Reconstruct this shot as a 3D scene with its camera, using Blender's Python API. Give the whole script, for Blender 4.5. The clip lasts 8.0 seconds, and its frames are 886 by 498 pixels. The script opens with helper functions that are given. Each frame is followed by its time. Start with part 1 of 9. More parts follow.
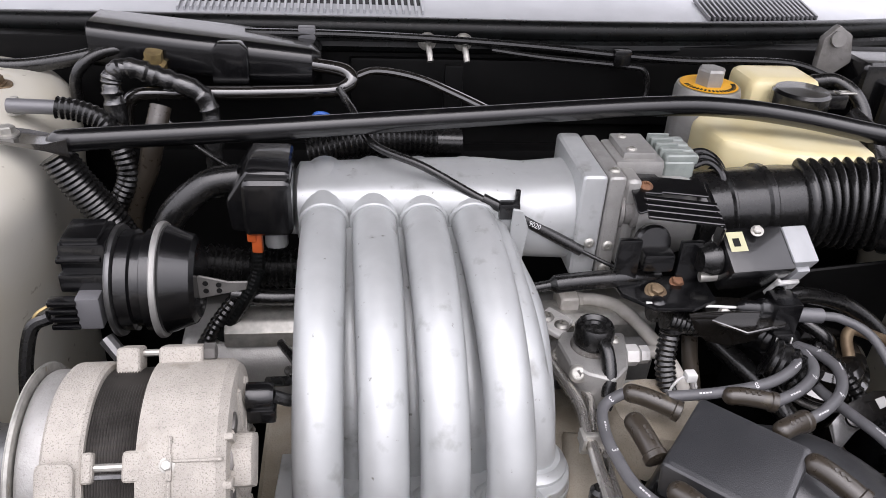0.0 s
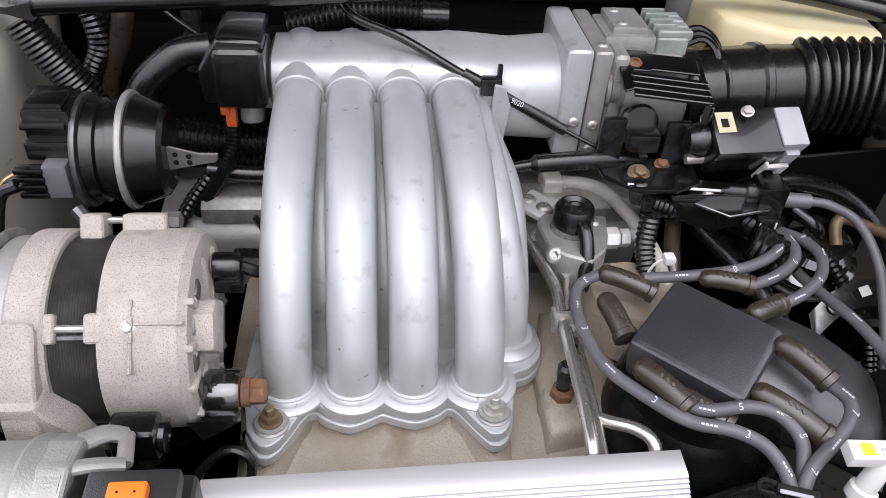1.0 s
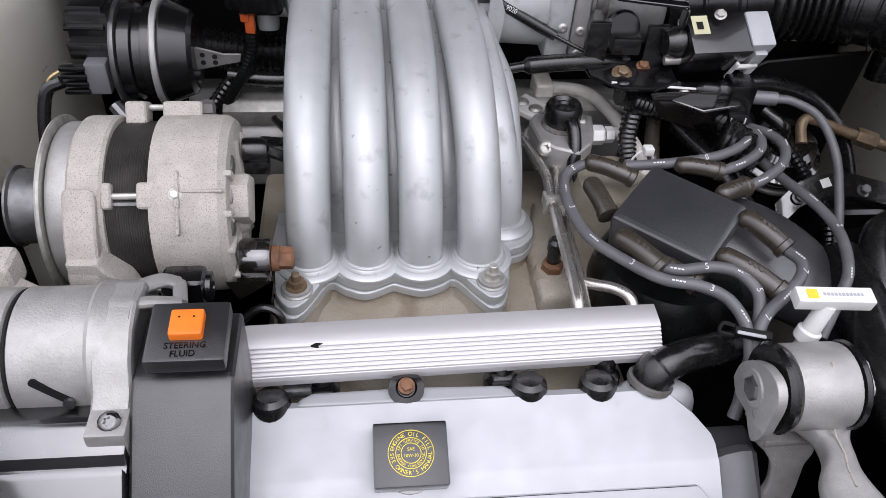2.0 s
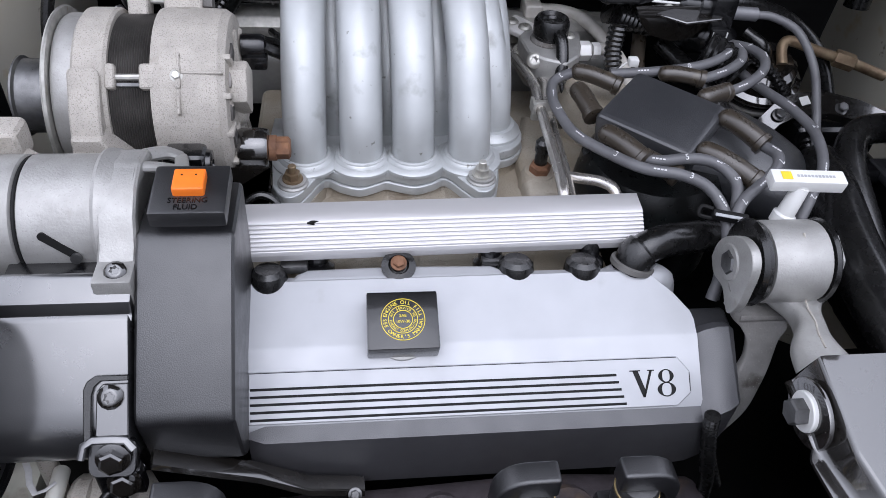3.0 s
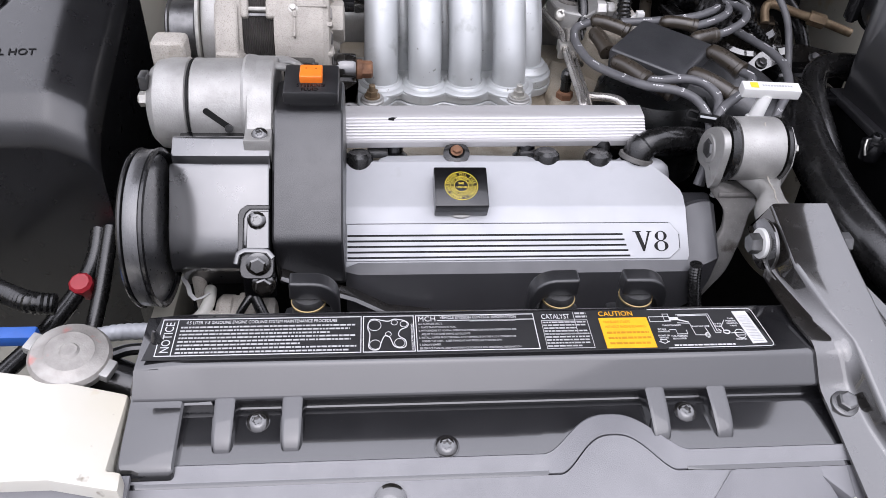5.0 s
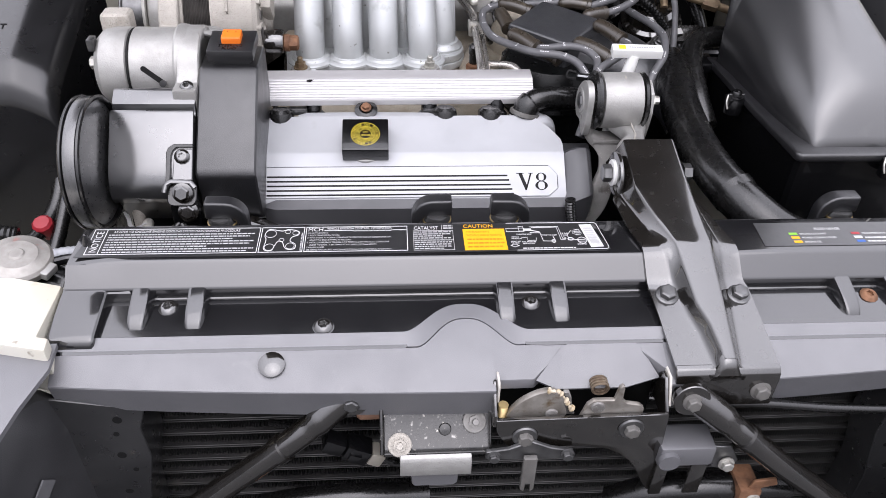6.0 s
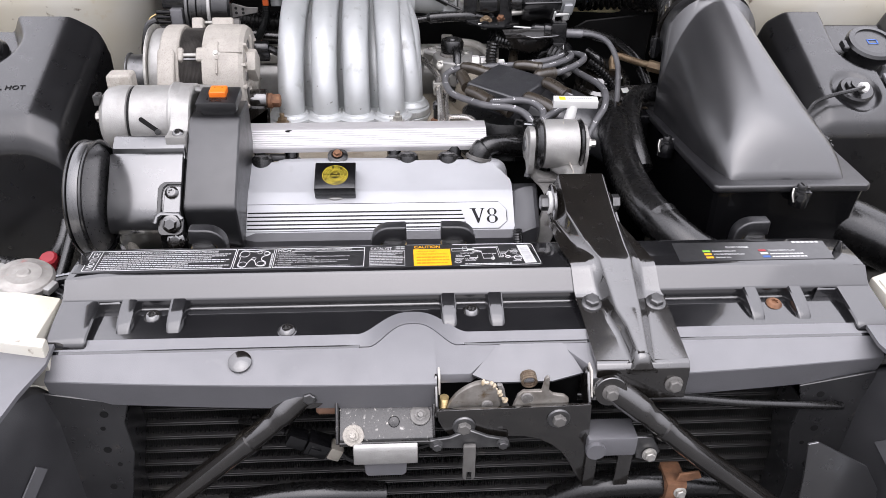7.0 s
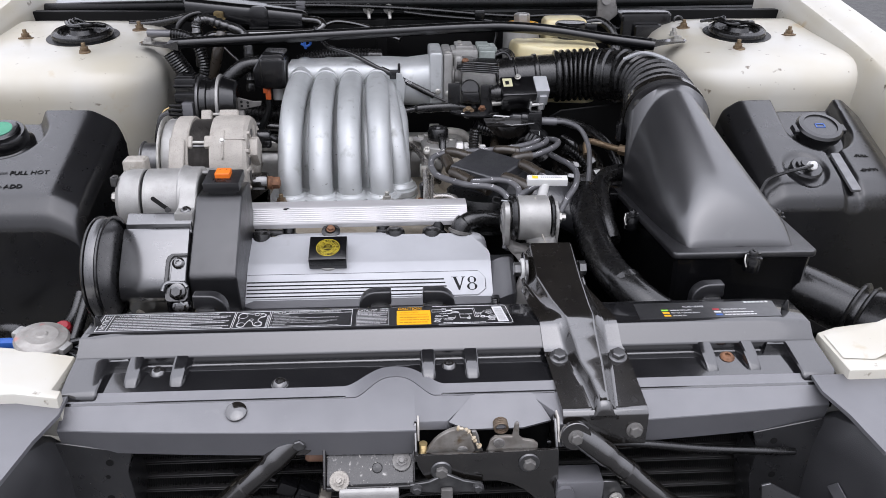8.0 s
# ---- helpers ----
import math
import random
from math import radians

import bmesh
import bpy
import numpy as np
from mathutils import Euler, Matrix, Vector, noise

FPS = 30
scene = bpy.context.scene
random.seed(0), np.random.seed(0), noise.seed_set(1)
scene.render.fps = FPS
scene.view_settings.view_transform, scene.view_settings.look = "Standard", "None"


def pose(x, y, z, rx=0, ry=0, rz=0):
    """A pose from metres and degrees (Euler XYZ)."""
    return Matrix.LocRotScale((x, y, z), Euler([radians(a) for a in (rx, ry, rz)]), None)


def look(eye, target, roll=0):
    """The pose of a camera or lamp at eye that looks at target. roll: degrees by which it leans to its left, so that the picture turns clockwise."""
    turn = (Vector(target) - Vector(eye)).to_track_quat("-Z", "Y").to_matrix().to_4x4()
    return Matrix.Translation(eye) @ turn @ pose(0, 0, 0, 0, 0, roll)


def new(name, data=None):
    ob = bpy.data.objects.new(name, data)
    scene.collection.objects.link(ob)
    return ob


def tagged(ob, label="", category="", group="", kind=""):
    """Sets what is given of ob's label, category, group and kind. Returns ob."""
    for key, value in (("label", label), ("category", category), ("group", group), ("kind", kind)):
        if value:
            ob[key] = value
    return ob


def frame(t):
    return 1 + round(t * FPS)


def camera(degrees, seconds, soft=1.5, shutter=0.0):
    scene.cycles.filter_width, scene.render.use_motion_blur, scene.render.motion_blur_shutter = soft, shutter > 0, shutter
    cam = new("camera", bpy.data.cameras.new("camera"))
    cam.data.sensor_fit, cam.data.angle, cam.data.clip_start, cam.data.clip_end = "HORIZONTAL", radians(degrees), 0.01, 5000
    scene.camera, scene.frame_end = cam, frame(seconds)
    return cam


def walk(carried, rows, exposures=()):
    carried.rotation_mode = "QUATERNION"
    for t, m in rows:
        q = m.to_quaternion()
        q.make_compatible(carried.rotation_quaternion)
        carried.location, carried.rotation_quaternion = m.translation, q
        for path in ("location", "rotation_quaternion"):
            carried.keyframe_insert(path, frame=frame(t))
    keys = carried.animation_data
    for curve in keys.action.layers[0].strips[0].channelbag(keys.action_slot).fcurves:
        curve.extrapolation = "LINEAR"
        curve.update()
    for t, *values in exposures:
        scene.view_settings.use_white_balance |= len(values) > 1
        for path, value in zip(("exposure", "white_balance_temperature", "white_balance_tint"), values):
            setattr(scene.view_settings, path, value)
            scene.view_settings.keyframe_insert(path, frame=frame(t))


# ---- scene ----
cam = camera(60.2, 8.0, soft=0.75)
PATH = [
    (0, (0.048, -0.002, 1.477), (0.288, 1.704, 0.46), 3.4),
    (0.5, (0.075, 0.058, 1.456), (0.313, 1.665, 0.29), 4.9),
    (1, (0.09, -0.007, 1.45), (0.289, 1.556, 0.218), 4.0),
    (1.5, (0.075, -0.075, 1.446), (0.286, 1.455, 0.176), 4.1),
    (1.7, (0.071, -0.094, 1.461), (0.283, 1.397, 0.145), 4.2),
    (2.8, (0.066, -0.195, 1.4), (0.302, 1.278, 0.067), 4.6),
    (3, (0.064, -0.214, 1.394), (0.3, 1.256, 0.058), 4.9),
    (3.5, (0.037, -0.269, 1.395), (0.276, 1.198, 0.057), 5.4),
    (4, (-0.01, -0.337, 1.406), (0.211, 1.137, 0.072), 5.2),
    (4.2, (-0.023, -0.369, 1.409), (0.19, 1.113, 0.082), 4.9),
    (5.3, (0.047, -0.547, 1.423), (0.213, 0.981, 0.143), 3.4),
    (5.5, (0.087, -0.595, 1.42), (0.245, 0.944, 0.152), 3.0),
    (6, (0.141, -0.687, 1.417), (0.276, 0.886, 0.19), 2.2),
    (6.5, (0.184, -0.755, 1.424), (0.304, 0.873, 0.269), 1.5),
    (7, (0.207, -0.838, 1.423), (0.319, 0.861, 0.373), 1.0),
    (7.5, (0.223, -0.921, 1.432), (0.332, 0.844, 0.497), 0.6),
    (8, (0.234, -0.95, 1.438), (0.341, 0.863, 0.6), 0.3),
]
EXPOSURE = [(0, 1.3, 6550, 18), (0.5, 1.34, 6450, 18), (1.5, 1.06, 6450, 18), (3, 0.97, 6000, 16), (3.5, 1.0, 6050, 16), (4, 1.04, 6250, 17), (5.5, 1.20, 6300, 18), (6.5, 1.35, 6500, 17), (7.5, 1.28, 6400, 17), (8, 0.96, 6250, 16)]
walk(cam, [(t, look(eye, target, roll)) for t, eye, target, roll in PATH], EXPOSURE)

# ---- light ----
world = bpy.data.worlds.new("sky")
scene.world = world
world.use_nodes = True
sky = world.node_tree.nodes.new("ShaderNodeTexSky")
sky.sky_type, sky.sun_disc = "NISHITA", False
sky.sun_elevation, sky.sun_rotation, sky.air_density, sky.dust_density = radians(60), radians(177), 1.0, 4.0
background = world.node_tree.nodes["Background"]
background.inputs[1].default_value = 0.15
haze = world.node_tree.nodes.new("ShaderNodeHueSaturation")
haze.inputs["Saturation"].default_value = 0.22
world.node_tree.links.new(sky.outputs[0], haze.inputs["Color"])
cloud = world.node_tree.nodes.new("ShaderNodeMix")
cloud.data_type = "RGBA"
cloud.inputs[0].default_value = 0.88
dome = world.node_tree.nodes.new("ShaderNodeTexCoord")
height = world.node_tree.nodes.new("ShaderNodeSeparateXYZ")
world.node_tree.links.new(dome.outputs["Generated"], height.inputs[0])
overcast = world.node_tree.nodes.new("ShaderNodeMix")
overcast.data_type = "RGBA"
overcast.inputs[6].default_value, overcast.inputs[7].default_value = (1.3, 1.33, 1.42, 1), (9.6, 9.85, 10.4, 1)
world.node_tree.links.new(height.outputs[2], overcast.inputs[0])
world.node_tree.links.new(overcast.outputs[2], cloud.inputs[7])
world.node_tree.links.new(haze.outputs[0], cloud.inputs[6])
world.node_tree.links.new(cloud.outputs[2], background.inputs[0])
sun = new("sun", bpy.data.lights.new("sun", "SUN"))
sun.data.energy, sun.data.angle, sun.data.color = 0.35, radians(60), (1.0, 0.985, 0.97)
sun.matrix_world = look((0.1, -1.0, 3.0), (0.2, 0.2, 0.9))


# ---- materials ----
def surface(name, colour, rough=0.5, metal=0.0, second=None, scale=30.0, bump=0.0, grain=600.0, stain=None, stain_scale=14.0, stain_at=0.58, coat=0.0, specular=0.5, stretch=(1, 1, 1), speckle=None, coat_ior=1.5, coat_rough=0.08, ior=1.5):
    """A procedural surface: two tones by a broad noise, stains by a second one, fine grain in roughness and relief."""
    m = bpy.data.materials.new(name)
    m.use_nodes = True
    nodes, links = m.node_tree.nodes, m.node_tree.links
    shader = nodes["Principled BSDF"]
    place = nodes.new("ShaderNodeTexCoord")
    mapping = nodes.new("ShaderNodeMapping")
    mapping.inputs["Scale"].default_value = stretch
    links.new(place.outputs["Object"], mapping.inputs[0])

    def noise_at(size, detail=4.0):
        n = nodes.new("ShaderNodeTexNoise")
        n.inputs["Scale"].default_value, n.inputs["Detail"].default_value = size, detail
        links.new(mapping.outputs[0], n.inputs["Vector"])
        return n

    def ramp_of(source, low, high):
        r = nodes.new("ShaderNodeMapRange")
        r.inputs[1].default_value, r.inputs[2].default_value = low, high
        links.new(source, r.inputs[0])
        return r.outputs[0]

    def blend(factor, a, b):
        x = nodes.new("ShaderNodeMix")
        x.data_type = "RGBA"
        links.new(factor, x.inputs[0])
        for socket, value in ((x.inputs[6], a), (x.inputs[7], b)):
            if isinstance(value, tuple):
                socket.default_value = (*value, 1)
            else:
                links.new(value, socket)
        return x.outputs[2]

    second = second or tuple(c * 0.8 for c in colour)
    broad = noise_at(scale)
    tone = blend(ramp_of(broad.outputs[0], 0.35, 0.65), colour, second)
    fine = noise_at(grain, 2.0)
    if stain:
        spots = noise_at(stain_scale, 8.0)
        tone = blend(ramp_of(spots.outputs[0], stain_at, stain_at + 0.12), tone, stain)
    if speckle:
        dots = noise_at(speckle[1], 3.0)
        tone = blend(ramp_of(dots.outputs[0], speckle[2], speckle[2] + 0.08), tone, speckle[0])
    links.new(tone, shader.inputs["Base Color"])
    wear = noise_at(scale * 3.1, 6.0)
    r = nodes.new("ShaderNodeMapRange")
    r.inputs[1].default_value, r.inputs[2].default_value = 0.3, 0.7
    r.inputs[3].default_value, r.inputs[4].default_value = rough * 0.85, min(1.0, rough * 1.2)
    links.new(wear.outputs[0], r.inputs[0])
    links.new(r.outputs[0], shader.inputs["Roughness"])
    shader.inputs["Metallic"].default_value = metal
    shader.inputs["Specular IOR Level"].default_value = specular
    shader.inputs["Coat Weight"].default_value = coat
    shader.inputs["Coat Roughness"].default_value = coat_rough
    shader.inputs["Coat IOR"].default_value = coat_ior
    shader.inputs["IOR"].default_value = ior
    if bump:
        b = nodes.new("ShaderNodeBump")
        b.inputs["Strength"].default_value, b.inputs["Distance"].default_value = bump, 0.0008
        links.new(fine.outputs[0], b.inputs["Height"])
        links.new(b.outputs[0], shader.inputs["Normal"])
    return m


SILVER = surface("silver_paint", (0.515, 0.53, 0.53), 0.46, 0.42, (0.455, 0.47, 0.47), 18, 0.10, 700, (0.33, 0.335, 0.325), 30, 0.61, speckle=((0.22, 0.22, 0.20), 120, 0.70), coat=0.15, coat_rough=0.28)
COVER_SILVER = surface("pale_silver_paint", (0.43, 0.437, 0.452), 0.50, 0.36, (0.40, 0.406, 0.42), 12, 0.05, 1200, (0.375, 0.375, 0.38), 30, 0.68)
CAST = surface("cast_aluminium", (0.45, 0.42, 0.375), 0.66, 0.15, (0.38, 0.355, 0.315), 45, 0.9, 700, (0.31, 0.285, 0.24), 40, 0.62, speckle=((0.27, 0.255, 0.225), 800, 0.56))
CAST_BRIGHT = surface("machined_aluminium", (0.39, 0.385, 0.37), 0.46, 0.5, (0.32, 0.315, 0.30), 40, 0.4, 500, (0.28, 0.27, 0.25), 35, 0.64, speckle=((0.31, 0.305, 0.29), 600, 0.61))
CAST_DIRTY = surface("oily_cast_aluminium", (0.38, 0.345, 0.285), 0.62, 0.15, (0.29, 0.25, 0.19), 16, 0.8, 520, (0.17, 0.125, 0.08), 12, 0.58, speckle=((0.24, 0.21, 0.165), 900, 0.56))
CAST_DARK = surface("dull_cast_iron_grey", (0.17, 0.165, 0.155), 0.55, 0.4, (0.12, 0.115, 0.108), 35, 0.4, 600, (0.09, 0.085, 0.08), 25, 0.58)
CAST_MID = surface("grimy_cast_alloy", (0.25, 0.243, 0.232), 0.55, 0.3, (0.18, 0.173, 0.163), 35, 0.5, 520, (0.08, 0.072, 0.062), 30, 0.58, speckle=((0.27, 0.26, 0.245), 500, 0.62))
ALLOY = surface("bare_bright_alloy", (0.76, 0.75, 0.73), 0.42, 0.2, (0.66, 0.645, 0.62), 40, 0.3, 500, (0.36, 0.31, 0.24), 30, 0.64)
PALE_PIPE = surface("pale_painted_pipe", (0.60, 0.575, 0.53), 0.45, 0.1, (0.47, 0.445, 0.40), 60, 0.2, 500, (0.28, 0.23, 0.18), 40, 0.64)
STEEL = surface("zinc_steel", (0.55, 0.54, 0.50), 0.48, 0.8, (0.42, 0.41, 0.38), 90, 0.1, 900, (0.30, 0.24, 0.16), 60, 0.66)
TUBE_STEEL = surface("bright_steel_tube", (0.58, 0.56, 0.53), 0.24, 0.85, (0.48, 0.455, 0.42), 30, 0.02, 700, (0.30, 0.24, 0.17), 60, 0.66)
DARK_STEEL = surface("dark_steel", (0.17, 0.17, 0.17), 0.32, 0.8, (0.10, 0.10, 0.10), 60, 0.15, 700)
RUST = surface("rusty_steel", (0.26, 0.13, 0.07), 0.7, 0.3, (0.14, 0.07, 0.04), 80, 0.4, 500)
TANK_BLACK = surface("grey_black_moulded_plastic", (0.009, 0.009, 0.010), 0.30, 0, (0.007, 0.007, 0.0075), 14, 0.3, 900, (0.018, 0.018, 0.018), 22, 0.68, coat=0.8, specular=0.4, coat_ior=1.5, coat_rough=0.20)
SEAL = surface("dull_black_seal_rubber", (0.003, 0.003, 0.003), 0.3, 0, (0.005, 0.006, 0.006), 40, 0.3, 600, specular=0.25)
BRASS = surface("yellow_zinc", (0.55, 0.42, 0.20), 0.4, 0.8, (0.40, 0.30, 0.15), 80)
LAMINATE = surface("dark_laminations", (0.17, 0.16, 0.15), 0.38, 0.6, (0.10, 0.094, 0.088), 30, 0.2, 400, (0.06, 0.055, 0.05), 25, 0.6)
BLACK = surface("black_plastic", (0.0045, 0.0045, 0.005), 0.20, 0, (0.0035, 0.0035, 0.004), 25, 0.2, 1500, (0.012, 0.012, 0.011), 40, 0.66, coat=0.55, specular=0.5)
BLACK_MATTE = surface("grained_black_plastic", (0.013, 0.013, 0.0145), 0.36, 0, (0.010, 0.010, 0.011), 20, 0.4, 1100, (0.026, 0.026, 0.026), 30, 0.68, coat=0.25, specular=0.8, coat_ior=1.7, coat_rough=0.28)
DISTRIBUTOR_GREY = surface("grained_slate_plastic", (0.030, 0.031, 0.034), 0.40, 0, (0.025, 0.026, 0.029), 20, 0.5, 900, (0.05, 0.05, 0.05), 30, 0.68, coat=0.4, specular=0.8, coat_ior=1.7, coat_rough=0.25)
BLACK_GLOSS = surface("black_enamel", (0.0065, 0.0056, 0.0048), 0.24, 0, (0.011, 0.0095, 0.008), 25, 0.06, 500, (0.03, 0.027, 0.022), 60, 0.68, coat=1.0, specular=0.5, coat_ior=2.0, coat_rough=0.07, speckle=((0.20, 0.19, 0.18), 240, 0.75))
SATIN = surface("satin_black_panel", (0.007, 0.007, 0.008), 0.20, 0, (0.011, 0.011, 0.012), 15, 0.04, 900, (0.03, 0.03, 0.03), 40, 0.68, coat=1.0, specular=0.35, coat_ior=1.8, coat_rough=0.06, speckle=((0.16, 0.16, 0.155), 420, 0.74))
GREY_PLASTIC = surface("dark_grey_plastic", (0.118, 0.118, 0.125), 0.42, 0, (0.104, 0.104, 0.111), 12, 0.3, 1300, (0.15, 0.15, 0.15), 25, 0.68, specular=0.9, speckle=((0.165, 0.165, 0.165), 300, 0.72), ior=1.6)
RUBBER = surface("black_rubber", (0.0042, 0.0042, 0.0043), 0.26, 0, (0.007, 0.0068, 0.0066), 35, 0.12, 800, (0.018, 0.017, 0.016), 30, 0.66, specular=0.55, coat=0.25, coat_ior=1.6, coat_rough=0.13)
# DEEP: black taken below real paint, so deep shade sits in the colour
DEEP = surface("shade_darkened_black", (0.0024, 0.0024, 0.0024), 0.5, 0, (0.0034, 0.0034, 0.0034), 10, 0.1, 400, (0.007, 0.0065, 0.006), 12, 0.64, specular=0.14)
LINING = surface("dusty_dark_insulation", (0.050, 0.047, 0.044), 0.9, 0, (0.036, 0.034, 0.032), 12, 0.6, 300, specular=0.1)
FOAM = surface("black_foam_sleeve", (0.008, 0.008, 0.008), 0.16, 0, (0.018, 0.018, 0.018), 90, 1.0, 420, specular=1.0, coat=0.8, coat_rough=0.08)
WIRE = surface("grey_silicone_lead", (0.12, 0.12, 0.125), 0.42, 0, (0.09, 0.09, 0.095), 40, 0.1, 900)
BOOT = surface("brown_rubber_boot", (0.038, 0.030, 0.022), 0.30, 0, (0.036, 0.029, 0.021), 40, 0.15, 700, (0.10, 0.085, 0.06), 40, 0.64, specular=0.8)
WHITE_BODY = surface("aged_white_body_paint", (0.56, 0.545, 0.485), 0.35, 0, (0.53, 0.495, 0.40), 6, 0.03, 500, (0.46, 0.36, 0.20), 16, 0.66, coat=0.4, speckle=((0.16, 0.13, 0.09), 46, 0.68))
COWL_GREY = surface("pale_grey_cowl_paint", (0.38, 0.39, 0.405), 0.4, 0, (0.34, 0.35, 0.365), 9, 0.05, 600)
TANK_YELLOW = surface("yellowed_plastic", (0.80, 0.72, 0.46), 0.38, 0, (0.76, 0.64, 0.34), 14, 0.08, 700, coat=0.3, coat_rough=0.2)
ORANGE = surface("orange_plastic", (0.85, 0.20, 0.015), 0.45, 0, (0.80, 0.17, 0.012), 60)
ORANGE_DARK = surface("orange_connector_plastic", (0.55, 0.10, 0.02), 0.5)
WHITE_PLASTIC = surface("white_plastic", (0.70, 0.70, 0.68), 0.4, 0, (0.64, 0.64, 0.62), 40)
GREY_LIGHT = surface("light_grey_plastic", (0.40, 0.41, 0.42), 0.45, 0, (0.35, 0.36, 0.37), 40)
RED = surface("red_plastic", (0.35, 0.02, 0.03), 0.4)
BLUE = surface("blue_plastic", (0.03, 0.12, 0.45), 0.4)
INK_WHITE = surface("white_ink", (0.60, 0.60, 0.60), 0.5, 0, (0.52, 0.52, 0.52), 200)
INK_BLACK = surface("black_ink", (0.010, 0.010, 0.010), 0.6, specular=0.2)
INK_YELLOW = surface("yellow_ink", (0.80, 0.62, 0.03), 0.5)
LABEL_YELLOW = surface("yellow_label", (0.80, 0.40, 0.008), 0.5, 0, (0.74, 0.36, 0.008), 60)
LABEL_BLACK = surface("black_label_film", (0.018, 0.018, 0.019), 0.38, 0, (0.024, 0.024, 0.025), 30, coat=0.8, coat_rough=0.16, coat_ior=1.6)
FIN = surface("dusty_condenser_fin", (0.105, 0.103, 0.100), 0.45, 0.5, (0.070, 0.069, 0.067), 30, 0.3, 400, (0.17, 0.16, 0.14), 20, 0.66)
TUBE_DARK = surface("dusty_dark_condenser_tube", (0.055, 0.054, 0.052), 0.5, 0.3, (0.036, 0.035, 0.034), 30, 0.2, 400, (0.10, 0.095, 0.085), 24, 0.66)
LID_BLACK = surface("sheened_black_lid_plastic", (0.012, 0.012, 0.013), 0.34, 0, (0.009, 0.009, 0.010), 10, 0.3, 1000, (0.022, 0.022, 0.022), 22, 0.68, coat=1.0, specular=0.6, coat_ior=1.8, coat_rough=0.2)
PLUG_GREY = surface("milky_green_grey_plastic", (0.27, 0.30, 0.28), 0.32, 0, (0.20, 0.225, 0.21), 60, 0.1, 500, coat=0.5, coat_rough=0.15)
WORN_STEEL = surface("worn_greasy_steel", (0.34, 0.32, 0.29), 0.38, 0.6, (0.22, 0.20, 0.175), 60, 0.2, 600, (0.14, 0.095, 0.05), 50, 0.58)
GREASE = surface("pale_dirty_grease", (0.52, 0.46, 0.36), 0.4, 0, (0.34, 0.26, 0.15), 120, 0.8, 300)
BRONZE = surface("dull_bronze_spring_wire", (0.24, 0.19, 0.135), 0.4, 0.6, (0.14, 0.10, 0.07), 90, 0.1, 500)
ASPHALT = surface("asphalt", (0.05, 0.05, 0.05), 0.9, 0, (0.07, 0.07, 0.068), 6, 0.8, 300)
MOULDED = surface("raised_grey_moulding", (0.11, 0.11, 0.115), 0.45)
GREEN_INK = surface("green_ink", (0.25, 0.60, 0.05), 0.5)
HOSE = surface("glossy_black_hose_rubber", (0.005, 0.005, 0.0052), 0.26, 0, (0.008, 0.0078, 0.0075), 30, 0.15, 600, (0.022, 0.020, 0.018), 24, 0.66, coat=0.35, specular=0.5, coat_ior=1.5, coat_rough=0.14)
BELT = surface("worn_grey_belt_rubber", (0.045, 0.045, 0.046), 0.30, 0, (0.03, 0.03, 0.031), 60, 0.1, 500, coat=0.6, specular=1.0, stretch=(8, 1, 1), coat_ior=1.7, coat_rough=0.2)
COVER_BLACK = surface("smooth_black_cover_plastic", (0.014, 0.014, 0.015), 0.30, 0, (0.018, 0.018, 0.019), 18, 0.08, 900, (0.035, 0.035, 0.035), 40, 0.68, coat=1.0, specular=1.0, coat_ior=1.75, coat_rough=0.16, ior=1.6)
BAFFLE = surface("dull_black_baffle_plastic", (0.030, 0.030, 0.032), 0.42, 0, (0.024, 0.024, 0.026), 12, 0.3, 900, (0.05, 0.05, 0.05), 25, 0.68, specular=0.7)
RAIL_PALE = surface("dusty_rail_paint", (0.44, 0.43, 0.37), 0.6, 0, (0.34, 0.33, 0.28), 14, 0.3, 400, (0.20, 0.18, 0.14), 20, 0.6)
RAIL_DARK = surface("dark_rail_paint", (0.050, 0.047, 0.042), 0.7, 0, (0.025, 0.024, 0.022), 9, 0.5, 300, (0.11, 0.10, 0.085), 12, 0.62)
RUSTY_ZINC = surface("rust_tinged_zinc", (0.24, 0.18, 0.11), 0.5, 0.5, (0.15, 0.10, 0.06), 80, 0.3, 500)
LENS = surface("clear_headlamp_plastic", (0.55, 0.57, 0.58), 0.12, 0, (0.45, 0.47, 0.48), 40, coat=0.6)


# ---- mesh helpers ----
def finish(bm, angle=32):
    bmesh.ops.recalc_face_normals(bm, faces=bm.faces)
    me = bpy.data.meshes.new("mesh")
    bm.to_mesh(me)
    bm.free()
    me.shade_smooth()
    me.set_sharp_from_angle(angle=radians(angle))
    return me


def thing(name, label, category, at=(0, 0, 0), group="", kind=""):
    ob = new(name)
    ob.location = at
    ob.empty_display_size = 0.05
    return tagged(ob, label, category, group, kind)


def origin_of(ob):
    while ob.parent:
        ob = ob.parent
    return Vector(ob.location)


def part(name, bm, material, parent, label="", angle=32):
    """One mesh object under a thing or a part, from a bmesh in world metres."""
    bmesh.ops.translate(bm, verts=bm.verts, vec=-origin_of(parent))
    me = finish(bm, angle)
    me.materials.append(material)
    ob = new(name, me)
    ob.parent = parent
    return tagged(ob, label)


def round_edges(bm, width, segments=2, angle=25):
    edges = [e for e in bm.edges if len(e.link_faces) == 2 and e.calc_face_angle(0) > radians(angle)]
    if width > 0 and edges:
        bmesh.ops.bevel(bm, geom=edges, offset=width, segments=segments, profile=0.6, affect="EDGES", clamp_overlap=True)
    return bm


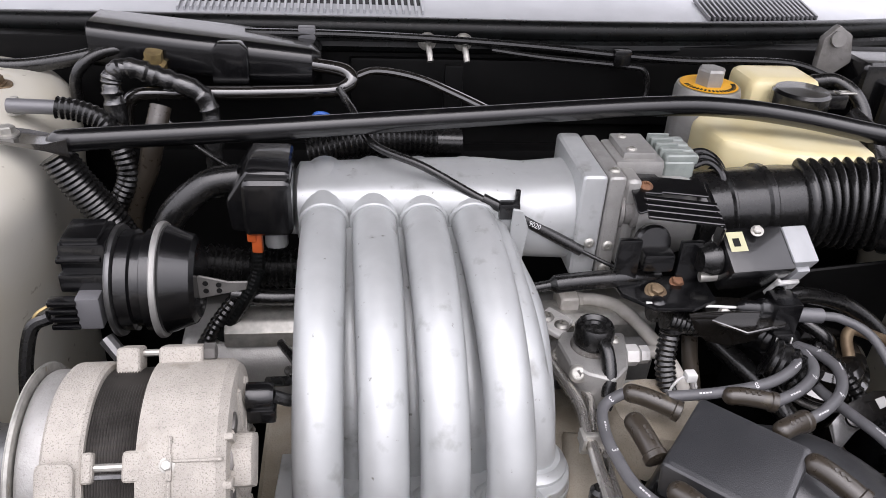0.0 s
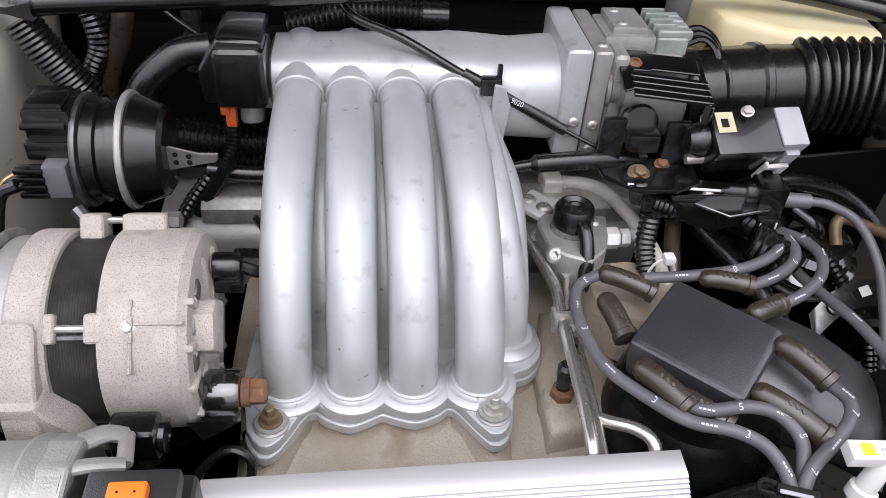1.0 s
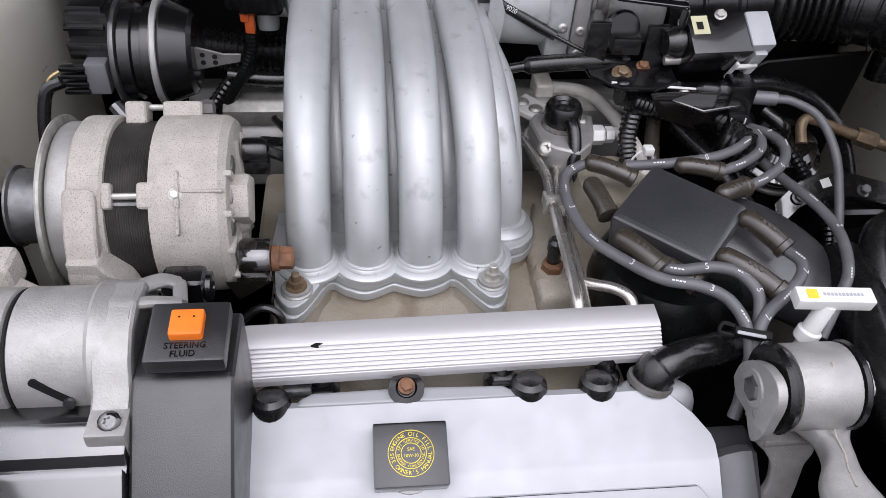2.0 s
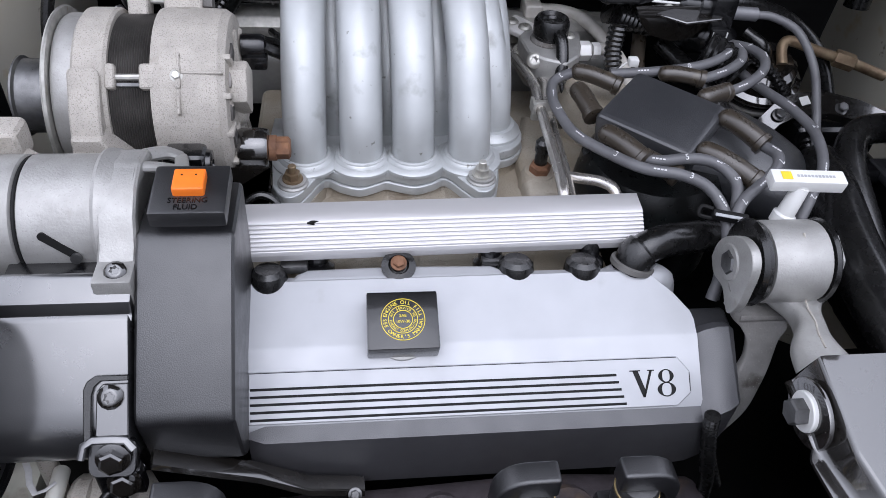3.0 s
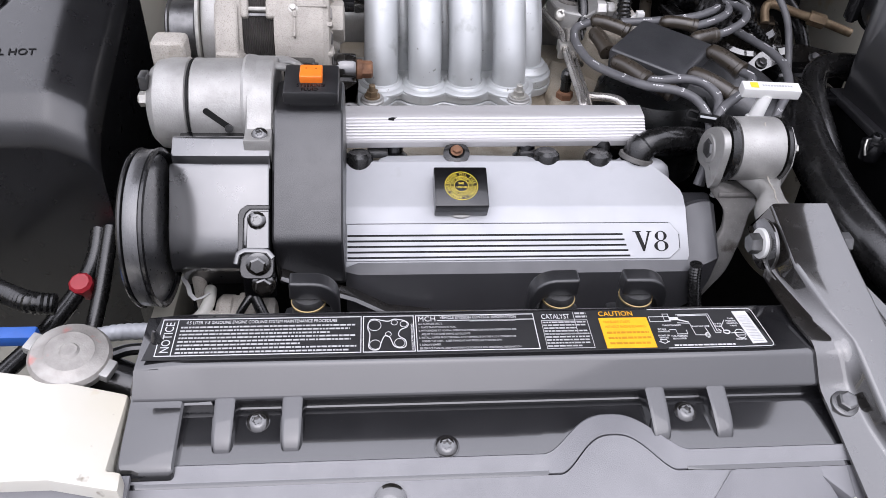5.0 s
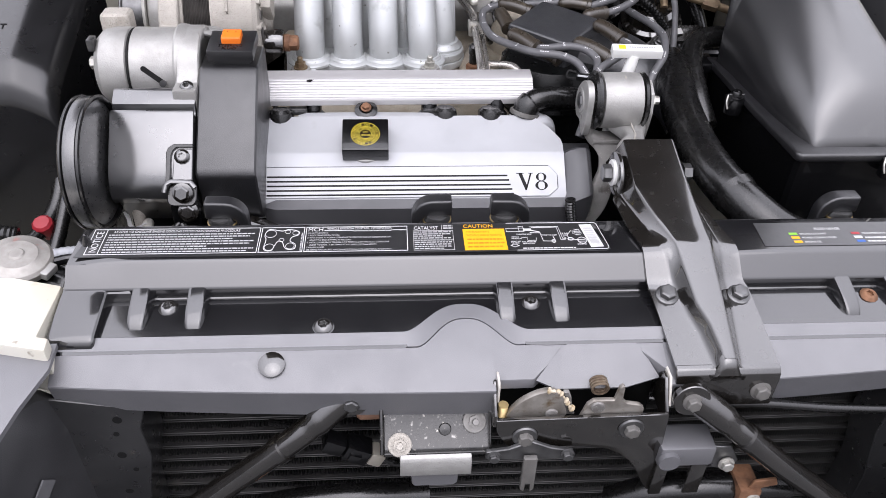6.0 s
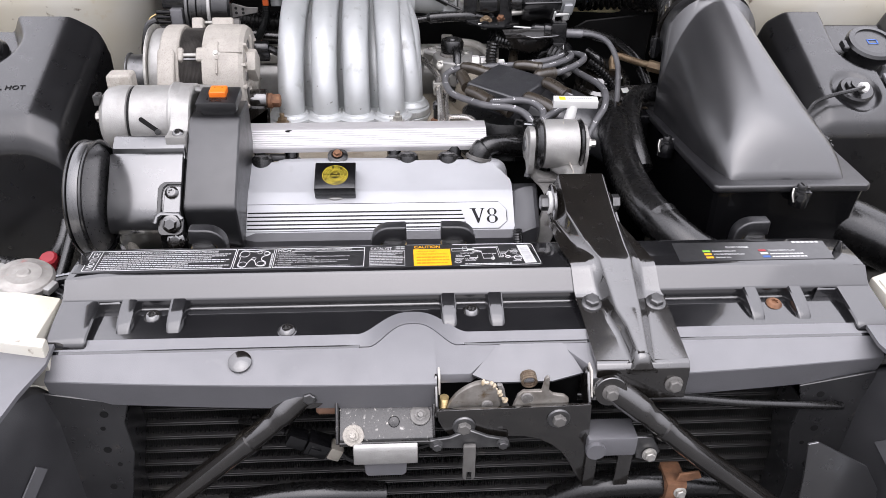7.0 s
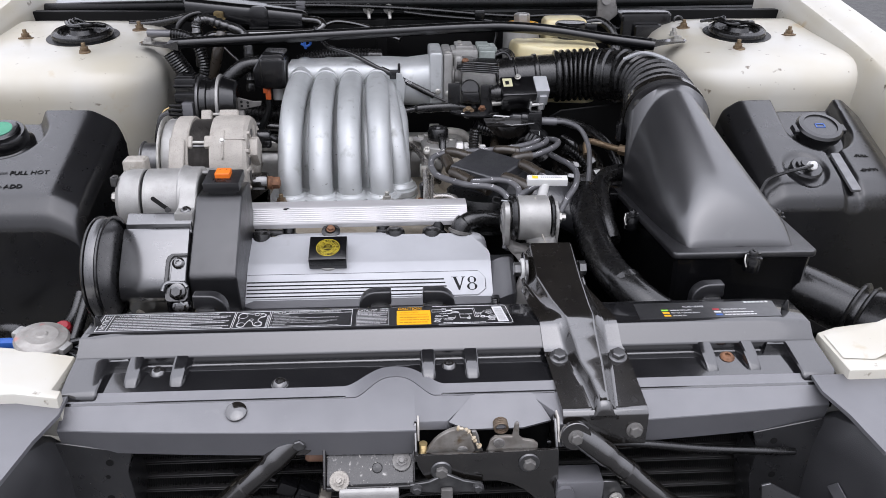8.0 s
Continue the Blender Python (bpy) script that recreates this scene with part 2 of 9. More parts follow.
def box(x0, x1, y0, y1, z0, z1, bevel=0.003, segments=2, m=None):
    bm = bmesh.new()
    bmesh.ops.create_cube(bm, size=1, matrix=Matrix.LocRotScale(((x0 + x1) / 2, (y0 + y1) / 2, (z0 + z1) / 2), None, (x1 - x0, y1 - y0, z1 - z0)))
    round_edges(bm, bevel, segments)
    if m:
        bm.transform(m)
    return bm


def prism(outline, axis, a, b, bevel=0.003, segments=2, m=None):
    """A polygon drawn across the axis (x: y, z; y: x, z; z: x, y) and drawn out from a to b."""
    put = {"x": lambda u, v, w: (w, u, v), "y": lambda u, v, w: (u, w, v), "z": lambda u, v, w: (u, v, w)}[axis]
    bm = bmesh.new()
    low = [bm.verts.new(put(u, v, a)) for u, v in outline]
    high = [bm.verts.new(put(u, v, b)) for u, v in outline]
    bm.faces.new(low), bm.faces.new(high)
    for i in range(len(outline)):
        j = (i + 1) % len(outline)
        bm.faces.new((low[i], low[j], high[j], high[i]))
    bmesh.ops.recalc_face_normals(bm, faces=bm.faces)
    round_edges(bm, bevel, segments)
    if m:
        bm.transform(m)
    return bm


def loft(sections, cap=True, closed=True):
    bm = bmesh.new()
    rings = [[bm.verts.new(p) for p in s] for s in sections]
    n = len(rings[0])
    for r, q in zip(rings, rings[1:]):
        for i in range(n if closed else n - 1):
            j = (i + 1) % n
            bm.faces.new((r[i], r[j], q[j], q[i]))
    if cap and closed:
        bm.faces.new(rings[0]), bm.faces.new(rings[-1])
    return bm


def aim(p, d):
    """A pose at p whose z axis points along d."""
    return Matrix.Translation(p) @ Vector(d).to_track_quat("Z", "Y").to_matrix().to_4x4()


def lathe(profile, m, n=24):
    """Pairs of radius and height, turned about the z axis of m."""
    sections = []
    for r, h in profile:
        sections.append([m @ Vector((max(r, 1e-4) * math.cos(2 * math.pi * i / n), max(r, 1e-4) * math.sin(2 * math.pi * i / n), h)) for i in range(n)])
    return loft(sections)


def smooth_path(points, steps=8):
    p = [Vector(q) for q in points]
    if len(p) < 3:
        return p
    p = [2 * p[0] - p[1], *p, 2 * p[-1] - p[-2]]
    out = []
    for i in range(1, len(p) - 2):
        for k in range(steps):
            t = k / steps
            a, b, c, d = p[i - 1], p[i], p[i + 1], p[i + 2]
            out.append(0.5 * (2 * b + (c - a) * t + (2 * a - 5 * b + 4 * c - d) * t * t + (3 * b - a - 3 * c + d) * t ** 3))
    return [*out, p[-2]]


def smooth_rings(rings, steps=4):
    """More sections between those given, along smooth lines from point to point."""
    lines = [smooth_path([r[k] for r in rings], steps) for k in range(len(rings[0]))]
    return [[line[i] for line in lines] for i in range(len(lines[0]))]


def ease(a, b, v):
    k = min(1.0, max(0.0, (v - a) / (b - a)))
    return k * k * (3 - 2 * k)


def tube(points, radius, n=10, steps=8, cap=True):
    """A hose along a smooth path. radius: a number, or a function of the metres along it."""
    path = smooth_path(points, steps)
    return ribbon(path, radius, n, cap)


def ribbon(path, radius, n=10, cap=True, flat=1.0):
    sections, along = [], 0.0
    ahead = (path[1] - path[0]).normalized()
    side = ahead.cross(Vector((0, 0, 1)))
    side = (side if side.length > 0.1 else ahead.cross(Vector((0, 1, 0)))).normalized()
    for i, p in enumerate(path):
        way = (path[min(i + 1, len(path) - 1)] - path[max(i - 1, 0)]).normalized()
        side = (side - way * side.dot(way)).normalized()
        up = side.cross(way)
        if i:
            along += (p - path[i - 1]).length
        r = radius(along) if callable(radius) else radius
        sections.append([p + side * r * math.cos(a) + up * r * flat * math.sin(a) for a in (2 * math.pi * k / n for k in range(n))])
    return loft(sections, cap)


def resampled(points, step):
    """A smooth path in even steps."""
    fine = smooth_path(points, 40)
    out, left = [fine[0]], step
    for a, b in zip(fine, fine[1:]):
        d = (b - a).length
        while d >= left > 0:
            a = a + (b - a) * (left / d)
            d -= left
            left = step
            out.append(a.copy())
        left -= d
    return out


def ribbed_hose(points, radius, pitch=0.006, depth=0.0016, n=12, per=4):
    """Corrugated conduit or bellows."""
    path = resampled(points, pitch / per)
    return ribbon(path, lambda s: radius + depth * (0.5 + 0.5 * math.cos(2 * math.pi * s / pitch)), n)


def rolled_bellows(points, radius, pitch, depth):
    """A bellows of full round rolls with narrow creases between them."""
    return ribbon(resampled(points, pitch / 12), lambda s: radius + depth * abs(math.sin(math.pi * s / pitch)) ** 0.55, 44)



def rounded(w, h, r, n=5):
    """A rounded rectangle about the origin."""
    out = []
    for cx, cy, start in ((w / 2 - r, h / 2 - r, 0), (-w / 2 + r, h / 2 - r, 90), (-w / 2 + r, -h / 2 + r, 180), (w / 2 - r, -h / 2 + r, 270)):
        for k in range(n + 1):
            a = radians(start + 90 * k / n)
            out.append((cx + r * math.cos(a), cy + r * math.sin(a)))
    return out


def joined(*pieces):
    """Several bmeshes of one part as one."""
    bm = bmesh.new()
    for piece in pieces:
        me = bpy.data.meshes.new("piece")
        piece.to_mesh(me)
        piece.free()
        bm.from_mesh(me)
        bpy.data.meshes.remove(me)
    return bm


SHARED = {}


def bolt(parent, p, d, size=0.013, material=None, style="hex", name="bolt", turn=20):
    """A bolt, nut or screw head on the surface point p, pointing out along d; size: across the flats."""
    material = material or STEEL
    key = (style, round(size, 4), material.name)
    if key not in SHARED:
        r = size / 2
        if style == "hex":
            bm = joined(lathe([(r * 1.55, 0), (r * 1.55, r * 0.25), (r * 1.1, r * 0.4)], Matrix(), 20), lathe([(r * 1.15, r * 0.3), (r * 1.15, r * 1.15), (r * 0.9, r * 1.3)], Matrix(), 6))
        elif style == "stud":
            bm = joined(lathe([(r * 1.5, 0), (r * 1.5, r * 0.3)], Matrix(), 20), lathe([(r * 1.15, r * 0.3), (r * 1.15, r * 1.3)], Matrix(), 6), lathe([(r * 0.6, r), (r * 0.6, r * 2.4), (r * 0.5, r * 2.5)], Matrix(), 12))
        else:
            star = [((0.42 if k % 2 else 0.62) * r * math.cos(k * math.pi / 6), (0.42 if k % 2 else 0.62) * r * math.sin(k * math.pi / 6)) for k in range(12)]
            ring = lambda s, h: [Vector((r * s * math.cos(k * math.pi / 6), r * s * math.sin(k * math.pi / 6), h)) for k in range(12)]
            bm = loft([ring(1.3, 0), ring(1.3, r * 0.15), ring(1.0, r * 0.5), ring(0.72, r * 0.62), [Vector((x, y, r * 0.6)) for x, y in star], [Vector((x, y, r * 0.2)) for x, y in star]])
        SHARED[key] = finish(bm, 30)
        SHARED[key].materials.append(material)
    ob = new(name, SHARED[key])
    ob.parent = parent
    ob.matrix_local = Matrix.Translation(-origin_of(parent)) @ aim(p, d) @ pose(0, 0, 0, 0, 0, turn)
    return ob


def lettering(text, size, m, material, parent, name="lettering", thick=0.0002, squeeze=1.0, align="LEFT", label=""):
    """Printed or raised words. m: the pose of the line's start, letters in its x, y plane."""
    data = bpy.data.curves.new("text", "FONT")
    data.body, data.size, data.extrude, data.align_x, data.resolution_u = text, size, thick, align, 3
    carrier = bpy.data.objects.new("text", data)
    me = bpy.data.meshes.new_from_object(carrier)
    bpy.data.objects.remove(carrier)
    me.transform(Matrix.Translation(-origin_of(parent)) @ m @ Matrix.Diagonal((squeeze, 1, 1, 1)))
    me.materials.clear()
    me.materials.append(material)
    ob = new(name, me)
    ob.parent = parent
    return tagged(ob, label)


def bars(rects, m, thick=0.0003):
    """Flat printed rectangles (x, y, width, height) in the plane of m, as one bmesh."""
    bm = bmesh.new()
    for x, y, w, h in rects:
        v = [bm.verts.new(m @ Vector(q)) for q in ((x, y, 0), (x + w, y, 0), (x + w, y + h, 0), (x, y + h, 0))]
        u = [bm.verts.new(m @ Vector(q)) for q in ((x, y, thick), (x + w, y, thick), (x + w, y + h, thick), (x, y + h, thick))]
        bm.faces.new(u)
        for i in range(4):
            bm.faces.new((v[i], v[(i + 1) % 4], u[(i + 1) % 4], u[i]))
    return bm


def frame_bars(x, y, w, h, t):
    return [(x, y, w, t), (x, y + h - t, w, t), (x, y + t, t, h - 2 * t), (x + w - t, y + t, t, h - 2 * t)]


# ---- the ground and the car's body ----
ground = new("ground", finish(box(-60, 60, -60, 60, -0.2, 0, 0)))
ground.data.materials.append(ASPHALT)
tagged(ground, "flat grey asphalt ground under the car", "ground", kind="structure")

body = thing("car_body", "aged white car body with a black engine bay", "car body", (0.28, 0.6, 0))
MID = 0.28


def leaning(bm):
    """The tower tops tip forward."""
    for v in bm.verts:
        v.co.z += 0.12 * (v.co.y - 0.905) * ease(0.9, 1.08, v.co.z)
    return bm



def mirrored(bm, flip):
    if flip:
        bm.transform(Matrix.Translation((2 * MID, 0, 0)) @ Matrix.Diagonal((-1, 1, 1, 1)))
    return bm


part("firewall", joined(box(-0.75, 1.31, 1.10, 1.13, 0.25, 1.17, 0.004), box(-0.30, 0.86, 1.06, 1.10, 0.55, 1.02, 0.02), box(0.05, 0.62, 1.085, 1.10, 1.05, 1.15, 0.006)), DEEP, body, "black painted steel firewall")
part("frame_rail", box(-0.62, -0.29, -0.02, 0.60, 0.50, 0.60, 0.01), RAIL_PALE, body, "dusty pale frame rail")
# this rail is coloured dark to keep bounced light out of the bay
part("frame_rail", box(0.86, 1.18, -0.02, 0.60, 0.50, 0.60, 0.01), RAIL_DARK, body, "darkened frame rail")
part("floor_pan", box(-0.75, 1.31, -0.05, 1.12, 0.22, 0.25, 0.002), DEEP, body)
for flip in (0, 1):
    part("inner_fender", mirrored(box(-0.70, -0.678, -0.02, 1.10, 0.25, 0.90, 0.004), flip), WHITE_BODY, body)
    tower = []
    for inset, z in ((0.040, 0.25), (0.032, 0.80), (0.018, 0.92), (0.007, 1.02), (0.002, 1.065), (0.0, 1.085), (0.004, 1.102), (0.013, 1.117), (0.027, 1.128), (0.047, 1.1355), (0.075, 1.1395), (0.095, 1.1400)):
        turn = [radians(-90 + 180 * k / 40) for k in range(41)]
        ring = [(-0.500 + (0.210 - inset) * abs(math.cos(t)) ** 0.66, 0.889 + (0.214 - inset) * math.copysign(abs(math.sin(t)) ** 0.66, math.sin(t)), z) for t in turn]
        tower.append(ring + [(-0.74, 1.103 - inset, z), (-0.74, 0.675 + inset, z)])
    part("strut_tower", mirrored(leaning(loft(tower)), flip), WHITE_BODY, body, "aged white strut tower with dirt streaks", angle=60)
    apron = [(-0.80, 1.00), (-0.74, 1.06), (-0.70, 1.115), (-0.60, 1.125), (-0.42, 1.10), (-0.42, 0.98), (-0.70, 0.94), (-0.80, 0.94)]
    part("apron", mirrored(prism(apron, "y", 0.93, 1.10, 0.01), flip), WHITE_BODY, body)
    sec = []
    for k in range(14):
        y = -0.06 + 1.31 * k / 13
        z = 0.93 + 0.262 * max(0.0, y) + 0.02 * math.sin(3 * y)
        sec.append([(-0.676, y, z - 0.20), (-0.678, y, z - 0.10), (-0.680, y, z - 0.065), (-0.684, y, z - 0.035), (-0.692, y, z - 0.010), (-0.702, y, z), (-0.72, y, z + 0.004), (-0.732, y, z + 0.012), (-0.78, y, z + 0.016), (-0.83, y, z - 0.015), (-0.86, y, z - 0.10), (-0.87, y, 0.45), (-0.84, y, 0.45), (-0.84, y, z - 0.20)])
    part("fender", mirrored(loft(sec), flip), WHITE_BODY, body, "white fender with its folded inner gutter")
    if flip:
        part("corner_brace", mirrored(loft([[(-0.278, -0.09, 0.8635), (-0.32, -0.095, 0.8635), (-0.45, -0.06, 0.905), (-0.58, -0.05, 0.94)], [(-0.282, -0.03, 0.8635), (-0.34, -0.02, 0.866), (-0.46, 0.0, 0.905), (-0.58, 0.04, 0.935)], [(-0.31, -0.015, 0.74), (-0.36, 0.0, 0.74), (-0.47, 0.03, 0.74), (-0.58, 0.06, 0.74)]], closed=False), flip), WHITE_BODY, body)
    tip = -0.272 if flip else -0.228
    nose = [(tip, -0.118), (tip - 0.004, -0.02)] if flip else [(-0.262, -0.117), (-0.203, -0.130), (-0.205, -0.111), (-0.2175, -0.109), (-0.2175, -0.03)]
    part("fender_corner", mirrored(prism([(-0.86, -0.02), (-0.86, -0.118)] + nose + [ (-0.31, -0.005), (-0.45, 0.02), (-0.62, 0.10), (-0.86, 0.12)], "z", 0.80, 0.862, 0.004), flip), WHITE_BODY, body)
    for a in (185, 25, 290):
        c = Vector((-0.492 + 0.125 * math.cos(radians(a)), 0.905 + 0.125 * math.sin(radians(a)), 1.1385 + 0.12 * 0.125 * math.sin(radians(a))))
        if flip:
            c.x = 2 * MID - c.x
        part("nut_plate", prism(rounded(0.034, 0.024, 0.010, 4), "z", -0.001, 0.003, 0.001, 1, Matrix.Translation(c) @ pose(0, 0, 0, 7, 0, a)), RUSTY_ZINC, body)
        bolt(body, c + Vector((0, 0, 0.003)), (0, -0.12, 1), 0.0150, RUSTY_ZINC, "stud", "nut")
    cx = -0.492 if not flip else 2 * MID + 0.492
    part("mount_hole", leaning(lathe([(0.078, 1.1385), (0.0795, 1.1412), (0.070, 1.1414), (0.0, 1.1412)], Matrix.Translation((cx, 0.905, 0)), 48)), SEAL, body)
    mount = part("strut_mount", leaning(lathe([(0.066, 1.139), (0.0675, 1.146), (0.066, 1.152), (0.060, 1.157), (0.053, 1.155), (0.048, 1.147), (0.040, 1.145), (0.030, 1.149), (0.026, 1.158), (0.016, 1.160), (0.0, 1.160)], Matrix.Translation((cx, 0.905, 0)), 48)), RUBBER, body, "black rubber strut mount in its ring")
    for k in range(3):
        w = [(cx - 0.060 + 0.02 * k, 0.985, 1.158), (cx - 0.045 + 0.01 * k, 0.935, 1.168 + 0.003 * k), (cx - 0.020, 0.895 + 0.012 * k, 1.164), (cx + 0.022, 0.905 - 0.010 * k, 1.164 + 0.003 * k), (cx + 0.045, 0.925, 1.160)]
        part("lead", tube(w, 0.004, 8), RUBBER, mount)
    arm = [(-0.74, 1.10), (-0.73, 1.19), (-0.715, 1.26), (-0.695, 1.26), (-0.70, 1.19), (-0.68, 1.10)]
    part("hinge_arm", mirrored(prism(arm, "y", 1.15, 1.165, 0.003), flip), WHITE_BODY, body, "white hood hinge arm")

# cowl and its black seal
cowl = thing("cowl_panel", "pale grey cowl panel with vent grilles behind a black rubber seal", "cowl", (0.28, 1.2, 1.15))
xs = [-0.75 + i * 2.06 / 40 for i in range(41)]
edge = lambda x: 1.115 + 0.05 * ((x - 0.28) / 0.8) ** 2 if x < 0.28 else 1.115 + 0.14 * ((x - 0.28) / 0.75) ** 2
rise = lambda x: 1.185 - 0.02 * ((x - 0.28) / 0.9) ** 2
part("panel", loft([[(x, edge(x) - 0.01, rise(x) - 0.012), (x, edge(x), rise(x)), (x, edge(x) + 0.05, rise(x) + 0.012), (x, edge(x) + 0.26, rise(x) + 0.05), (x, edge(x) + 0.26, rise(x) + 0.03), (x, edge(x), rise(x) - 0.02)] for x in xs]), COWL_GREY, cowl)
part("seal", ribbon([Vector((x, edge(x) - 0.006, rise(x) + 0.002)) for x in xs], 0.016, 14), SEAL, cowl, "black rubber hood seal")
part("seal_lip", ribbon([Vector((x, edge(x) - 0.022, rise(x) - 0.018)) for x in xs], 0.011, 10), SEAL, cowl)
for x0, x1, d0 in ((-0.20, 0.16, 0.045), (0.62, 0.83, 0.035)):
    n = int((x1 - x0) / 0.0095)
    # near-black sheet under the slats stands in for shade in the vent
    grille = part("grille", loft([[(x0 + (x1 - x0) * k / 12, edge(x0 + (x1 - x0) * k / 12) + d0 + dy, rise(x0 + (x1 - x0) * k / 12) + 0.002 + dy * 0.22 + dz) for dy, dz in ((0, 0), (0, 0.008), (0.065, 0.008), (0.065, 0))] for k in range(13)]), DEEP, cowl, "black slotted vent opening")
    for k in range(n + 1):
        x = x0 + (x1 - x0) * k / n
        y, z = edge(x) + d0, rise(x) + 0.011
        part("slat", joined(prism([(y - 0.003, z - 0.002), (y + 0.07, z + 0.013), (y + 0.07, z + 0.019), (y - 0.003, z + 0.005)], "x", x - 0.0018, x + 0.0018, 0.0006, 1)), COWL_GREY if x0 < 0 else GREY_PLASTIC, grille)

# ---- front panel over the radiator ----
shroud = thing("radiator_cover", "satin black moulded radiator cover panel with printed labels", "panel", (0.30, -0.03, 0.84))
LEFT, RIGHT = -0.212, 0.822


def bell(x, flat, foot):
    k = min(1.0, max(0.0, (abs(x - 0.2205) - flat) / (foot - flat)))
    k = k ** 1.35
    return 1 - k * k * (3 - 2 * k)


def cover_section(x):
    ends = min(1.0, min(x - LEFT, RIGHT - x) / 0.035)
    e = max(0.0, 1 - ends)
    drop = 0.004 * e
    front = -0.111 + 0.046 * bell(x, 0.0, 0.068)
    return [(x, 0.051, 0.80), (x, 0.052, 0.877 - drop), (x, 0.0475, 0.8835 - drop), (x, 0.044, 0.885 - drop), (x, -0.013, 0.885 - drop), (x, -0.0165, 0.8847 - drop), (x, -0.0185, 0.8835 - drop), (x, -0.0200, 0.8818), (x, -0.0380, 0.8638), (x, -0.0395, 0.8620), (x, -0.0400, 0.8605), (x, -0.0372, 0.8470), (x, -0.0385, 0.8458), (x, -0.0405, 0.8462), (x, -0.0425, 0.8474), (x, -0.0450, 0.8478), (x, -0.0480, 0.8474), (x, max(-0.0700, front + 0.006), 0.8450), (x, front, 0.8385 + (front + 0.111) * 0.16), (x, front - 0.0025, 0.8375 + (front + 0.111) * 0.16), (x, front - 0.003, 0.80)]


stations = [LEFT + (RIGHT - LEFT) * (i / 48) for i in range(49)]
part("panel", loft([cover_section(x) for x in stations]), SATIN, shroud, angle=30)
for x0, s in ((LEFT, 1), (RIGHT, -1)):
    part("corner_block", loft([[(x0 + s * a, y, z) for a, y, z in row] for row in (((0.0, 0.03, 0.80), (0.0, 0.03, 0.872), (0.040, 0.03, 0.8846), (0.046, 0.03, 0.80)), ((0.0, -0.012, 0.80), (0.0, -0.012, 0.869), (0.040, -0.012, 0.8846), (0.046, -0.012, 0.80)), ((0.0, -0.030, 0.80), (0.0, -0.030, 0.862), (0.058, -0.030, 0.8708), (0.064, -0.030, 0.80)), ((0.0, -0.042, 0.80), (0.0, -0.042, 0.858), (0.070, -0.042, 0.8585), (0.076, -0.042, 0.80)))]), SATIN, shroud)
for x0, x1, lean in ((LEFT - 0.004, LEFT + 0.045, 0), (RIGHT - 0.045, RIGHT + 0.004, 0)):
    prof = [(0.03, 0.80), (0.03, 0.866), (-0.010, 0.874), (-0.022, 0.870), (-0.040, 0.8615), (-0.047, 0.8605), (-0.097, 0.8515), (-0.1045, 0.8475), (-0.107, 0.840), (-0.107, 0.80)]
    part("end_block", prism(prof, "x", x0, x1, 0.005, 3), SATIN, shroud)
for cx in (-0.101, 0.297, 0.691):
    for dx in (-0.030, 0.030):
        sec = []
        for y, z, w in ((-0.036, 0.8635, 0.0125), (-0.041, 0.8622, 0.0125), (-0.056, 0.8582, 0.0122), (-0.068, 0.8540, 0.0118), (-0.076, 0.8500, 0.0112), (-0.081, 0.8462, 0.0105), (-0.084, 0.8420, 0.0095)):
            sec.append([(cx + dx - w, y, 0.834), (cx + dx - w * 0.82, y, z - 0.0035), (cx + dx - w * 0.72, y, z - 0.0008), (cx + dx - w * 0.60, y, z), (cx + dx - w * 0.48, y, z + 0.0001), (cx + dx + w * 0.48, y, z + 0.0001), (cx + dx + w * 0.60, y, z), (cx + dx + w * 0.72, y, z - 0.0008), (cx + dx + w * 0.82, y, z - 0.0035), (cx + dx + w, y, 0.834)])
        part("rib", loft(sec), SATIN, shroud)
for p, m in (((-0.102, -0.054, 0.8458), BLACK_GLOSS), ((0.067, -0.084, 0.8425), BLACK_GLOSS), ((0.296, -0.056, 0.8455), BLACK_GLOSS), ((0.691, -0.055, 0.8455), RUST)):
    part("screw_seat", lathe([(0.0122, -0.003), (0.0117, 0.0004), (0.0105, 0.0012), (0.0, 0.0013)], aim(p, (0, -0.2, 1)), 28), SATIN, shroud)
    bolt(shroud, Vector(p) + Vector((0, 0, 0.0012)), (0, -0.2, 1), 0.0160, m, "torx", "screw")
part("clip_stud", lathe([(0.006, 0.883), (0.005, 0.889), (0.002, 0.899), (0.0, 0.9)], Matrix.Translation((-0.197, 0.012, 0)), 12), BLACK, shroud)
part("clip_stud", lathe([(0.006, 0.883), (0.005, 0.889), (0.002, 0.899), (0.0, 0.9)], Matrix.Translation((0.80, 0.012, 0)), 12), BLACK, shroud)

# the grey plastic facing in front of it
facing = thing("front_facing", "dark grey plastic facing strip with a domed bulge and seam", "panel", (0.30, -0.14, 0.78))


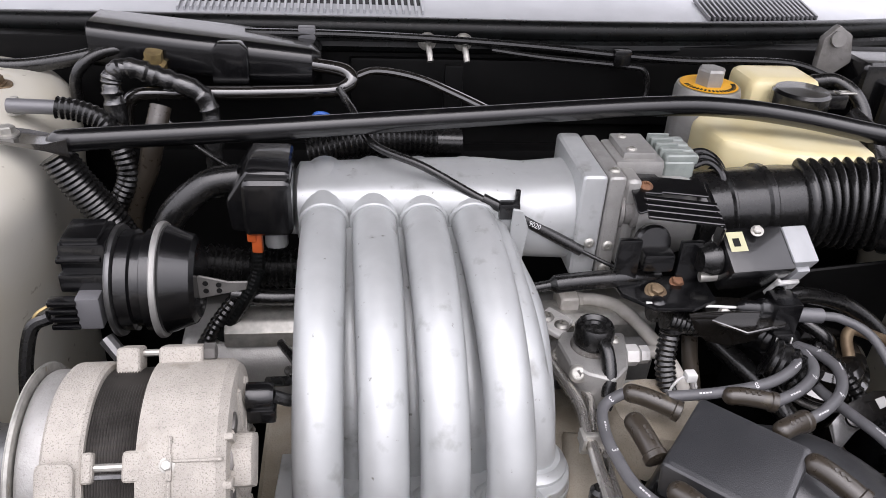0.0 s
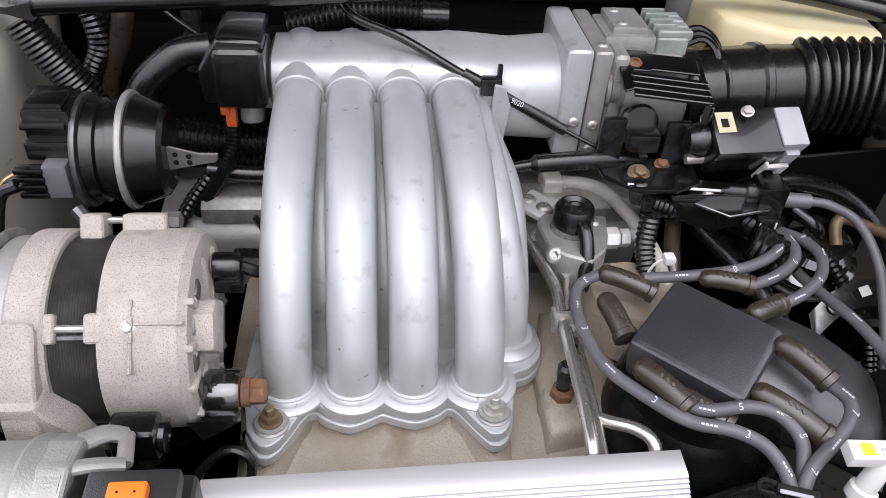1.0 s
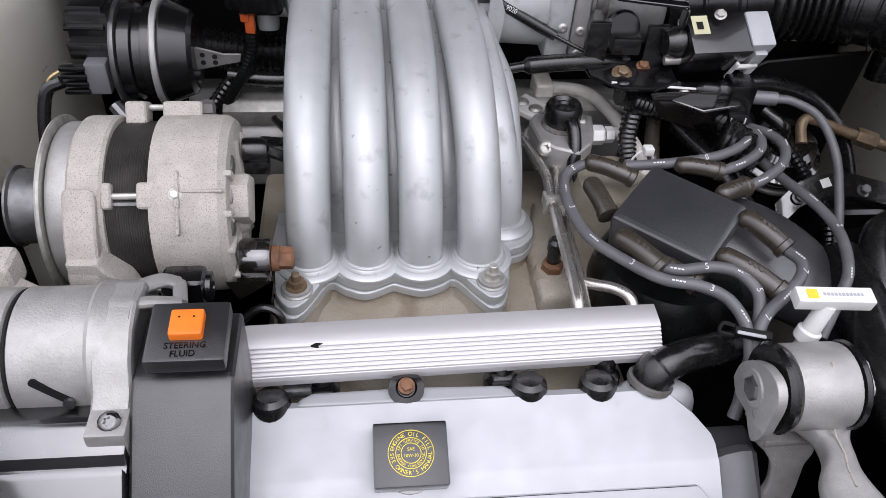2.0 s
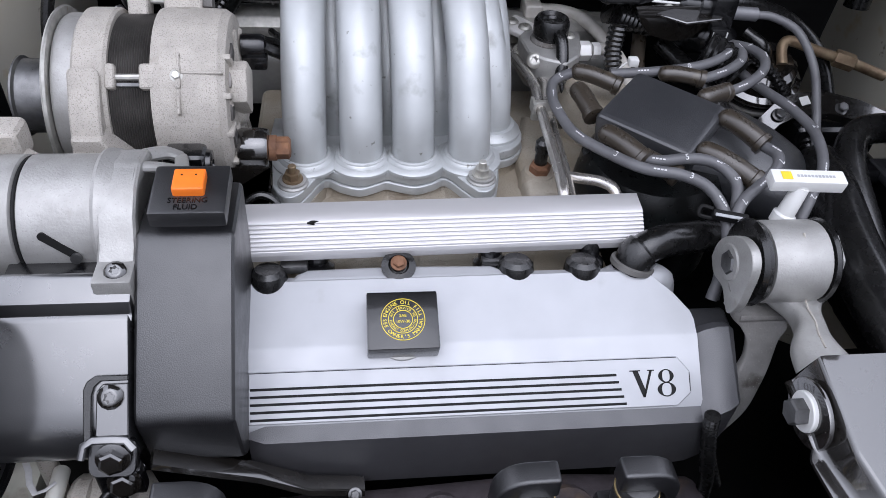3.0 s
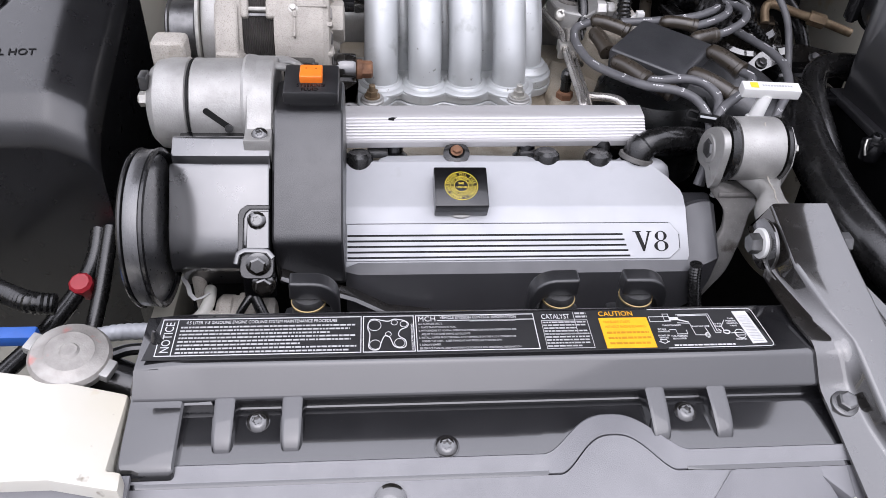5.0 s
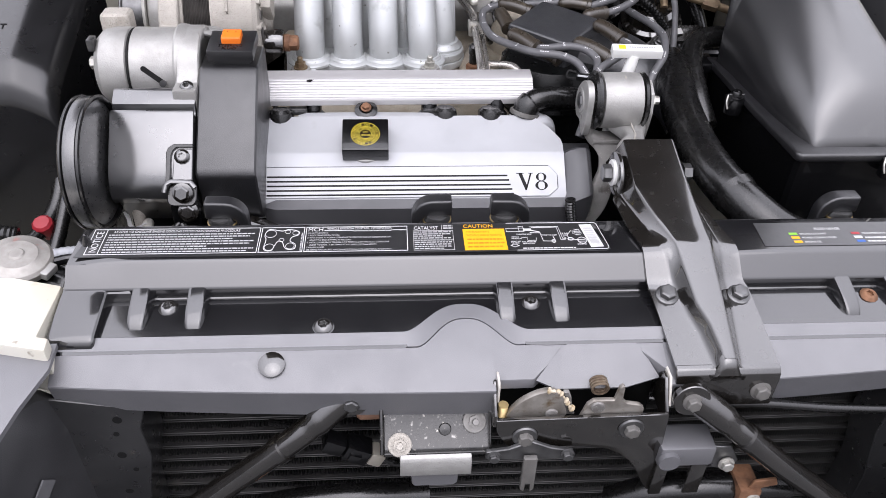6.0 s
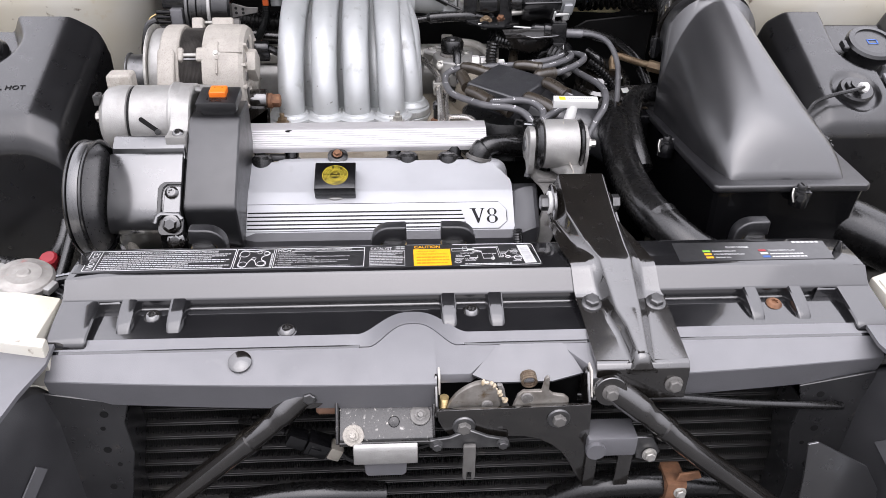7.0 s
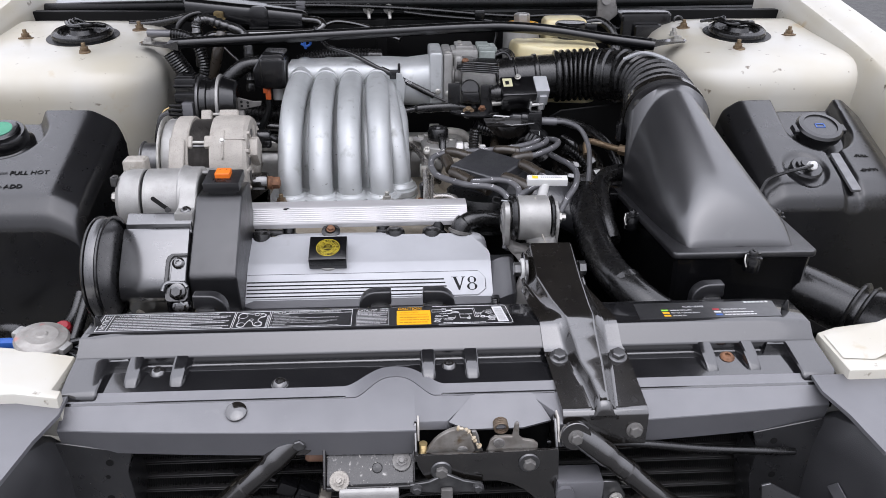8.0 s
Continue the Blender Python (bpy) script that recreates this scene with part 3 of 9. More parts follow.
def facing_section(x, back):
    inner, outer = bell(x, 0.0, 0.054), bell(x, 0.0, 0.068)
    k = (x - 0.27) / 0.48
    seam, rear, front = -0.112 + 0.034 * inner, -0.0955 + 0.0385 * outer, -0.160 + 0.020 * k * k
    zs, zr, zf = 0.8380 + 0.008 * inner, 0.8450 + 0.0035 * outer, 0.8185 + 0.002 * k * k
    if back:
        return [(x, seam + 0.0007, 0.82), (x, seam + 0.0007, zs - 0.0004), (x, seam + 0.0011, zs), (x, rear - 0.001, zr), (x, rear + 0.0006, zr - 0.0012), (x, rear + 0.0008, 0.825)]
    return [(x, seam - 0.0007, 0.815), (x, seam - 0.0007, zs - 0.0009), (x, seam - 0.0012, zs - 0.0005), (x, front + 0.0022, zf + 0.0010), (x, front + 0.0006, zf), (x, front, zf - 0.0016), (x, front + 0.007, 0.776 + 0.006 * k * k), (x, front + 0.010, 0.774 + 0.006 * k * k), (x, front + 0.010, 0.79)]


def middle_section(x):
    """Behind the latch the strip is cut back to the seam."""
    s0 = facing_section(x, False)[1]
    if x < 0.288:
        y = -0.149
    elif x < 0.324:
        y = -0.149 + (x - 0.288) / 0.036 * 0.032
    elif x < 0.402:
        y = -0.117
    else:
        y = -0.117 - (x - 0.402) / 0.030 * 0.026
    z = 0.8365 + (y + 0.114) * 0.40
    return [(x, s0[1], 0.825), (x, s0[1], s0[2]), (x, min(y + 0.001, s0[1] - 0.002), min(z, s0[2])), (x, min(y, s0[1] - 0.003), min(z, s0[2]) - 0.002), (x, min(y, s0[1] - 0.003), 0.81)]


fx = [-0.208 + 1.012 * i / 420 for i in range(421)]
part("rear_strip", loft([facing_section(x, True) for x in fx]), GREY_PLASTIC, facing, angle=18)
part("front_strip", loft([facing_section(x, False) for x in fx if x <= 0.2475]), GREY_PLASTIC, facing, angle=22)
part("front_strip", loft([facing_section(x, False) for x in fx if x >= 0.432]), GREY_PLASTIC, facing, angle=22)
part("front_strip", loft([middle_section(x) for x in fx if 0.246 < x < 0.433]), GREY_PLASTIC, facing, angle=40)
fold = [(0.286, -0.1165, 0.8365, 0.286, -0.1485, 0.8225), (0.322, -0.1155, 0.8375, 0.290, -0.1490, 0.8215), (0.327, -0.1145, 0.8385, 0.312, -0.1540, 0.8130), (0.402, -0.1145, 0.8385, 0.386, -0.1540, 0.8130), (0.406, -0.1155, 0.8375, 0.425, -0.1430, 0.8150), (0.432, -0.1165, 0.8365, 0.431, -0.1430, 0.8235)]
part("latch_hood", loft([[(a, b, c), (d, e, f), (d, e + 0.002, f - 0.004), (a, b, c - 0.006)] for a, b, c, d, e, f in fold[1:5]]), GREY_PLASTIC, facing, angle=12)
part("push_pin", lathe([(0.0140, 0), (0.0137, 0.002), (0.010, 0.004), (0.0, 0.005)], aim((0.016, -0.1285, 0.8325), (0, -0.45, 1)), 28), BLACK_GLOSS, facing, "glossy black push pin")

# ---- printed labels on the cover ----
INK_FADED = surface("faded_white_ink", (0.48, 0.48, 0.48), 0.5)
LAB = pose(0, 0.0011, 0.8858) @ Matrix.Diagonal((1.0, 1.13, 1.0, 1.0))
WIDE = LAB @ pose(-0.014, 0, 0)
MIDDLE = LAB @ pose(-0.009, 0, 0)
INSET = LAB @ pose(0, 0, 0.0003)
label = thing("emission_label", "black printed label strip with white text and a yellow caution panel", "label", (0.10, 0.01, 0.8852))
part("film", prism([(-0.206, -0.012), (-0.198, 0.0410), (0.374, 0.0425), (0.392, -0.009)], "z", 0.8850, 0.8858, 0), LABEL_BLACK, label)
rng = random.Random(4)
rule = 0.0008


def fine_print(x0, x1, y0, y1, rows, size):
    """Rows of small bars for print too small to read."""
    out = []
    for k in range(rows):
        y, x = y1 - (k + 0.8) * (y1 - y0) / rows, x0
        end = x1 - rng.random() * (x1 - x0) * (0.35 if k % 3 == 2 else 0.05)
        while x < end:
            w = rng.uniform(0.0016, 0.0060)
            out.append((x, y, min(w, end - x + 0.0005), size))
            x += w + 0.0009
    return out


part("rule", bars(frame_bars(-0.182, -0.008, 0.187, 0.0415, rule) + [(-0.168, -0.008, rule, 0.041)], WIDE), INK_WHITE, label)
part("rule", bars(frame_bars(0.0065, -0.008, 0.049, 0.0415, rule), WIDE), INK_WHITE, label)
part("rule", bars(frame_bars(0.057, -0.008, 0.117, 0.0415, rule) + [(0.078, 0.0265, 0.095, rule)], WIDE), INK_WHITE, label)
lettering("NOTICE", 0.0115, WIDE @ pose(-0.1705, -0.0045, 0, 0, 0, 90), INK_WHITE, label, squeeze=0.82)
lettering("4.5 LITER V-8 GASOLINE ENGINE COOLING SYSTEM MAINTENANCE PROCEDURE", 0.0050, WIDE @ pose(-0.160, 0.0275, 0), INK_WHITE, label, squeeze=0.78)
lettering("MCH", 0.0085, WIDE @ pose(0.0592, 0.0262, 0), INK_WHITE, label, squeeze=0.95)
lettering("VEHICLE EMISSION CONTROL INFORMATION", 0.0047, WIDE @ pose(0.0810, 0.0288, 0), INK_WHITE, label, squeeze=0.78)
lettering("CATALYST", 0.0080, MIDDLE @ pose(0.1765, 0.0268, 0), INK_WHITE, label, squeeze=0.74)
lettering("CAUTION", 0.0080, LAB @ pose(0.2255, 0.0290, 0), LABEL_YELLOW, label, squeeze=0.98)
part("fine_print", bars(fine_print(-0.164, 0.001, -0.006, 0.0262, 8, 0.0016), WIDE), INK_FADED, label)
STEPS = ("ALL ALTITUDE SPEC'S.", "1. PLACE TRANSMISSION IN PARK.", "2. WITH ENGINE AT NORMAL OPERATING TEMPERATURE AND AIR CONDITIONER OFF,", "    ADJUST THE ENGINE TIMING AS FOLLOWS:", "3. INSTALL JUMPER FROM TERMINAL A TO TERMINAL B ON THE A.L.D.L. CONNECTOR", "    UNDER THE DASH.   4. SET TIMING AT ANY SPEED LESS THAN 800 RPM.", "5. REMOVE JUMPER.", "SEE SERVICE MANUAL AND MAINTENANCE SCHEDULE FOR ADDITIONAL INFORMATION.")
for k, words in enumerate(STEPS):
    lettering(words, 0.0030, WIDE @ pose(0.0595, 0.0222 - 0.0040 * k, 0), INK_FADED, label, squeeze=0.80)
part("fine_print", bars(fine_print(0.110, 0.155, 0.0248, 0.0282, 1, 0.0018), WIDE), INK_FADED, label)
part("fine_print", bars(fine_print(0.1768, 0.220, -0.0065, 0.0245, 9, 0.0014) + frame_bars(0.1755, -0.008, 0.0465, 0.0330, 0.0005) + [(0.1755, 0.0085, 0.046, 0.0005), (0.209, 0.0085, 0.0005, 0.026)] + fine_print(0.211, 0.222, 0.027, 0.035, 2, 0.0020), MIDDLE), INK_FADED, label)
part("caution_panel", bars([(0.2245, -0.009, 0.049, 0.0355)], LAB), LABEL_YELLOW, label, "yellow caution panel")
INK_AMBER = surface("amber_ink", (0.50, 0.22, 0.008), 0.5)
part("caution_print", bars(fine_print(0.2285, 0.2705, -0.006, 0.0125, 3, 0.0022), INSET), INK_AMBER, label)
for k, words in enumerate(("FAN BLADE STARTS", "WITHOUT ENGINE RUNNING")):
    lettering(words, 0.0042, INSET @ pose(0.2285, 0.0200 - 0.0058 * k, 0), INK_AMBER, label, squeeze=0.72)
FINE = pose(0, 0, 0.8861)


def traced(points, width=0.0004):
    return ribbon([FINE @ Vector((x, y, 0.0001)) for x, y in points], width, 5)


part("vacuum_diagram", joined(traced(((0.306, 0.032), (0.336, 0.0325), (0.3375, 0.0085), (0.343, 0.0085))), traced(((0.304, 0.0335), (0.338, 0.0340), (0.3398, 0.0105), (0.344, 0.0102))), traced(((0.303, 0.0225), (0.315, 0.0215), (0.3165, 0.006), (0.329, 0.0055))), traced(((0.301, 0.028), (0.310, 0.025), (0.315, 0.023)), 0.0006), traced(((0.292, 0.0135), (0.2985, 0.0135), (0.2985, 0.0075), (0.309, 0.0075), (0.309, 0.0125))), traced(((0.329, 0.0155), (0.3305, 0.0075))), traced(((0.3415, 0.0135), (0.344, 0.0105))), traced(((0.352, 0.0255), (0.346, 0.0165), (0.347, 0.0115))), traced(((0.353, 0.0075), (0.357, 0.0080), (0.366, 0.0080), (0.366, 0.0045), (0.358, 0.0045), (0.357, 0.0080))), traced([(0.362 + 0.0052 * math.cos(a), 0.0065 + 0.0058 * math.sin(a)) for a in (k * math.pi / 12 for k in range(25))]), traced([(0.349 + 0.0032 * math.cos(a), 0.0092 + 0.0022 * math.sin(a)) for a in (k * math.pi / 10 for k in range(21))], 0.0006), traced(((0.279, 0.0005), (0.2795, -0.0018), (0.2775, -0.0018), (0.2825, -0.0045), (0.2875, -0.0018), (0.2855, -0.0018), (0.2855, 0.0005), (0.279, 0.0005)))), INK_WHITE, label)
part("vacuum_diagram", bars(frame_bars(0.2755, 0.0245, 0.0215, 0.0070, 0.0005) + frame_bars(0.2905, 0.0255, 0.0060, 0.0095, 0.0005) + [(0.2970, 0.0262, 0.0085, 0.0040), (0.3260, 0.0035, 0.0050, 0.0040), (0.3275, 0.0020, 0.0022, 0.0070)] + fine_print(0.291, 0.354, -0.0085, -0.0062, 1, 0.0017), FINE), INK_WHITE, label)
for words, x, y in (("THROTTLE BODY", 0.2865, 0.0185), ("INTAKE", 0.2805, 0.0135), ("MANIFOLD", 0.2800, 0.0105), ("FRONT OF", 0.2785, 0.0050), ("VEHICLE", 0.2790, 0.0022), ("FUEL PRESSURE", 0.2915, 0.0040), ("REGULATOR", 0.2920, 0.0008), ("TRANS VAC MOD", 0.3150, 0.0165), ("TO FUEL", 0.3390, 0.0195), ("TANK", 0.3395, 0.0160), ("TANK", 0.3560, 0.0265), ("PRESSURE", 0.3530, 0.0232), ("CONTROL", 0.3530, 0.0199), ("VALVE", 0.3555, 0.0166), ("CANISTER", 0.3550, -0.0015)):
    lettering(words, 0.0026, FINE @ pose(x, y, 0), INK_WHITE, label, squeeze=0.92)
part("rule", traced(((0.277, 0.0415), (0.381, 0.0412), (0.3838, 0.0400), (0.3850, 0.0380), (0.3905, -0.0055), (0.3898, -0.0085), (0.3875, -0.0100), (0.284, -0.0105))), INK_WHITE, label)
part("bar_code", prism([(0.3640, 0.037), (0.3785, 0.0375), (0.3850, -0.0055), (0.3700, -0.0065)], "z", 0.8858, 0.8863, 0), INK_WHITE, label)
part("bar_code_line", bars([(0.3665 + 0.0052 * (1 - k / 17), -0.004 + k * 0.0021 + rng.random() * 0.0006, 0.0105, 0.0004 + 0.0004 * rng.random()) for k in range(17)], pose(0, 0, 0.8864)), surface("grey_ink", (0.4, 0.4, 0.4), 0.6), label)
def hoop(cx, cy, r):
    return [WIDE @ Vector((cx + r * math.cos(k * math.pi / 12), cy + r * math.sin(k * math.pi / 12), 0.0002)) for k in range(25)]


WHEELS = ((0.0175, 0.0225, 0.0062), (0.0365, 0.0255, 0.0030), (0.0455, 0.0235, 0.0034), (0.0180, 0.0005, 0.0052), (0.0410, 0.0020, 0.0048), (0.0305, 0.0120, 0.0028))
part("belt_diagram", joined(*[ribbon(hoop(*w), 0.0003, 5) for w in WHEELS]), INK_WHITE, label)
belt = ((0.0115, 0.0245), (0.0140, 0.0290), (0.0190, 0.0295), (0.0300, 0.0270), (0.0365, 0.0294), (0.0450, 0.0278), (0.0498, 0.0245), (0.0485, 0.0200), (0.0420, 0.0165), (0.0405, 0.0100), (0.0465, 0.0050), (0.0465, -0.0020), (0.0410, -0.0037), (0.0355, -0.0010), (0.0320, 0.0080), (0.0270, 0.0100), (0.0235, 0.0020), (0.0215, -0.0045), (0.0160, -0.0055), (0.0120, -0.0020), (0.0125, 0.0050), (0.0130, 0.0130), (0.0110, 0.0190), (0.0115, 0.0245))
part("belt_diagram", ribbon(smooth_path([WIDE @ Vector((x, y, 0.0002)) for x, y in belt], 4), 0.0005, 6), INK_WHITE, label)
lettering("ACCESSORY BELT ROUTING", 0.0026, WIDE @ pose(0.0540, -0.0060, 0, 0, 0, 90), INK_WHITE, label, squeeze=0.9)

FLAT = pose(0, 0, 0.8858)
fluid = thing("fluid_label", "black fluid chart label with coloured squares and white text", "label", (0.70, 0.01, 0.8852))
part("film", prism([(0.575, -0.009), (0.578, 0.036), (0.79, 0.036), (0.785, -0.009)], "z", 0.8850, 0.8858, 0), LABEL_BLACK, fluid)
lettering("FLUID USAGE", 0.0062, FLAT @ pose(0.648, 0.021, 0), INK_WHITE, fluid, squeeze=0.85)
for k, (x, c) in enumerate(((0.613, GREEN_INK), (0.690, RED))):
    part("colour_square", bars([(x, 0.0115, 0.010, 0.0042)], FLAT), c, fluid)
for x, y, c in ((0.613, 0.004, LABEL_YELLOW), (0.690, 0.004, INK_WHITE), (0.613, -0.004, LABEL_YELLOW), (0.690, -0.004, BLUE)):
    part("colour_square", bars([(x, y, 0.010, 0.0042)], FLAT), c, fluid)
for x, y, words in ((0.626, 0.0118, "ENGINE COOLANT"), (0.626, 0.0042, "POWER STEERING FLUID"), (0.626, -0.0038, "ENGINE OIL"), (0.703, 0.0118, "TRANSMISSION FLUID")):
    lettering(words, 0.0046, FLAT @ pose(x, y, 0), INK_WHITE, fluid, squeeze=0.82)
part("fine_print", bars(fine_print(0.703, 0.75, -0.005, 0.009, 2, 0.0026), FLAT), INK_WHITE, fluid)
part("stamped_number", bars([(0.745 + k * 0.0065, 0.031, 0.0045, 0.0045) for k in range(6)], pose(0, 0, 0.8859)), INK_WHITE, shroud)


# ---- the engine ----
# lower casting in the valley between the banks
valley = thing("lower_intake_casting", "oil-stained cast aluminium lower intake between the cylinder banks", "engine block", (0.18, 0.5, 0.70))
prof = [(0.300, 0.70), (0.300, 0.830), (0.318, 0.842), (0.345, 0.850), (0.40, 0.846), (0.428, 0.850), (0.455, 0.856), (0.60, 0.862), (0.70, 0.860), (0.72, 0.70)]
part("casting", prism(prof, "x", -0.05, 0.335, 0.012, 3), CAST_DIRTY, valley)
part("boss", lathe([(0.024, 0.84), (0.020, 0.875), (0.017, 0.880)], Matrix.Translation((0.280, 0.482, 0)), 18), CAST_DIRTY, valley)
part("sender", joined(lathe([(0.0125, 0.878), (0.0125, 0.888), (0.0105, 0.890)], Matrix.Translation((0.280, 0.482, 0)), 6)), RUST, valley, "rusty hexagon sender base")
part("sender_plug", joined(lathe([(0.0075, 0.888), (0.0075, 0.906), (0.009, 0.907), (0.009, 0.918), (0.006, 0.922)], Matrix.Translation((0.280, 0.484, 0)), 16), tube([(0.281, 0.484, 0.918), (0.288, 0.500, 0.926), (0.300, 0.530, 0.915), (0.315, 0.545, 0.90)], 0.0045, 10)), RUBBER, valley, "black sender plug and lead")
part("boss", loft([[(0.300 + (x - 0.300) * k, 0.515 + (y - 0.515) * k, z) for x, y in ((0.262, 0.44), (0.330, 0.45), (0.350, 0.52), (0.335, 0.60), (0.285, 0.61), (0.262, 0.53))] for k, z in ((1.10, 0.84), (1.04, 0.868), (0.92, 0.876), (0.80, 0.878))]), CAST_DIRTY, valley, angle=60)
part("raised_mark", bars([(0.0, 0.006 * k, 0.0075, 0.0042) for k in range(6)], aim((0.262, 0.405, 0.868), (0, -0.1, 1)) @ pose(0, 0, 0, 0, 0, 95), 0.001), CAST_DIRTY, valley)

# runners with plenum
manifold = thing("intake_manifold", "silver painted intake manifold with curved runners and plenum", "manifold", (0.11, 0.6, 0.88))
RX = (0.0155, 0.0765, 0.1335, 0.1965)
TX = (0.019, 0.0745, 0.130, 0.186)
for a, b in zip(RX, TX):
    pts = [(a, 0.4905, 0.880), (a, 0.490, 0.905), (a + (b - a) * 0.15, 0.500, 0.948), (a + (b - a) * 0.35, 0.537, 1.003), (a + (b - a) * 0.6, 0.605, 1.045), (a + (b - a) * 0.85, 0.69, 1.063), (b, 0.78, 1.062)]
    runner = part("runner", tube(pts, lambda s: 0.0234 + 0.0012 * ease(0.10, 0.30, s), 28, 10), SILVER, manifold)
    part("weld_bead", ribbon([Vector((a + 0.0252 * math.cos(t), 0.4905 + 0.0252 * math.sin(t), 0.9005)) for t in (k * math.pi / 16 for k in range(33))], 0.003, 8), SILVER, runner)
    part("collar", lathe([(0.0375, 0.8915), (0.0372, 0.8945), (0.0345, 0.8965), (0.0305, 0.8975), (0.0290, 0.9005), (0.0262, 0.9025), (0.0230, 0.9025)], Matrix.Translation((a, 0.4905, 0)), 36), SILVER, runner)
    arch = [Vector((b + 0.0256 * math.cos(t), 0.752 - 0.005 * math.sin(t), 1.0635 + 0.0256 * math.sin(t))) for t in (radians(-25 + 230 * k / 20) for k in range(21))]
    part("arch_bead", ribbon(arch, 0.0026, 8), SILVER, runner)
for a, b in zip(RX, TX):
    pts = [(a + 0.034, 0.560, 0.875), (a + 0.034, 0.562, 0.915), (a + 0.032, 0.585, 0.965), (a + 0.03, 0.645, 1.010), (b + 0.028, 0.72, 1.030), (b + 0.027, 0.80, 1.035)]
    part("rear_runner", tube(pts, 0.0245, 20, 8), SILVER, manifold)
tail = [(0.2305, 0.548, 0.870), (0.2300, 0.549, 0.905), (0.2240, 0.565, 0.962), (0.2160, 0.612, 1.012), (0.2085, 0.68, 1.040), (0.204, 0.78, 1.050)]
part("rear_runner", tube(tail, 0.0235, 20, 8), SILVER, manifold)
part("rear_collar", lathe([(0.036, 0.8915), (0.0355, 0.896), (0.031, 0.899), (0.0285, 0.904), (0.0235, 0.904)], Matrix.Translation((0.2302, 0.5485, 0)), 32), SILVER, manifold)
flange = [(-0.024, 0.575), (-0.028, 0.50), (-0.022, 0.452), (-0.006, 0.424), (0.012, 0.430), (0.036, 0.470), (0.052, 0.462), (0.074, 0.454), (0.095, 0.462), (0.104, 0.466), (0.114, 0.462), (0.136, 0.456), (0.157, 0.464), (0.170, 0.470), (0.192, 0.440), (0.205, 0.428), (0.220, 0.438), (0.230, 0.475), (0.234, 0.500), (0.250, 0.508), (0.264, 0.524), (0.268, 0.550), (0.258, 0.580)]
flange = [(p.x, p.y) for p in smooth_path([(x, y, 0) for x, y in flange], 3)]
part("flange", prism(flange, "z", 0.880, 0.8925, 0.0035, 3), SILVER, manifold)
part("flange_skirt", loft([[(0.128 + (x - 0.128) * k, 0.53 + (y - 0.53) * (k + e), z) for x, y in flange] for k, e, z in ((1.12, 0.34, 0.838), (1.08, 0.24, 0.845), (1.03, 0.13, 0.851), (1.0, 0.05, 0.857), (0.985, 0.005, 0.863), (0.98, -0.01, 0.8690))]), CAST_DIRTY, valley)
for p, m in (((0.003, 0.447, 0.8925), RUSTY_ZINC), ((0.2065, 0.452, 0.8925), STEEL)):
    part("bolt_seat", lathe([(0.0165, -0.001), (0.0165, 0.0015), (0.0150, 0.003), (0.0145, 0.0052), (0.0, 0.0052)], Matrix.Translation(p), 28), CAST_BRIGHT, manifold)
    bolt(manifold, Vector(p) + Vector((0, 0, 0.005)), (0, 0, 1), 0.0145, m, "stud")
# lower step of the flange, a little wider than the upper one
part("flange_step", prism([(0.128 + (x - 0.128) * 1.012, 0.53 + (y - 0.53) * 1.03) for x, y in flange], "z", 0.868, 0.8795, 0.003, 3), SILVER, manifold)
sec = []
for x, y0, y1, z0, z1 in ((-0.016, 0.775, 0.845, 1.045, 1.088), (-0.010, 0.762, 0.858, 1.025, 1.098), (0.10, 0.757, 0.862, 1.015, 1.102), (0.20, 0.750, 0.864, 1.010, 1.104), (0.255, 0.742, 0.864, 1.004, 1.104), (0.306, 0.738, 0.860, 1.002, 1.112)):
    sec.append([(x, (y0 + y1) / 2 + u, (z0 + z1) / 2 + v) for u, v in rounded(y1 - y0, z1 - z0, min(y1 - y0, z1 - z0) * (0.30 if x < 0.22 else 0.42), 6)])
part("plenum", loft(sec), SILVER, manifold, angle=50)
for b in TX:
    part("plenum_swell", tube([(b, 0.752, 1.0622), (b, 0.785, 1.0705), (b, 0.825, 1.0765), (b, 0.85, 1.076)], lambda s: 0.0278 - 0.03 * s, 24, 6), SILVER, manifold)
part("port_boss", joined(lathe([(0.0135, 0), (0.0135, 0.032), (0.012, 0.036), (0.0, 0.036)], aim((-0.037, 0.79, 1.052), (0.0, -0.25, -1)), 18), tube([(-0.037, 0.787, 1.043), (0.01, 0.785, 1.040)], 0.010, 12)), SILVER, manifold)
part("cable_bracket", prism([(0.226, 1.018), (0.244, 1.012), (0.249, 1.060), (0.240, 1.084), (0.229, 1.086)], "y", 0.738, 0.742, 0.001, 1), SILVER, manifold)

# throttle body behind its flange
throttle = thing("throttle_assembly", "bare aluminium throttle housing with a grey sensor plug", "throttle", (0.36, 0.79, 1.0))
def square_plate(x0, x1, size, bevel):
    return box(x0, x1, 0.797 - size / 2, 0.797 + size / 2, 1.064 - size / 2, 1.064 + size / 2, bevel, 3)
part("flange", square_plate(0.302, 0.331, 0.130, 0.007), SILVER, throttle)
part("flange", square_plate(0.3325, 0.353, 0.126, 0.006), CAST_BRIGHT, throttle)
part("housing", joined(square_plate(0.355, 0.376, 0.112, 0.010), lathe([(0.052, 0), (0.052, 0.06), (0.048, 0.075)], aim((0.375, 0.79, 1.055), (1, 0, 0)), 32), box(0.352, 0.412, 0.775, 0.845, 1.100, 1.128, 0.006)), CAST_BRIGHT, throttle)
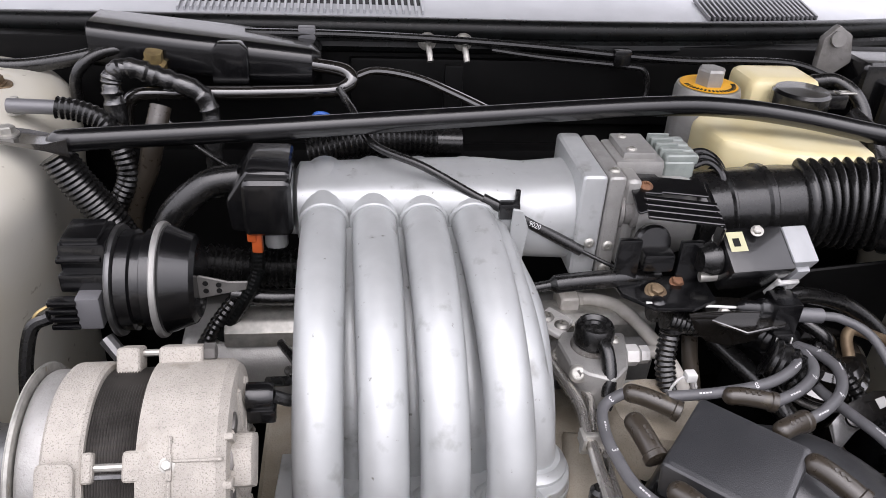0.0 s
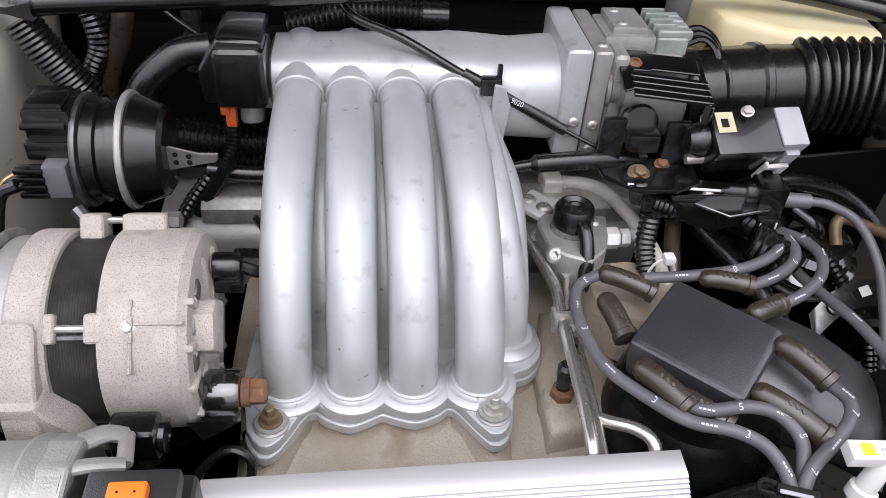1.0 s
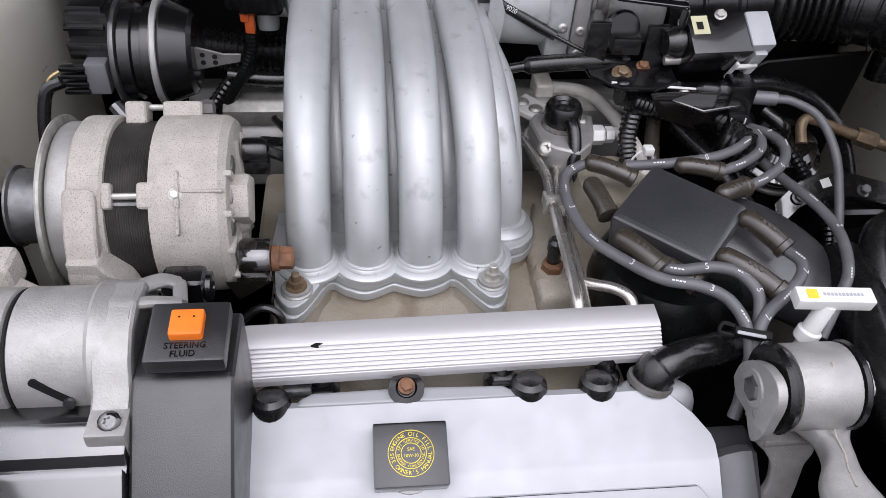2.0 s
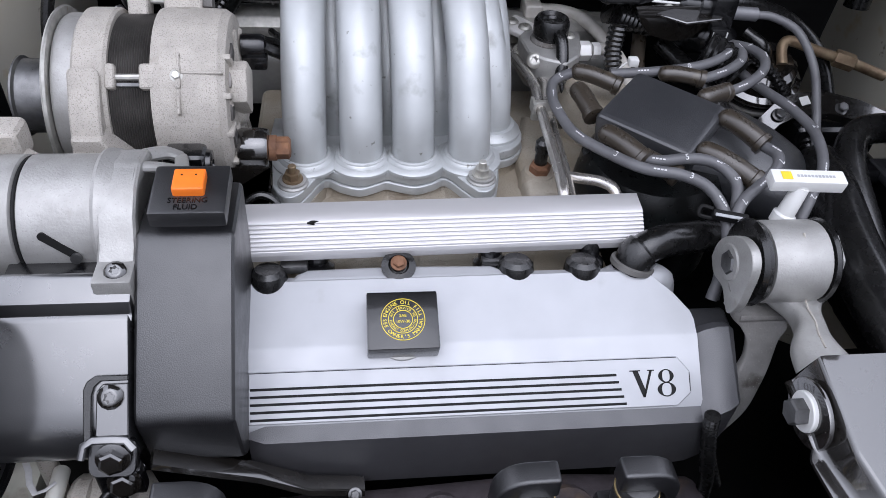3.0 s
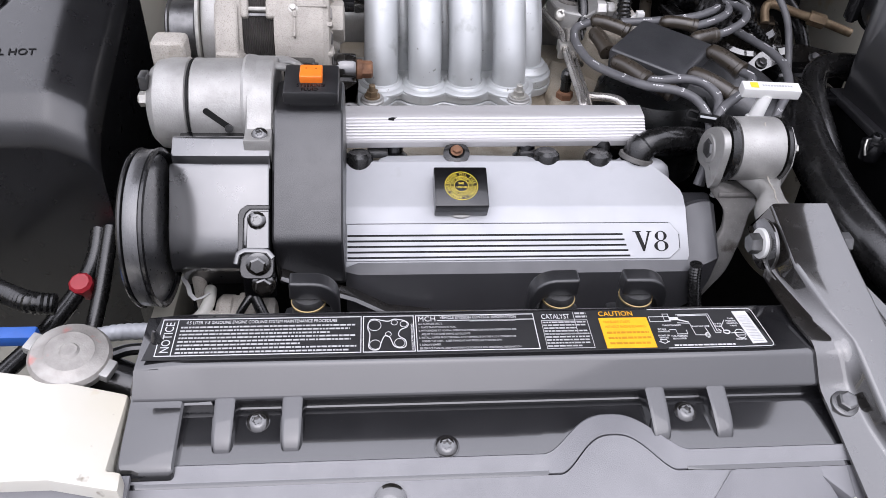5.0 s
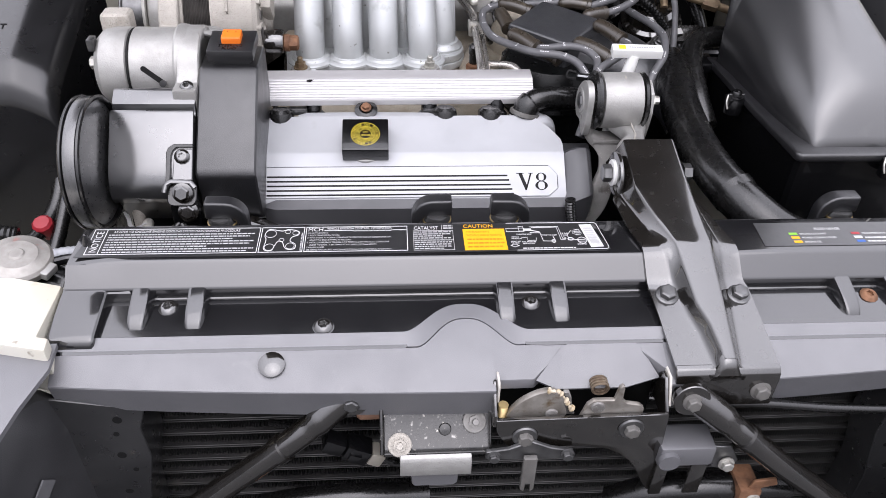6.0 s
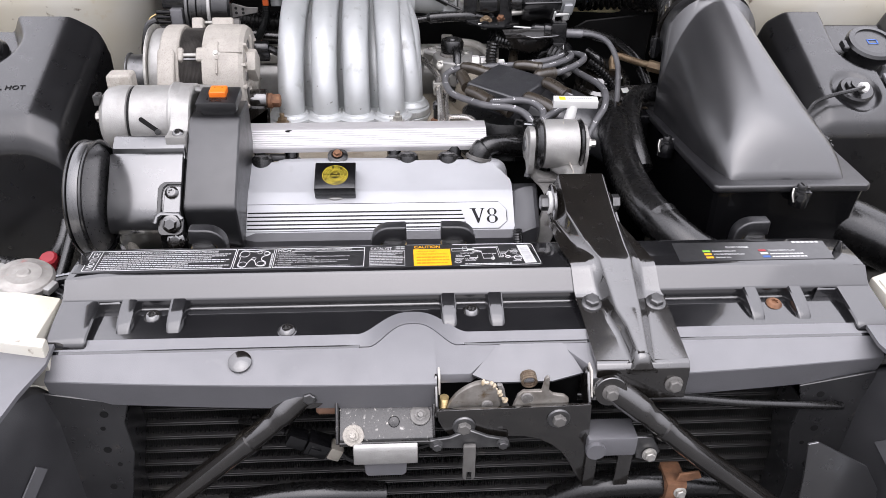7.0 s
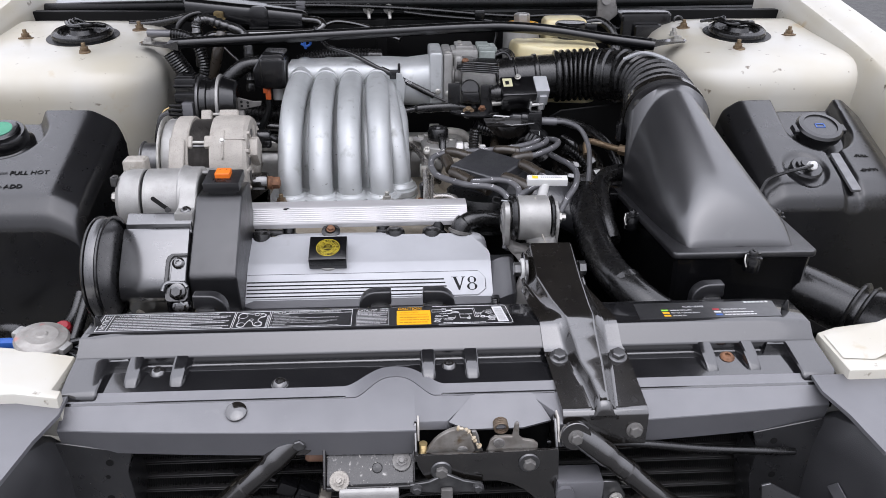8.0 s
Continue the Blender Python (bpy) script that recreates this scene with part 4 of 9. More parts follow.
part("valve_block", box(0.362, 0.402, 0.782, 0.842, 1.126, 1.136, 0.003), CAST_BRIGHT, throttle)
for y in (0.792, 0.83):
    bolt(throttle, (0.374, y, 1.136), (0, 0, 1), 0.0095, STEEL, "torx", "screw")
for p, d in (((0.343, 0.752, 1.127), (0, 0, 1)), ((0.343, 0.734, 1.040), (0, -1, 0)), ((0.343, 0.734, 1.010), (0, -1, 0)), ((0.320, 0.732, 1.045), (0, -1, 0))):
    bolt(throttle, p, d, 0.010, STEEL, "torx", "screw")
plug = part("sensor_plug", box(0.414, 0.452, 0.782, 0.846, 1.088, 1.124, 0.005, 3), PLUG_GREY, throttle, "milky grey ribbed sensor plug")
for k in range(4):
    part("ridge", box(0.415, 0.456, 0.784 + 0.0158 * k, 0.7975 + 0.0158 * k, 1.119, 1.1315, 0.0045, 3), PLUG_GREY, plug)
for k in range(4):
    part("plug_fin", box(0.4125, 0.440, 0.7975 + 0.0158 * k - 0.0002, 0.7996 + 0.0158 * k, 1.115, 1.134, 0.0006, 1), PLUG_GREY, plug)
for k in range(3):
    part("lead", tube([(0.452, 0.795 + 0.016 * k, 1.112), (0.474 + 0.004 * k, 0.795 + 0.016 * k, 1.118), (0.487 + 0.005 * k, 0.775 + 0.012 * k, 1.105), (0.488 + 0.005 * k, 0.75, 1.06), (0.480, 0.735, 1.0)], 0.0042, 8), RUBBER, throttle)

# left-hand black cap on the plenum's end
capbox = thing("vacuum_valve_cover", "black plastic valve cover beside the plenum", "valve", (-0.045, 0.78, 1.03))
part("cap", joined(prism([(-0.082, 1.052), (-0.086, 1.09), (-0.068, 1.118), (-0.062, 1.126), (-0.016, 1.124), (-0.014, 1.062), (-0.022, 1.052)], "y", 0.752, 0.835, 0.009, 3), box(-0.068, -0.014, 0.742, 0.80, 1.05, 1.118, 0.010, 3)), BLACK, capbox)
part("plug", joined(box(-0.062, -0.050, 0.752, 0.765, 1.022, 1.048, 0.003), box(-0.066, -0.056, 0.750, 0.766, 1.040, 1.054, 0.002)), ORANGE_DARK, capbox, "orange connector plug")
part("conduit", ribbed_hose([(-0.056, 0.758, 1.024), (-0.058, 0.752, 1.000), (-0.072, 0.742, 0.97), (-0.105, 0.735, 0.92)], 0.0075, 0.005, 0.0006, 10), SEAL, capbox)

# valve cover
cover = thing("valve_cover", "pale silver valve cover with stripes and a black lower skirt", "valve cover", (0.18, 0.24, 0.75))
def cover_ring(x, back, cut):
    """Section of the silver top: its back edge moves in towards the rounded end."""
    zb = 0.8655 + (back - 0.240) * 0.400
    return [(x, back + 0.012, 0.80), (x, back + 0.012, zb - 0.012), (x, back + 0.009, zb - 0.004), (x, back, zb), (x, 0.243, 0.8660), (x, 0.239, 0.8648), (x, 0.1890 + cut, 0.8233 + cut * 0.8), (x, 0.1862 + cut, 0.818 + cut * 0.8), (x, 0.1862, 0.795)]
rows = [(-0.045, 0.300, 0), (0.30, 0.302, 0), (0.335, 0.302, 0), (0.352, 0.299, 0), (0.372, 0.280, 0), (0.385, 0.262, 0), (0.387, 0.254, 0.004)]
part("cover_top", loft([cover_ring(*r) for r in rows]), COVER_SILVER, cover, angle=28)
base = [(0.183, 0.745), (0.1815, 0.8195), (0.1875, 0.8225), (0.246, 0.8600), (0.256, 0.8560), (0.258, 0.745)]
part("skirt", loft([[(x, y + dy * (z < 0.84), max(zb, z + dz * (z > 0.8))) for y, z in base] for x, dy, dz, zb in ((-0.030, 0.0, -0.004, 0.750), (-0.015, -0.006, -0.004, 0.745), (0.360, -0.006, -0.004, 0.745), (0.385, -0.006, -0.004, 0.750), (0.397, -0.005, 0.004, 0.757), (0.410, -0.002, 0.008, 0.770), (0.420, 0.004, 0.008, 0.788), (0.426, 0.012, 0.004, 0.805), (0.4275, 0.02, 0.0, 0.815))]), surface("dark_skirt_plastic", (0.062, 0.062, 0.067), 0.42, 0, (0.052, 0.052, 0.056), 14, 0.3, 1200, specular=0.8), cover, "dark grey lower skirt", angle=28)
SLOPE = Matrix(((1, 0, 0, 0), (0, 0.770, -0.638, 0.1965), (0, 0.638, 0.770, 0.8296), (0, 0, 0, 1)))
part("stripe_plate", prism([(-0.029, -0.009), (0.362, -0.009), (0.376, 0.003), (0.376, 0.022), (0.364, 0.0365), (-0.029, 0.0365)], "z", -0.001, 0.0022, 0.0008, 1, SLOPE), COVER_SILVER, cover)
CAP_PLASTIC = surface("dark_end_cap_plastic", (0.036, 0.036, 0.039), 0.42, 0, (0.030, 0.030, 0.033), 14, 0.3, 1200, specular=0.8)
end_ring = [(0.284, 0.770), (0.285, 0.850), (0.2825, 0.8550), (0.276, 0.8572), (0.247, 0.8545), (0.240, 0.8520), (0.194, 0.8195), (0.187, 0.8140), (0.180, 0.8040), (0.1775, 0.7920), (0.180, 0.772), (0.19, 0.763), (0.25, 0.760)]
part("end_cap", loft([[(x, 0.235 + (y - 0.235) * k + shift * max(0.0, (0.285 - y) / 0.1075), 0.82 + (z - 0.82) * k + max(0.0, lift * (0.82 - z))) for y, z in end_ring] for x, k, lift, shift in ((0.384, 1.0, 0.05, 0.0), (0.404, 1.0, 0.12, 0.001), (0.416, 1.0, 0.25, 0.006), (0.422, 1.0, 0.38, 0.012), (0.4265, 1.0, 0.46, 0.020), (0.4295, 0.995, 0.52, 0.027), (0.4312, 0.975, 0.56, 0.031), (0.4318, 0.95, 0.58, 0.033))]), CAP_PLASTIC, cover, "dark rounded end cap", angle=32)
part("end_boss", loft([[(0.344 + (x * 0.040) * k, 0.309 + (y * 0.020) * k, z) for x, y in [(math.cos(t), math.sin(t)) for t in (2 * math.pi * j / 28 for j in range(28))]] for k, z in ((1.12, 0.855), (1.06, 0.868), (0.96, 0.878), (0.78, 0.884), (0.5, 0.887), (0.1, 0.888))]), COVER_SILVER, cover, angle=60)
for k in range(5):
    part("stripe", bars([(-0.0275, -0.0062 + 0.0066 * k, 0.3400 - 0.002 * k, 0.0023)], SLOPE @ pose(0, 0, 0.0022), 0.0003), INK_BLACK, cover, "black stripe")
part("outline", bars([(-0.0280, 0.0352, 0.391, 0.0006), (0.3745, 0.004, 0.0006, 0.017)], SLOPE @ pose(0, 0, 0.0022), 0.0003), INK_BLACK, cover)
SERIF = SLOPE @ pose(0.3185, 0.0000, 0.0023) @ Matrix.Diagonal((1.0, 0.83, 1.0, 1.0))
for pieces in ([((0.0012, 0.030), (0.0062, 0.030), (0.0137, 0.0055), (0.0120, 0.0), (0.0105, 0.0)), ((0.0180, 0.030), (0.0204, 0.030), (0.0125, 0.0), (0.0105, 0.0)), ((-0.0015, 0.0288), (0.0088, 0.0288), (0.0088, 0.030), (-0.0015, 0.030)), ((0.0158, 0.0288), (0.0222, 0.0288), (0.0222, 0.030), (0.0158, 0.030))],):
    part("letter_v", joined(*[prism(q, "z", 0, 0.0004, 0, 1, SERIF) for q in pieces]), INK_BLACK, cover, "black serif letter V")
ring8 = lambda cy, rx, ry, w: loft([[SERIF @ Vector((0.0335 + (rx + w * abs(math.cos(a)) * s) * math.cos(a), cy + (ry + 0.0012 * s) * math.sin(a), h)) for s, h in ((-0.5, 0), (0.5, 0), (0.5, 0.0004), (-0.5, 0.0004))] for a in (k * math.pi / 16 for k in range(33))], cap=False)
part("numeral_eight", joined(ring8(0.0078, 0.0068, 0.0075, 0.0042), ring8(0.0226, 0.0056, 0.0070, 0.0038)), INK_BLACK, cover, "black serif numeral 8")

# oil filler cap
OIL = Matrix(((1, 0, 0, 0.1075), (0, 0.928, -0.371, 0.2535), (0, 0.371, 0.928, 0.8745), (0, 0, 0, 1)))
oil = thing("oil_filler_cap", "square black oil filler cap with yellow ring lettering", "cap", (0.1075, 0.25, 0.868))
part("cap", joined(box(-0.032, 0.032, -0.0275, 0.027, -0.006, 0.019, 0.0022, 2, OIL), lathe([(0.022, -0.012), (0.020, 0.002)], OIL @ pose(0, 0, 0), 24)), BLACK, oil)
part("collar", lathe([(0.026, -0.008), (0.026, -0.001), (0.023, 0.0)], OIL @ pose(0, -0.004, -0.003), 28), CAST_BRIGHT, oil)
def ring_print(r, w, n=48):
    return loft([[OIL @ Vector(((r + s * w) * math.cos(a), (r + s * w) * math.sin(a), h)) for s, h in ((-0.5, 0.019), (0.5, 0.019), (0.5, 0.0194), (-0.5, 0.0194))] for a in (2 * math.pi * k / n for k in range(n + 1))], cap=False)
for r in (0.0195, 0.0130, 0.0085):
    part("ring", ring_print(r, 0.0006), INK_YELLOW, oil)
def arc_words(words, r, size, middle, step, inward=False):
    for k, c in enumerate(words):
        if c == " ":
            continue
        a = middle + (step if inward else -step) * (k - (len(words) - 1) / 2)
        spin = a + 90 if inward else a - 90
        lettering(c, size, OIL @ pose(r * math.cos(radians(a)), r * math.sin(radians(a)), 0.0191, 0, 0, spin) @ pose(0, -size * 0.33, 0), INK_YELLOW, oil, align="CENTER", name="letter")
arc_words("ENGINE OIL FILL", 0.0163, 0.0050, 90, 11.0)
arc_words("SEE OWNER'S MANUAL", 0.0163, 0.0048, 270, 10.4, True)
arc_words("API SERVICE SG", 0.0108, 0.0033, 90, 11.0)
arc_words("ENERGY CONSERVING", 0.0108, 0.0031, 270, 10.5, True)
lettering("SAE", 0.0040, OIL @ pose(0, 0.0022, 0.0191), INK_YELLOW, oil, align="CENTER")
lettering("10W-30", 0.0038, OIL @ pose(0, -0.0032, 0.0191), INK_YELLOW, oil, align="CENTER")

# fuel rail cover
rail = thing("fuel_rail_cover", "ribbed bright aluminium fuel rail cover bar", "rail", (0.16, 0.35, 0.87))
RAIL = Matrix.Translation((-0.04, 0.352, 0.920)) @ pose(0, 0, 0, 0, 0.6, 2.2)
prof = [(0.012, -0.014), (0.012, 0.010), (0.0105, 0.0120), (-0.0105, 0.0085)]
for k in range(7):
    y, z = -0.0118 - 0.0030 * k, 0.0078 - 0.0027 * k
    prof += [(y, z), (y - 0.0010, z - 0.0004), (y - 0.0019, z - 0.0012), (y - 0.0021, z - 0.0030), (y - 0.0027, z - 0.0030)]
prof += [(-0.0340, -0.0150), (-0.0325, -0.023), (0.010, -0.023)]
part("bar", prism(prof, "x", 0.0, 0.394, 0.0004, 1, RAIL), surface("brushed_aluminium", (0.56, 0.55, 0.55), 0.45, 0.55, (0.50, 0.49, 0.49), 30, 0.1, 500, stretch=(0.05, 1, 1)), rail)
part("scuff", prism([(0.062, -0.012), (0.067, -0.009), (0.073, -0.0105), (0.066, -0.0125), (0.069, -0.0140)], "z", 0.0, 0.0022, 0, 1, RAIL @ pose(0, -0.002, 0.0058)), INK_BLACK, rail, "dark chip in the ribs")
for x in (0.03, 0.20, 0.30):
    part("injector", joined(lathe([(0.017, 0), (0.017, 0.03), (0.012, 0.034), (0.012, 0.05)], aim((x, 0.325, 0.850), (0, 0.35, 1)), 18), box(x - 0.011, x + 0.011, 0.318, 0.336, 0.868, 0.886, 0.003)), BLACK, rail)
for x, y in ((-0.014, 0.312), (0.222, 0.318), (0.288, 0.316)):
    boot = part("spark_plug_boot", lathe([(0.0190, 0), (0.0190, 0.014), (0.0178, 0.030), (0.0165, 0.036), (0.012, 0.040), (0.0, 0.041)], aim((x, y - 0.010, 0.858), (0, 0.22, 1)), 24), RUBBER, rail)
    part("clip_ring", lathe([(0.0192, 0.010), (0.0205, 0.011), (0.0205, 0.014), (0.0192, 0.015)], aim((x, y - 0.010, 0.858), (0, 0.22, 1)), 24), CAST_MID, boot)
part("heat_strip", prism([(0.238, 0.300), (0.272, 0.300), (0.272, 0.316), (0.238, 0.316)], "z", 0.868, 0.872, 0.001, 1), RAIL_PALE, rail, "flaking pale strip")
elbow = part("breather_elbow", tube([(0.338, 0.313, 0.878), (0.345, 0.318, 0.898), (0.362, 0.324, 0.906), (0.395, 0.336, 0.902), (0.435, 0.352, 0.890), (0.470, 0.37, 0.87)], lambda s: 0.0165 + 0.003 * (s < 0.028), 24, 10), RUBBER, rail, "thick black rubber breather elbow")
part("clamp_ring", lathe([(0.0205, 0), (0.0222, 0.001), (0.0222, 0.006), (0.0205, 0.007)], aim((0.339, 0.314, 0.884), (0.25, 0.25, 1)), 28), CAST_DARK, elbow)
part("grommet", lathe([(0.0165, 0), (0.0165, 0.006), (0.010, 0.009), (0.008, 0.006), (0.0, 0.006)], aim((0.1075, 0.316, 0.889), (0, -0.45, 1)), 24), RUBBER, rail)
bolt(rail, (0.1075, 0.314, 0.897), (0, -0.45, 1), 0.010, RUST)
part("mounting_rim", prism([(0.006, 0.30), (0.010, 0.312), (0.022, 0.318), (0.090, 0.320), (0.125, 0.320), (0.198, 0.318), (0.210, 0.312), (0.214, 0.30)], "z", 0.86, 0.8890, 0.006, 4), COVER_SILVER, cover)
part("clip", box(-0.004, 0.022, 0.316, 0.328, 0.884, 0.893, 0.002), DARK_STEEL, rail)
part("clip", box(0.190, 0.212, 0.322, 0.334, 0.880, 0.889, 0.002), DARK_STEEL, rail)

# rear bank
rear = thing("rear_valve_cover", "grey cast rear valve cover behind the runners", "valve cover", (0.15, 0.8, 0.80))
part("cover_top", prism([(0.72, 0.82), (0.715, 0.895), (0.735, 0.918), (0.80, 0.925), (0.87, 0.90), (0.88, 0.82)], "x", -0.150, 0.425, 0.010, 3), CAST_BRIGHT, rear)
part("rail_bar", prism([(0.722, 0.915), (0.722, 0.935), (0.735, 0.944), (0.765, 0.944), (0.772, 0.925)], "x", -0.098, 0.42, 0.003), STEEL, rear, "dull steel fuel rail bar")


def along_x(x, y, z):
    return Matrix.Translation((x, y, z)) @ Matrix(((0, 0, 1, 0), (1, 0, 0, 0), (0, 1, 0, 0), (0, 0, 0, 1)))


def turned(x0, y, z, steps, n=36):
    """A body of revolution about a line along x: pairs of radius and distance from x0."""
    return lathe(steps, along_x(x0, y, z), n)


# ---- alternator ----
alternator = thing("alternator", "weathered cast alternator with a dark laminated core and pulley", "alternator", (-0.13, 0.49, 0.87))
AY, AZ = 0.499, 0.967
part("pulley", turned(-0.262, AY, AZ, [(0.0, 0), (0.036, 0), (0.040, 0.002), (0.040, 0.004), (0.037, 0.006), (0.037, 0.036), (0.040, 0.038), (0.040, 0.041), (0.02, 0.042)]), DARK_STEEL, alternator, "worn steel pulley")
part("fan_disc", turned(-0.214, AY, AZ, [(0.02, 0), (0.080, 0), (0.0872, 0.001), (0.0885, 0.003), (0.0872, 0.005), (0.083, 0.0055), (0.02, 0.006)], 64), STEEL, alternator, "thin steel fan disc")
part("fan_hub", turned(-0.208, AY, AZ, [(0.03, 0), (0.080, 0.001), (0.0815, 0.004), (0.0815, 0.020)], 64), CAST_BRIGHT, alternator, "polished fan hub")
part("front_housing", joined(turned(-0.1885, AY, AZ, [(0.05, 0), (0.083, 0.0), (0.0865, 0.003), (0.0870, 0.006), (0.0870, 0.029), (0.085, 0.032), (0.06, 0.032)], 64)), CAST, alternator)
part("core", turned(-0.180, AY, AZ, [(0.079, 0)] + [(0.0790 if k % 2 else 0.0812, 0.003 + 0.0011 * k) for k in range(61)] + [(0.079, 0.070)], 64), LAMINATE, alternator, "dark laminated stator core")
part("core_seam", box(-0.160, -0.112, -0.0022, 0.0022, 0.078, 0.0822, 0.0008, 1, Matrix.Translation((0, AY, AZ)) @ pose(0, 0, 0, 52)), DARK_STEEL, alternator)
leg = [(-0.048, -0.020), (-0.066, 0.070), (-0.092, 0.034), (-0.108, 0.002), (-0.112, -0.030), (-0.108, -0.075), (-0.050, -0.100)]
part("mounting_leg", prism([(AY + a, AZ + b) for a, b in leg], "x", -0.1885, -0.160, 0.005, 3), CAST, alternator)
part("mounting_leg", prism([(-0.188, 0.985), (-0.160, 0.985), (-0.156, 0.975), (-0.140, 0.958), (-0.130, 0.930), (-0.130, 0.905), (-0.188, 0.905)], "y", 0.3925, 0.420, 0.005, 3), CAST, alternator)
for k in range(7):
    m = Matrix.Translation((0, AY, AZ)) @ pose(0, 0, 0, 20 + 26 * k)
    part("vent_slot", box(-0.0560, -0.0462, -0.0085, 0.0085, 0.056, 0.0715, 0.003, 2, m), LAMINATE, alternator)
    part("rim_lug", box(-0.058, -0.0455, -0.0030, 0.0030, 0.060, 0.0835, 0.002, 2, m @ pose(0, 0, 0, 13)), CAST, alternator)
part("rear_housing", joined(turned(-0.1175, AY, AZ, [(0.06, 0), (0.0865, 0.0), (0.0875, 0.004), (0.0880, 0.030), (0.0868, 0.060), (0.082, 0.067), (0.07, 0.069), (0.05, 0.069), (0.04, 0.071), (0.0, 0.071)], 64)), CAST, alternator)
for ang, proud, x0, x1, x2, x3, w in ((58, 0.1000, -0.152, -0.132, -0.117, -0.080, 0.013), (137, 0.0872, -0.158, -0.1485, -0.1275, -0.112, 0.012), (228, 0.092, -0.160, -0.1495, -0.127, -0.112, 0.011)):
    m = Matrix.Translation((0, AY, AZ)) @ pose(0, 0, 0, ang - 90)
    part("lug", box(x0, x1, -w, w, 0.066, proud, 0.004, 3, m), CAST, alternator)
    part("lug", box(x2, x3, -w, w, 0.066, proud, 0.004, 3, m), CAST, alternator)
    rod = [m @ Vector((x, 0, proud - 0.006)) for x in (x1 - 0.002, x2 + 0.002)]
    part("through_bolt", tube(rod, 0.0032, 10), STEEL, alternator)
part("bolt_nut", lathe([(0.0085, 0), (0.0085, 0.010), (0.006, 0.011)], aim(Matrix.Translation((0, AY, AZ)) @ pose(0, 0, 0, -32) @ Vector((-0.081, 0, 0.0930)), (1, 0, 0)), 6), CAST_DARK, alternator)
part("brush_box", prism([(-0.024, 0.025), (0.022, 0.025), (0.022, 0.060), (0.010, 0.072), (-0.020, 0.066)], "x", -0.050, -0.032, 0.004, 2, Matrix.Translation((0, AY, AZ)) @ pose(0, 0, 0, 47)), CAST, alternator)
for k in range(10):
    a = radians(36 * k + 12)
    part("vent_rib", tube([(-0.050, AY + 0.022 * math.cos(a), AZ + 0.022 * math.sin(a)), (-0.050, AY + 0.070 * math.cos(a), AZ + 0.070 * math.sin(a))], 0.0045, 6), CAST, alternator)
part("bearing_cap", turned(-0.060, AY - 0.012, AZ + 0.006, [(0.030, 0), (0.029, 0.014), (0.024, 0.020), (0.0, 0.022)], 24), CAST, alternator)
part("seam_rib", prism([(-0.090, -0.0015), (-0.052, -0.0015), (-0.052, 0.0015), (-0.090, 0.0015)], "z", 0.080, 0.0888, 0.0008, 1, Matrix.Translation((0, AY, AZ)) @ pose(0, 0, 0, 45)), CAST, alternator)
part("case_rib", joined(box(-0.0935, -0.0905, -0.036, 0.022, 0.080, 0.0888, 0.001, 1, Matrix.Translation((0, AY, AZ)) @ pose(0, 0, 0, 47)), box(-0.0945, -0.0895, -0.012, 0.008, 0.084, 0.0905, 0.002, 2, Matrix.Translation((0, AY, AZ)) @ pose(0, 0, 0, 47))), CAST, alternator)
bolt(alternator, (-0.0935, 0.4355, 1.0265), (0, -0.70, 0.72), 0.0078, STEEL)
part("terminal", joined(turned(-0.046, 0.535, 1.005, [(0.013, 0), (0.013, 0.020), (0.011, 0.024), (0.0, 0.024)], 18), box(-0.046, -0.02, 0.52, 0.535, 0.985, 1.0, 0.003)), BLACK, alternator, "black output terminal cap")
part("lead", tube([(-0.024, 0.535, 1.005), (-0.005, 0.545, 0.99), (0.0, 0.60, 0.96), (-0.02, 0.66, 0.93)], 0.006, 10), RUBBER, alternator)
part("lead", tube([(-0.03, 0.56, 1.00), (-0.01, 0.58, 0.985), (-0.008, 0.63, 0.96), (-0.03, 0.69, 0.945)], 0.005, 10), RUBBER, alternator)
arm = thing("alternator_bracket", "black alternator bracket arm with a rusty pivot bolt", "bracket", (-0.03, 0.42, 0.86))
part("eye", turned(-0.048, 0.444, 0.940, [(0.010, 0), (0.0195, 0.001), (0.0205, 0.004), (0.0205, 0.026), (0.019, 0.030), (0.010, 0.031)], 28), BLACK_GLOSS, arm)
part("lug", turned(-0.066, 0.444, 0.940, [(0.013, 0), (0.012, 0.019)], 20), CAST, arm)
part("pivot_bolt", joined(turned(-0.017, 0.444, 0.940, [(0.013, 0), (0.013, 0.007)], 20), turned(-0.010, 0.444, 0.940, [(0.0115, 0), (0.0115, 0.012), (0.009, 0.014)], 6)), RUST, arm, "rusty hexagon pivot bolt")
part("web", prism([(-0.052, 0.932), (-0.020, 0.932), (-0.022, 0.90), (-0.044, 0.875), (-0.085, 0.865), (-0.12, 0.87), (-0.125, 0.845), (-0.05, 0.84), (-0.02, 0.86)], "y", 0.415, 0.438, 0.005), BLACK_GLOSS, arm)
part("clamp", turned(-0.145, 0.400, 0.895, [(0.017, 0), (0.018, 0.004), (0.018, 0.034), (0.015, 0.040), (0.0, 0.040)], 24), BLACK, arm)
part("hex_plug", turned(-0.090, 0.392, 0.882, [(0.018, 0), (0.018, 0.010), (0.014, 0.012), (0.014, 0.024), (0.012, 0.026)], 6), BLACK, arm)
part("loose_lead", tube([(-0.060, 0.392, 0.872), (-0.050, 0.402, 0.892), (-0.028, 0.410, 0.906), (-0.010, 0.405, 0.896), (-0.014, 0.392, 0.876), (-0.035, 0.375, 0.868)], 0.0042, 8), RUBBER, arm, "thin grey looped lead")

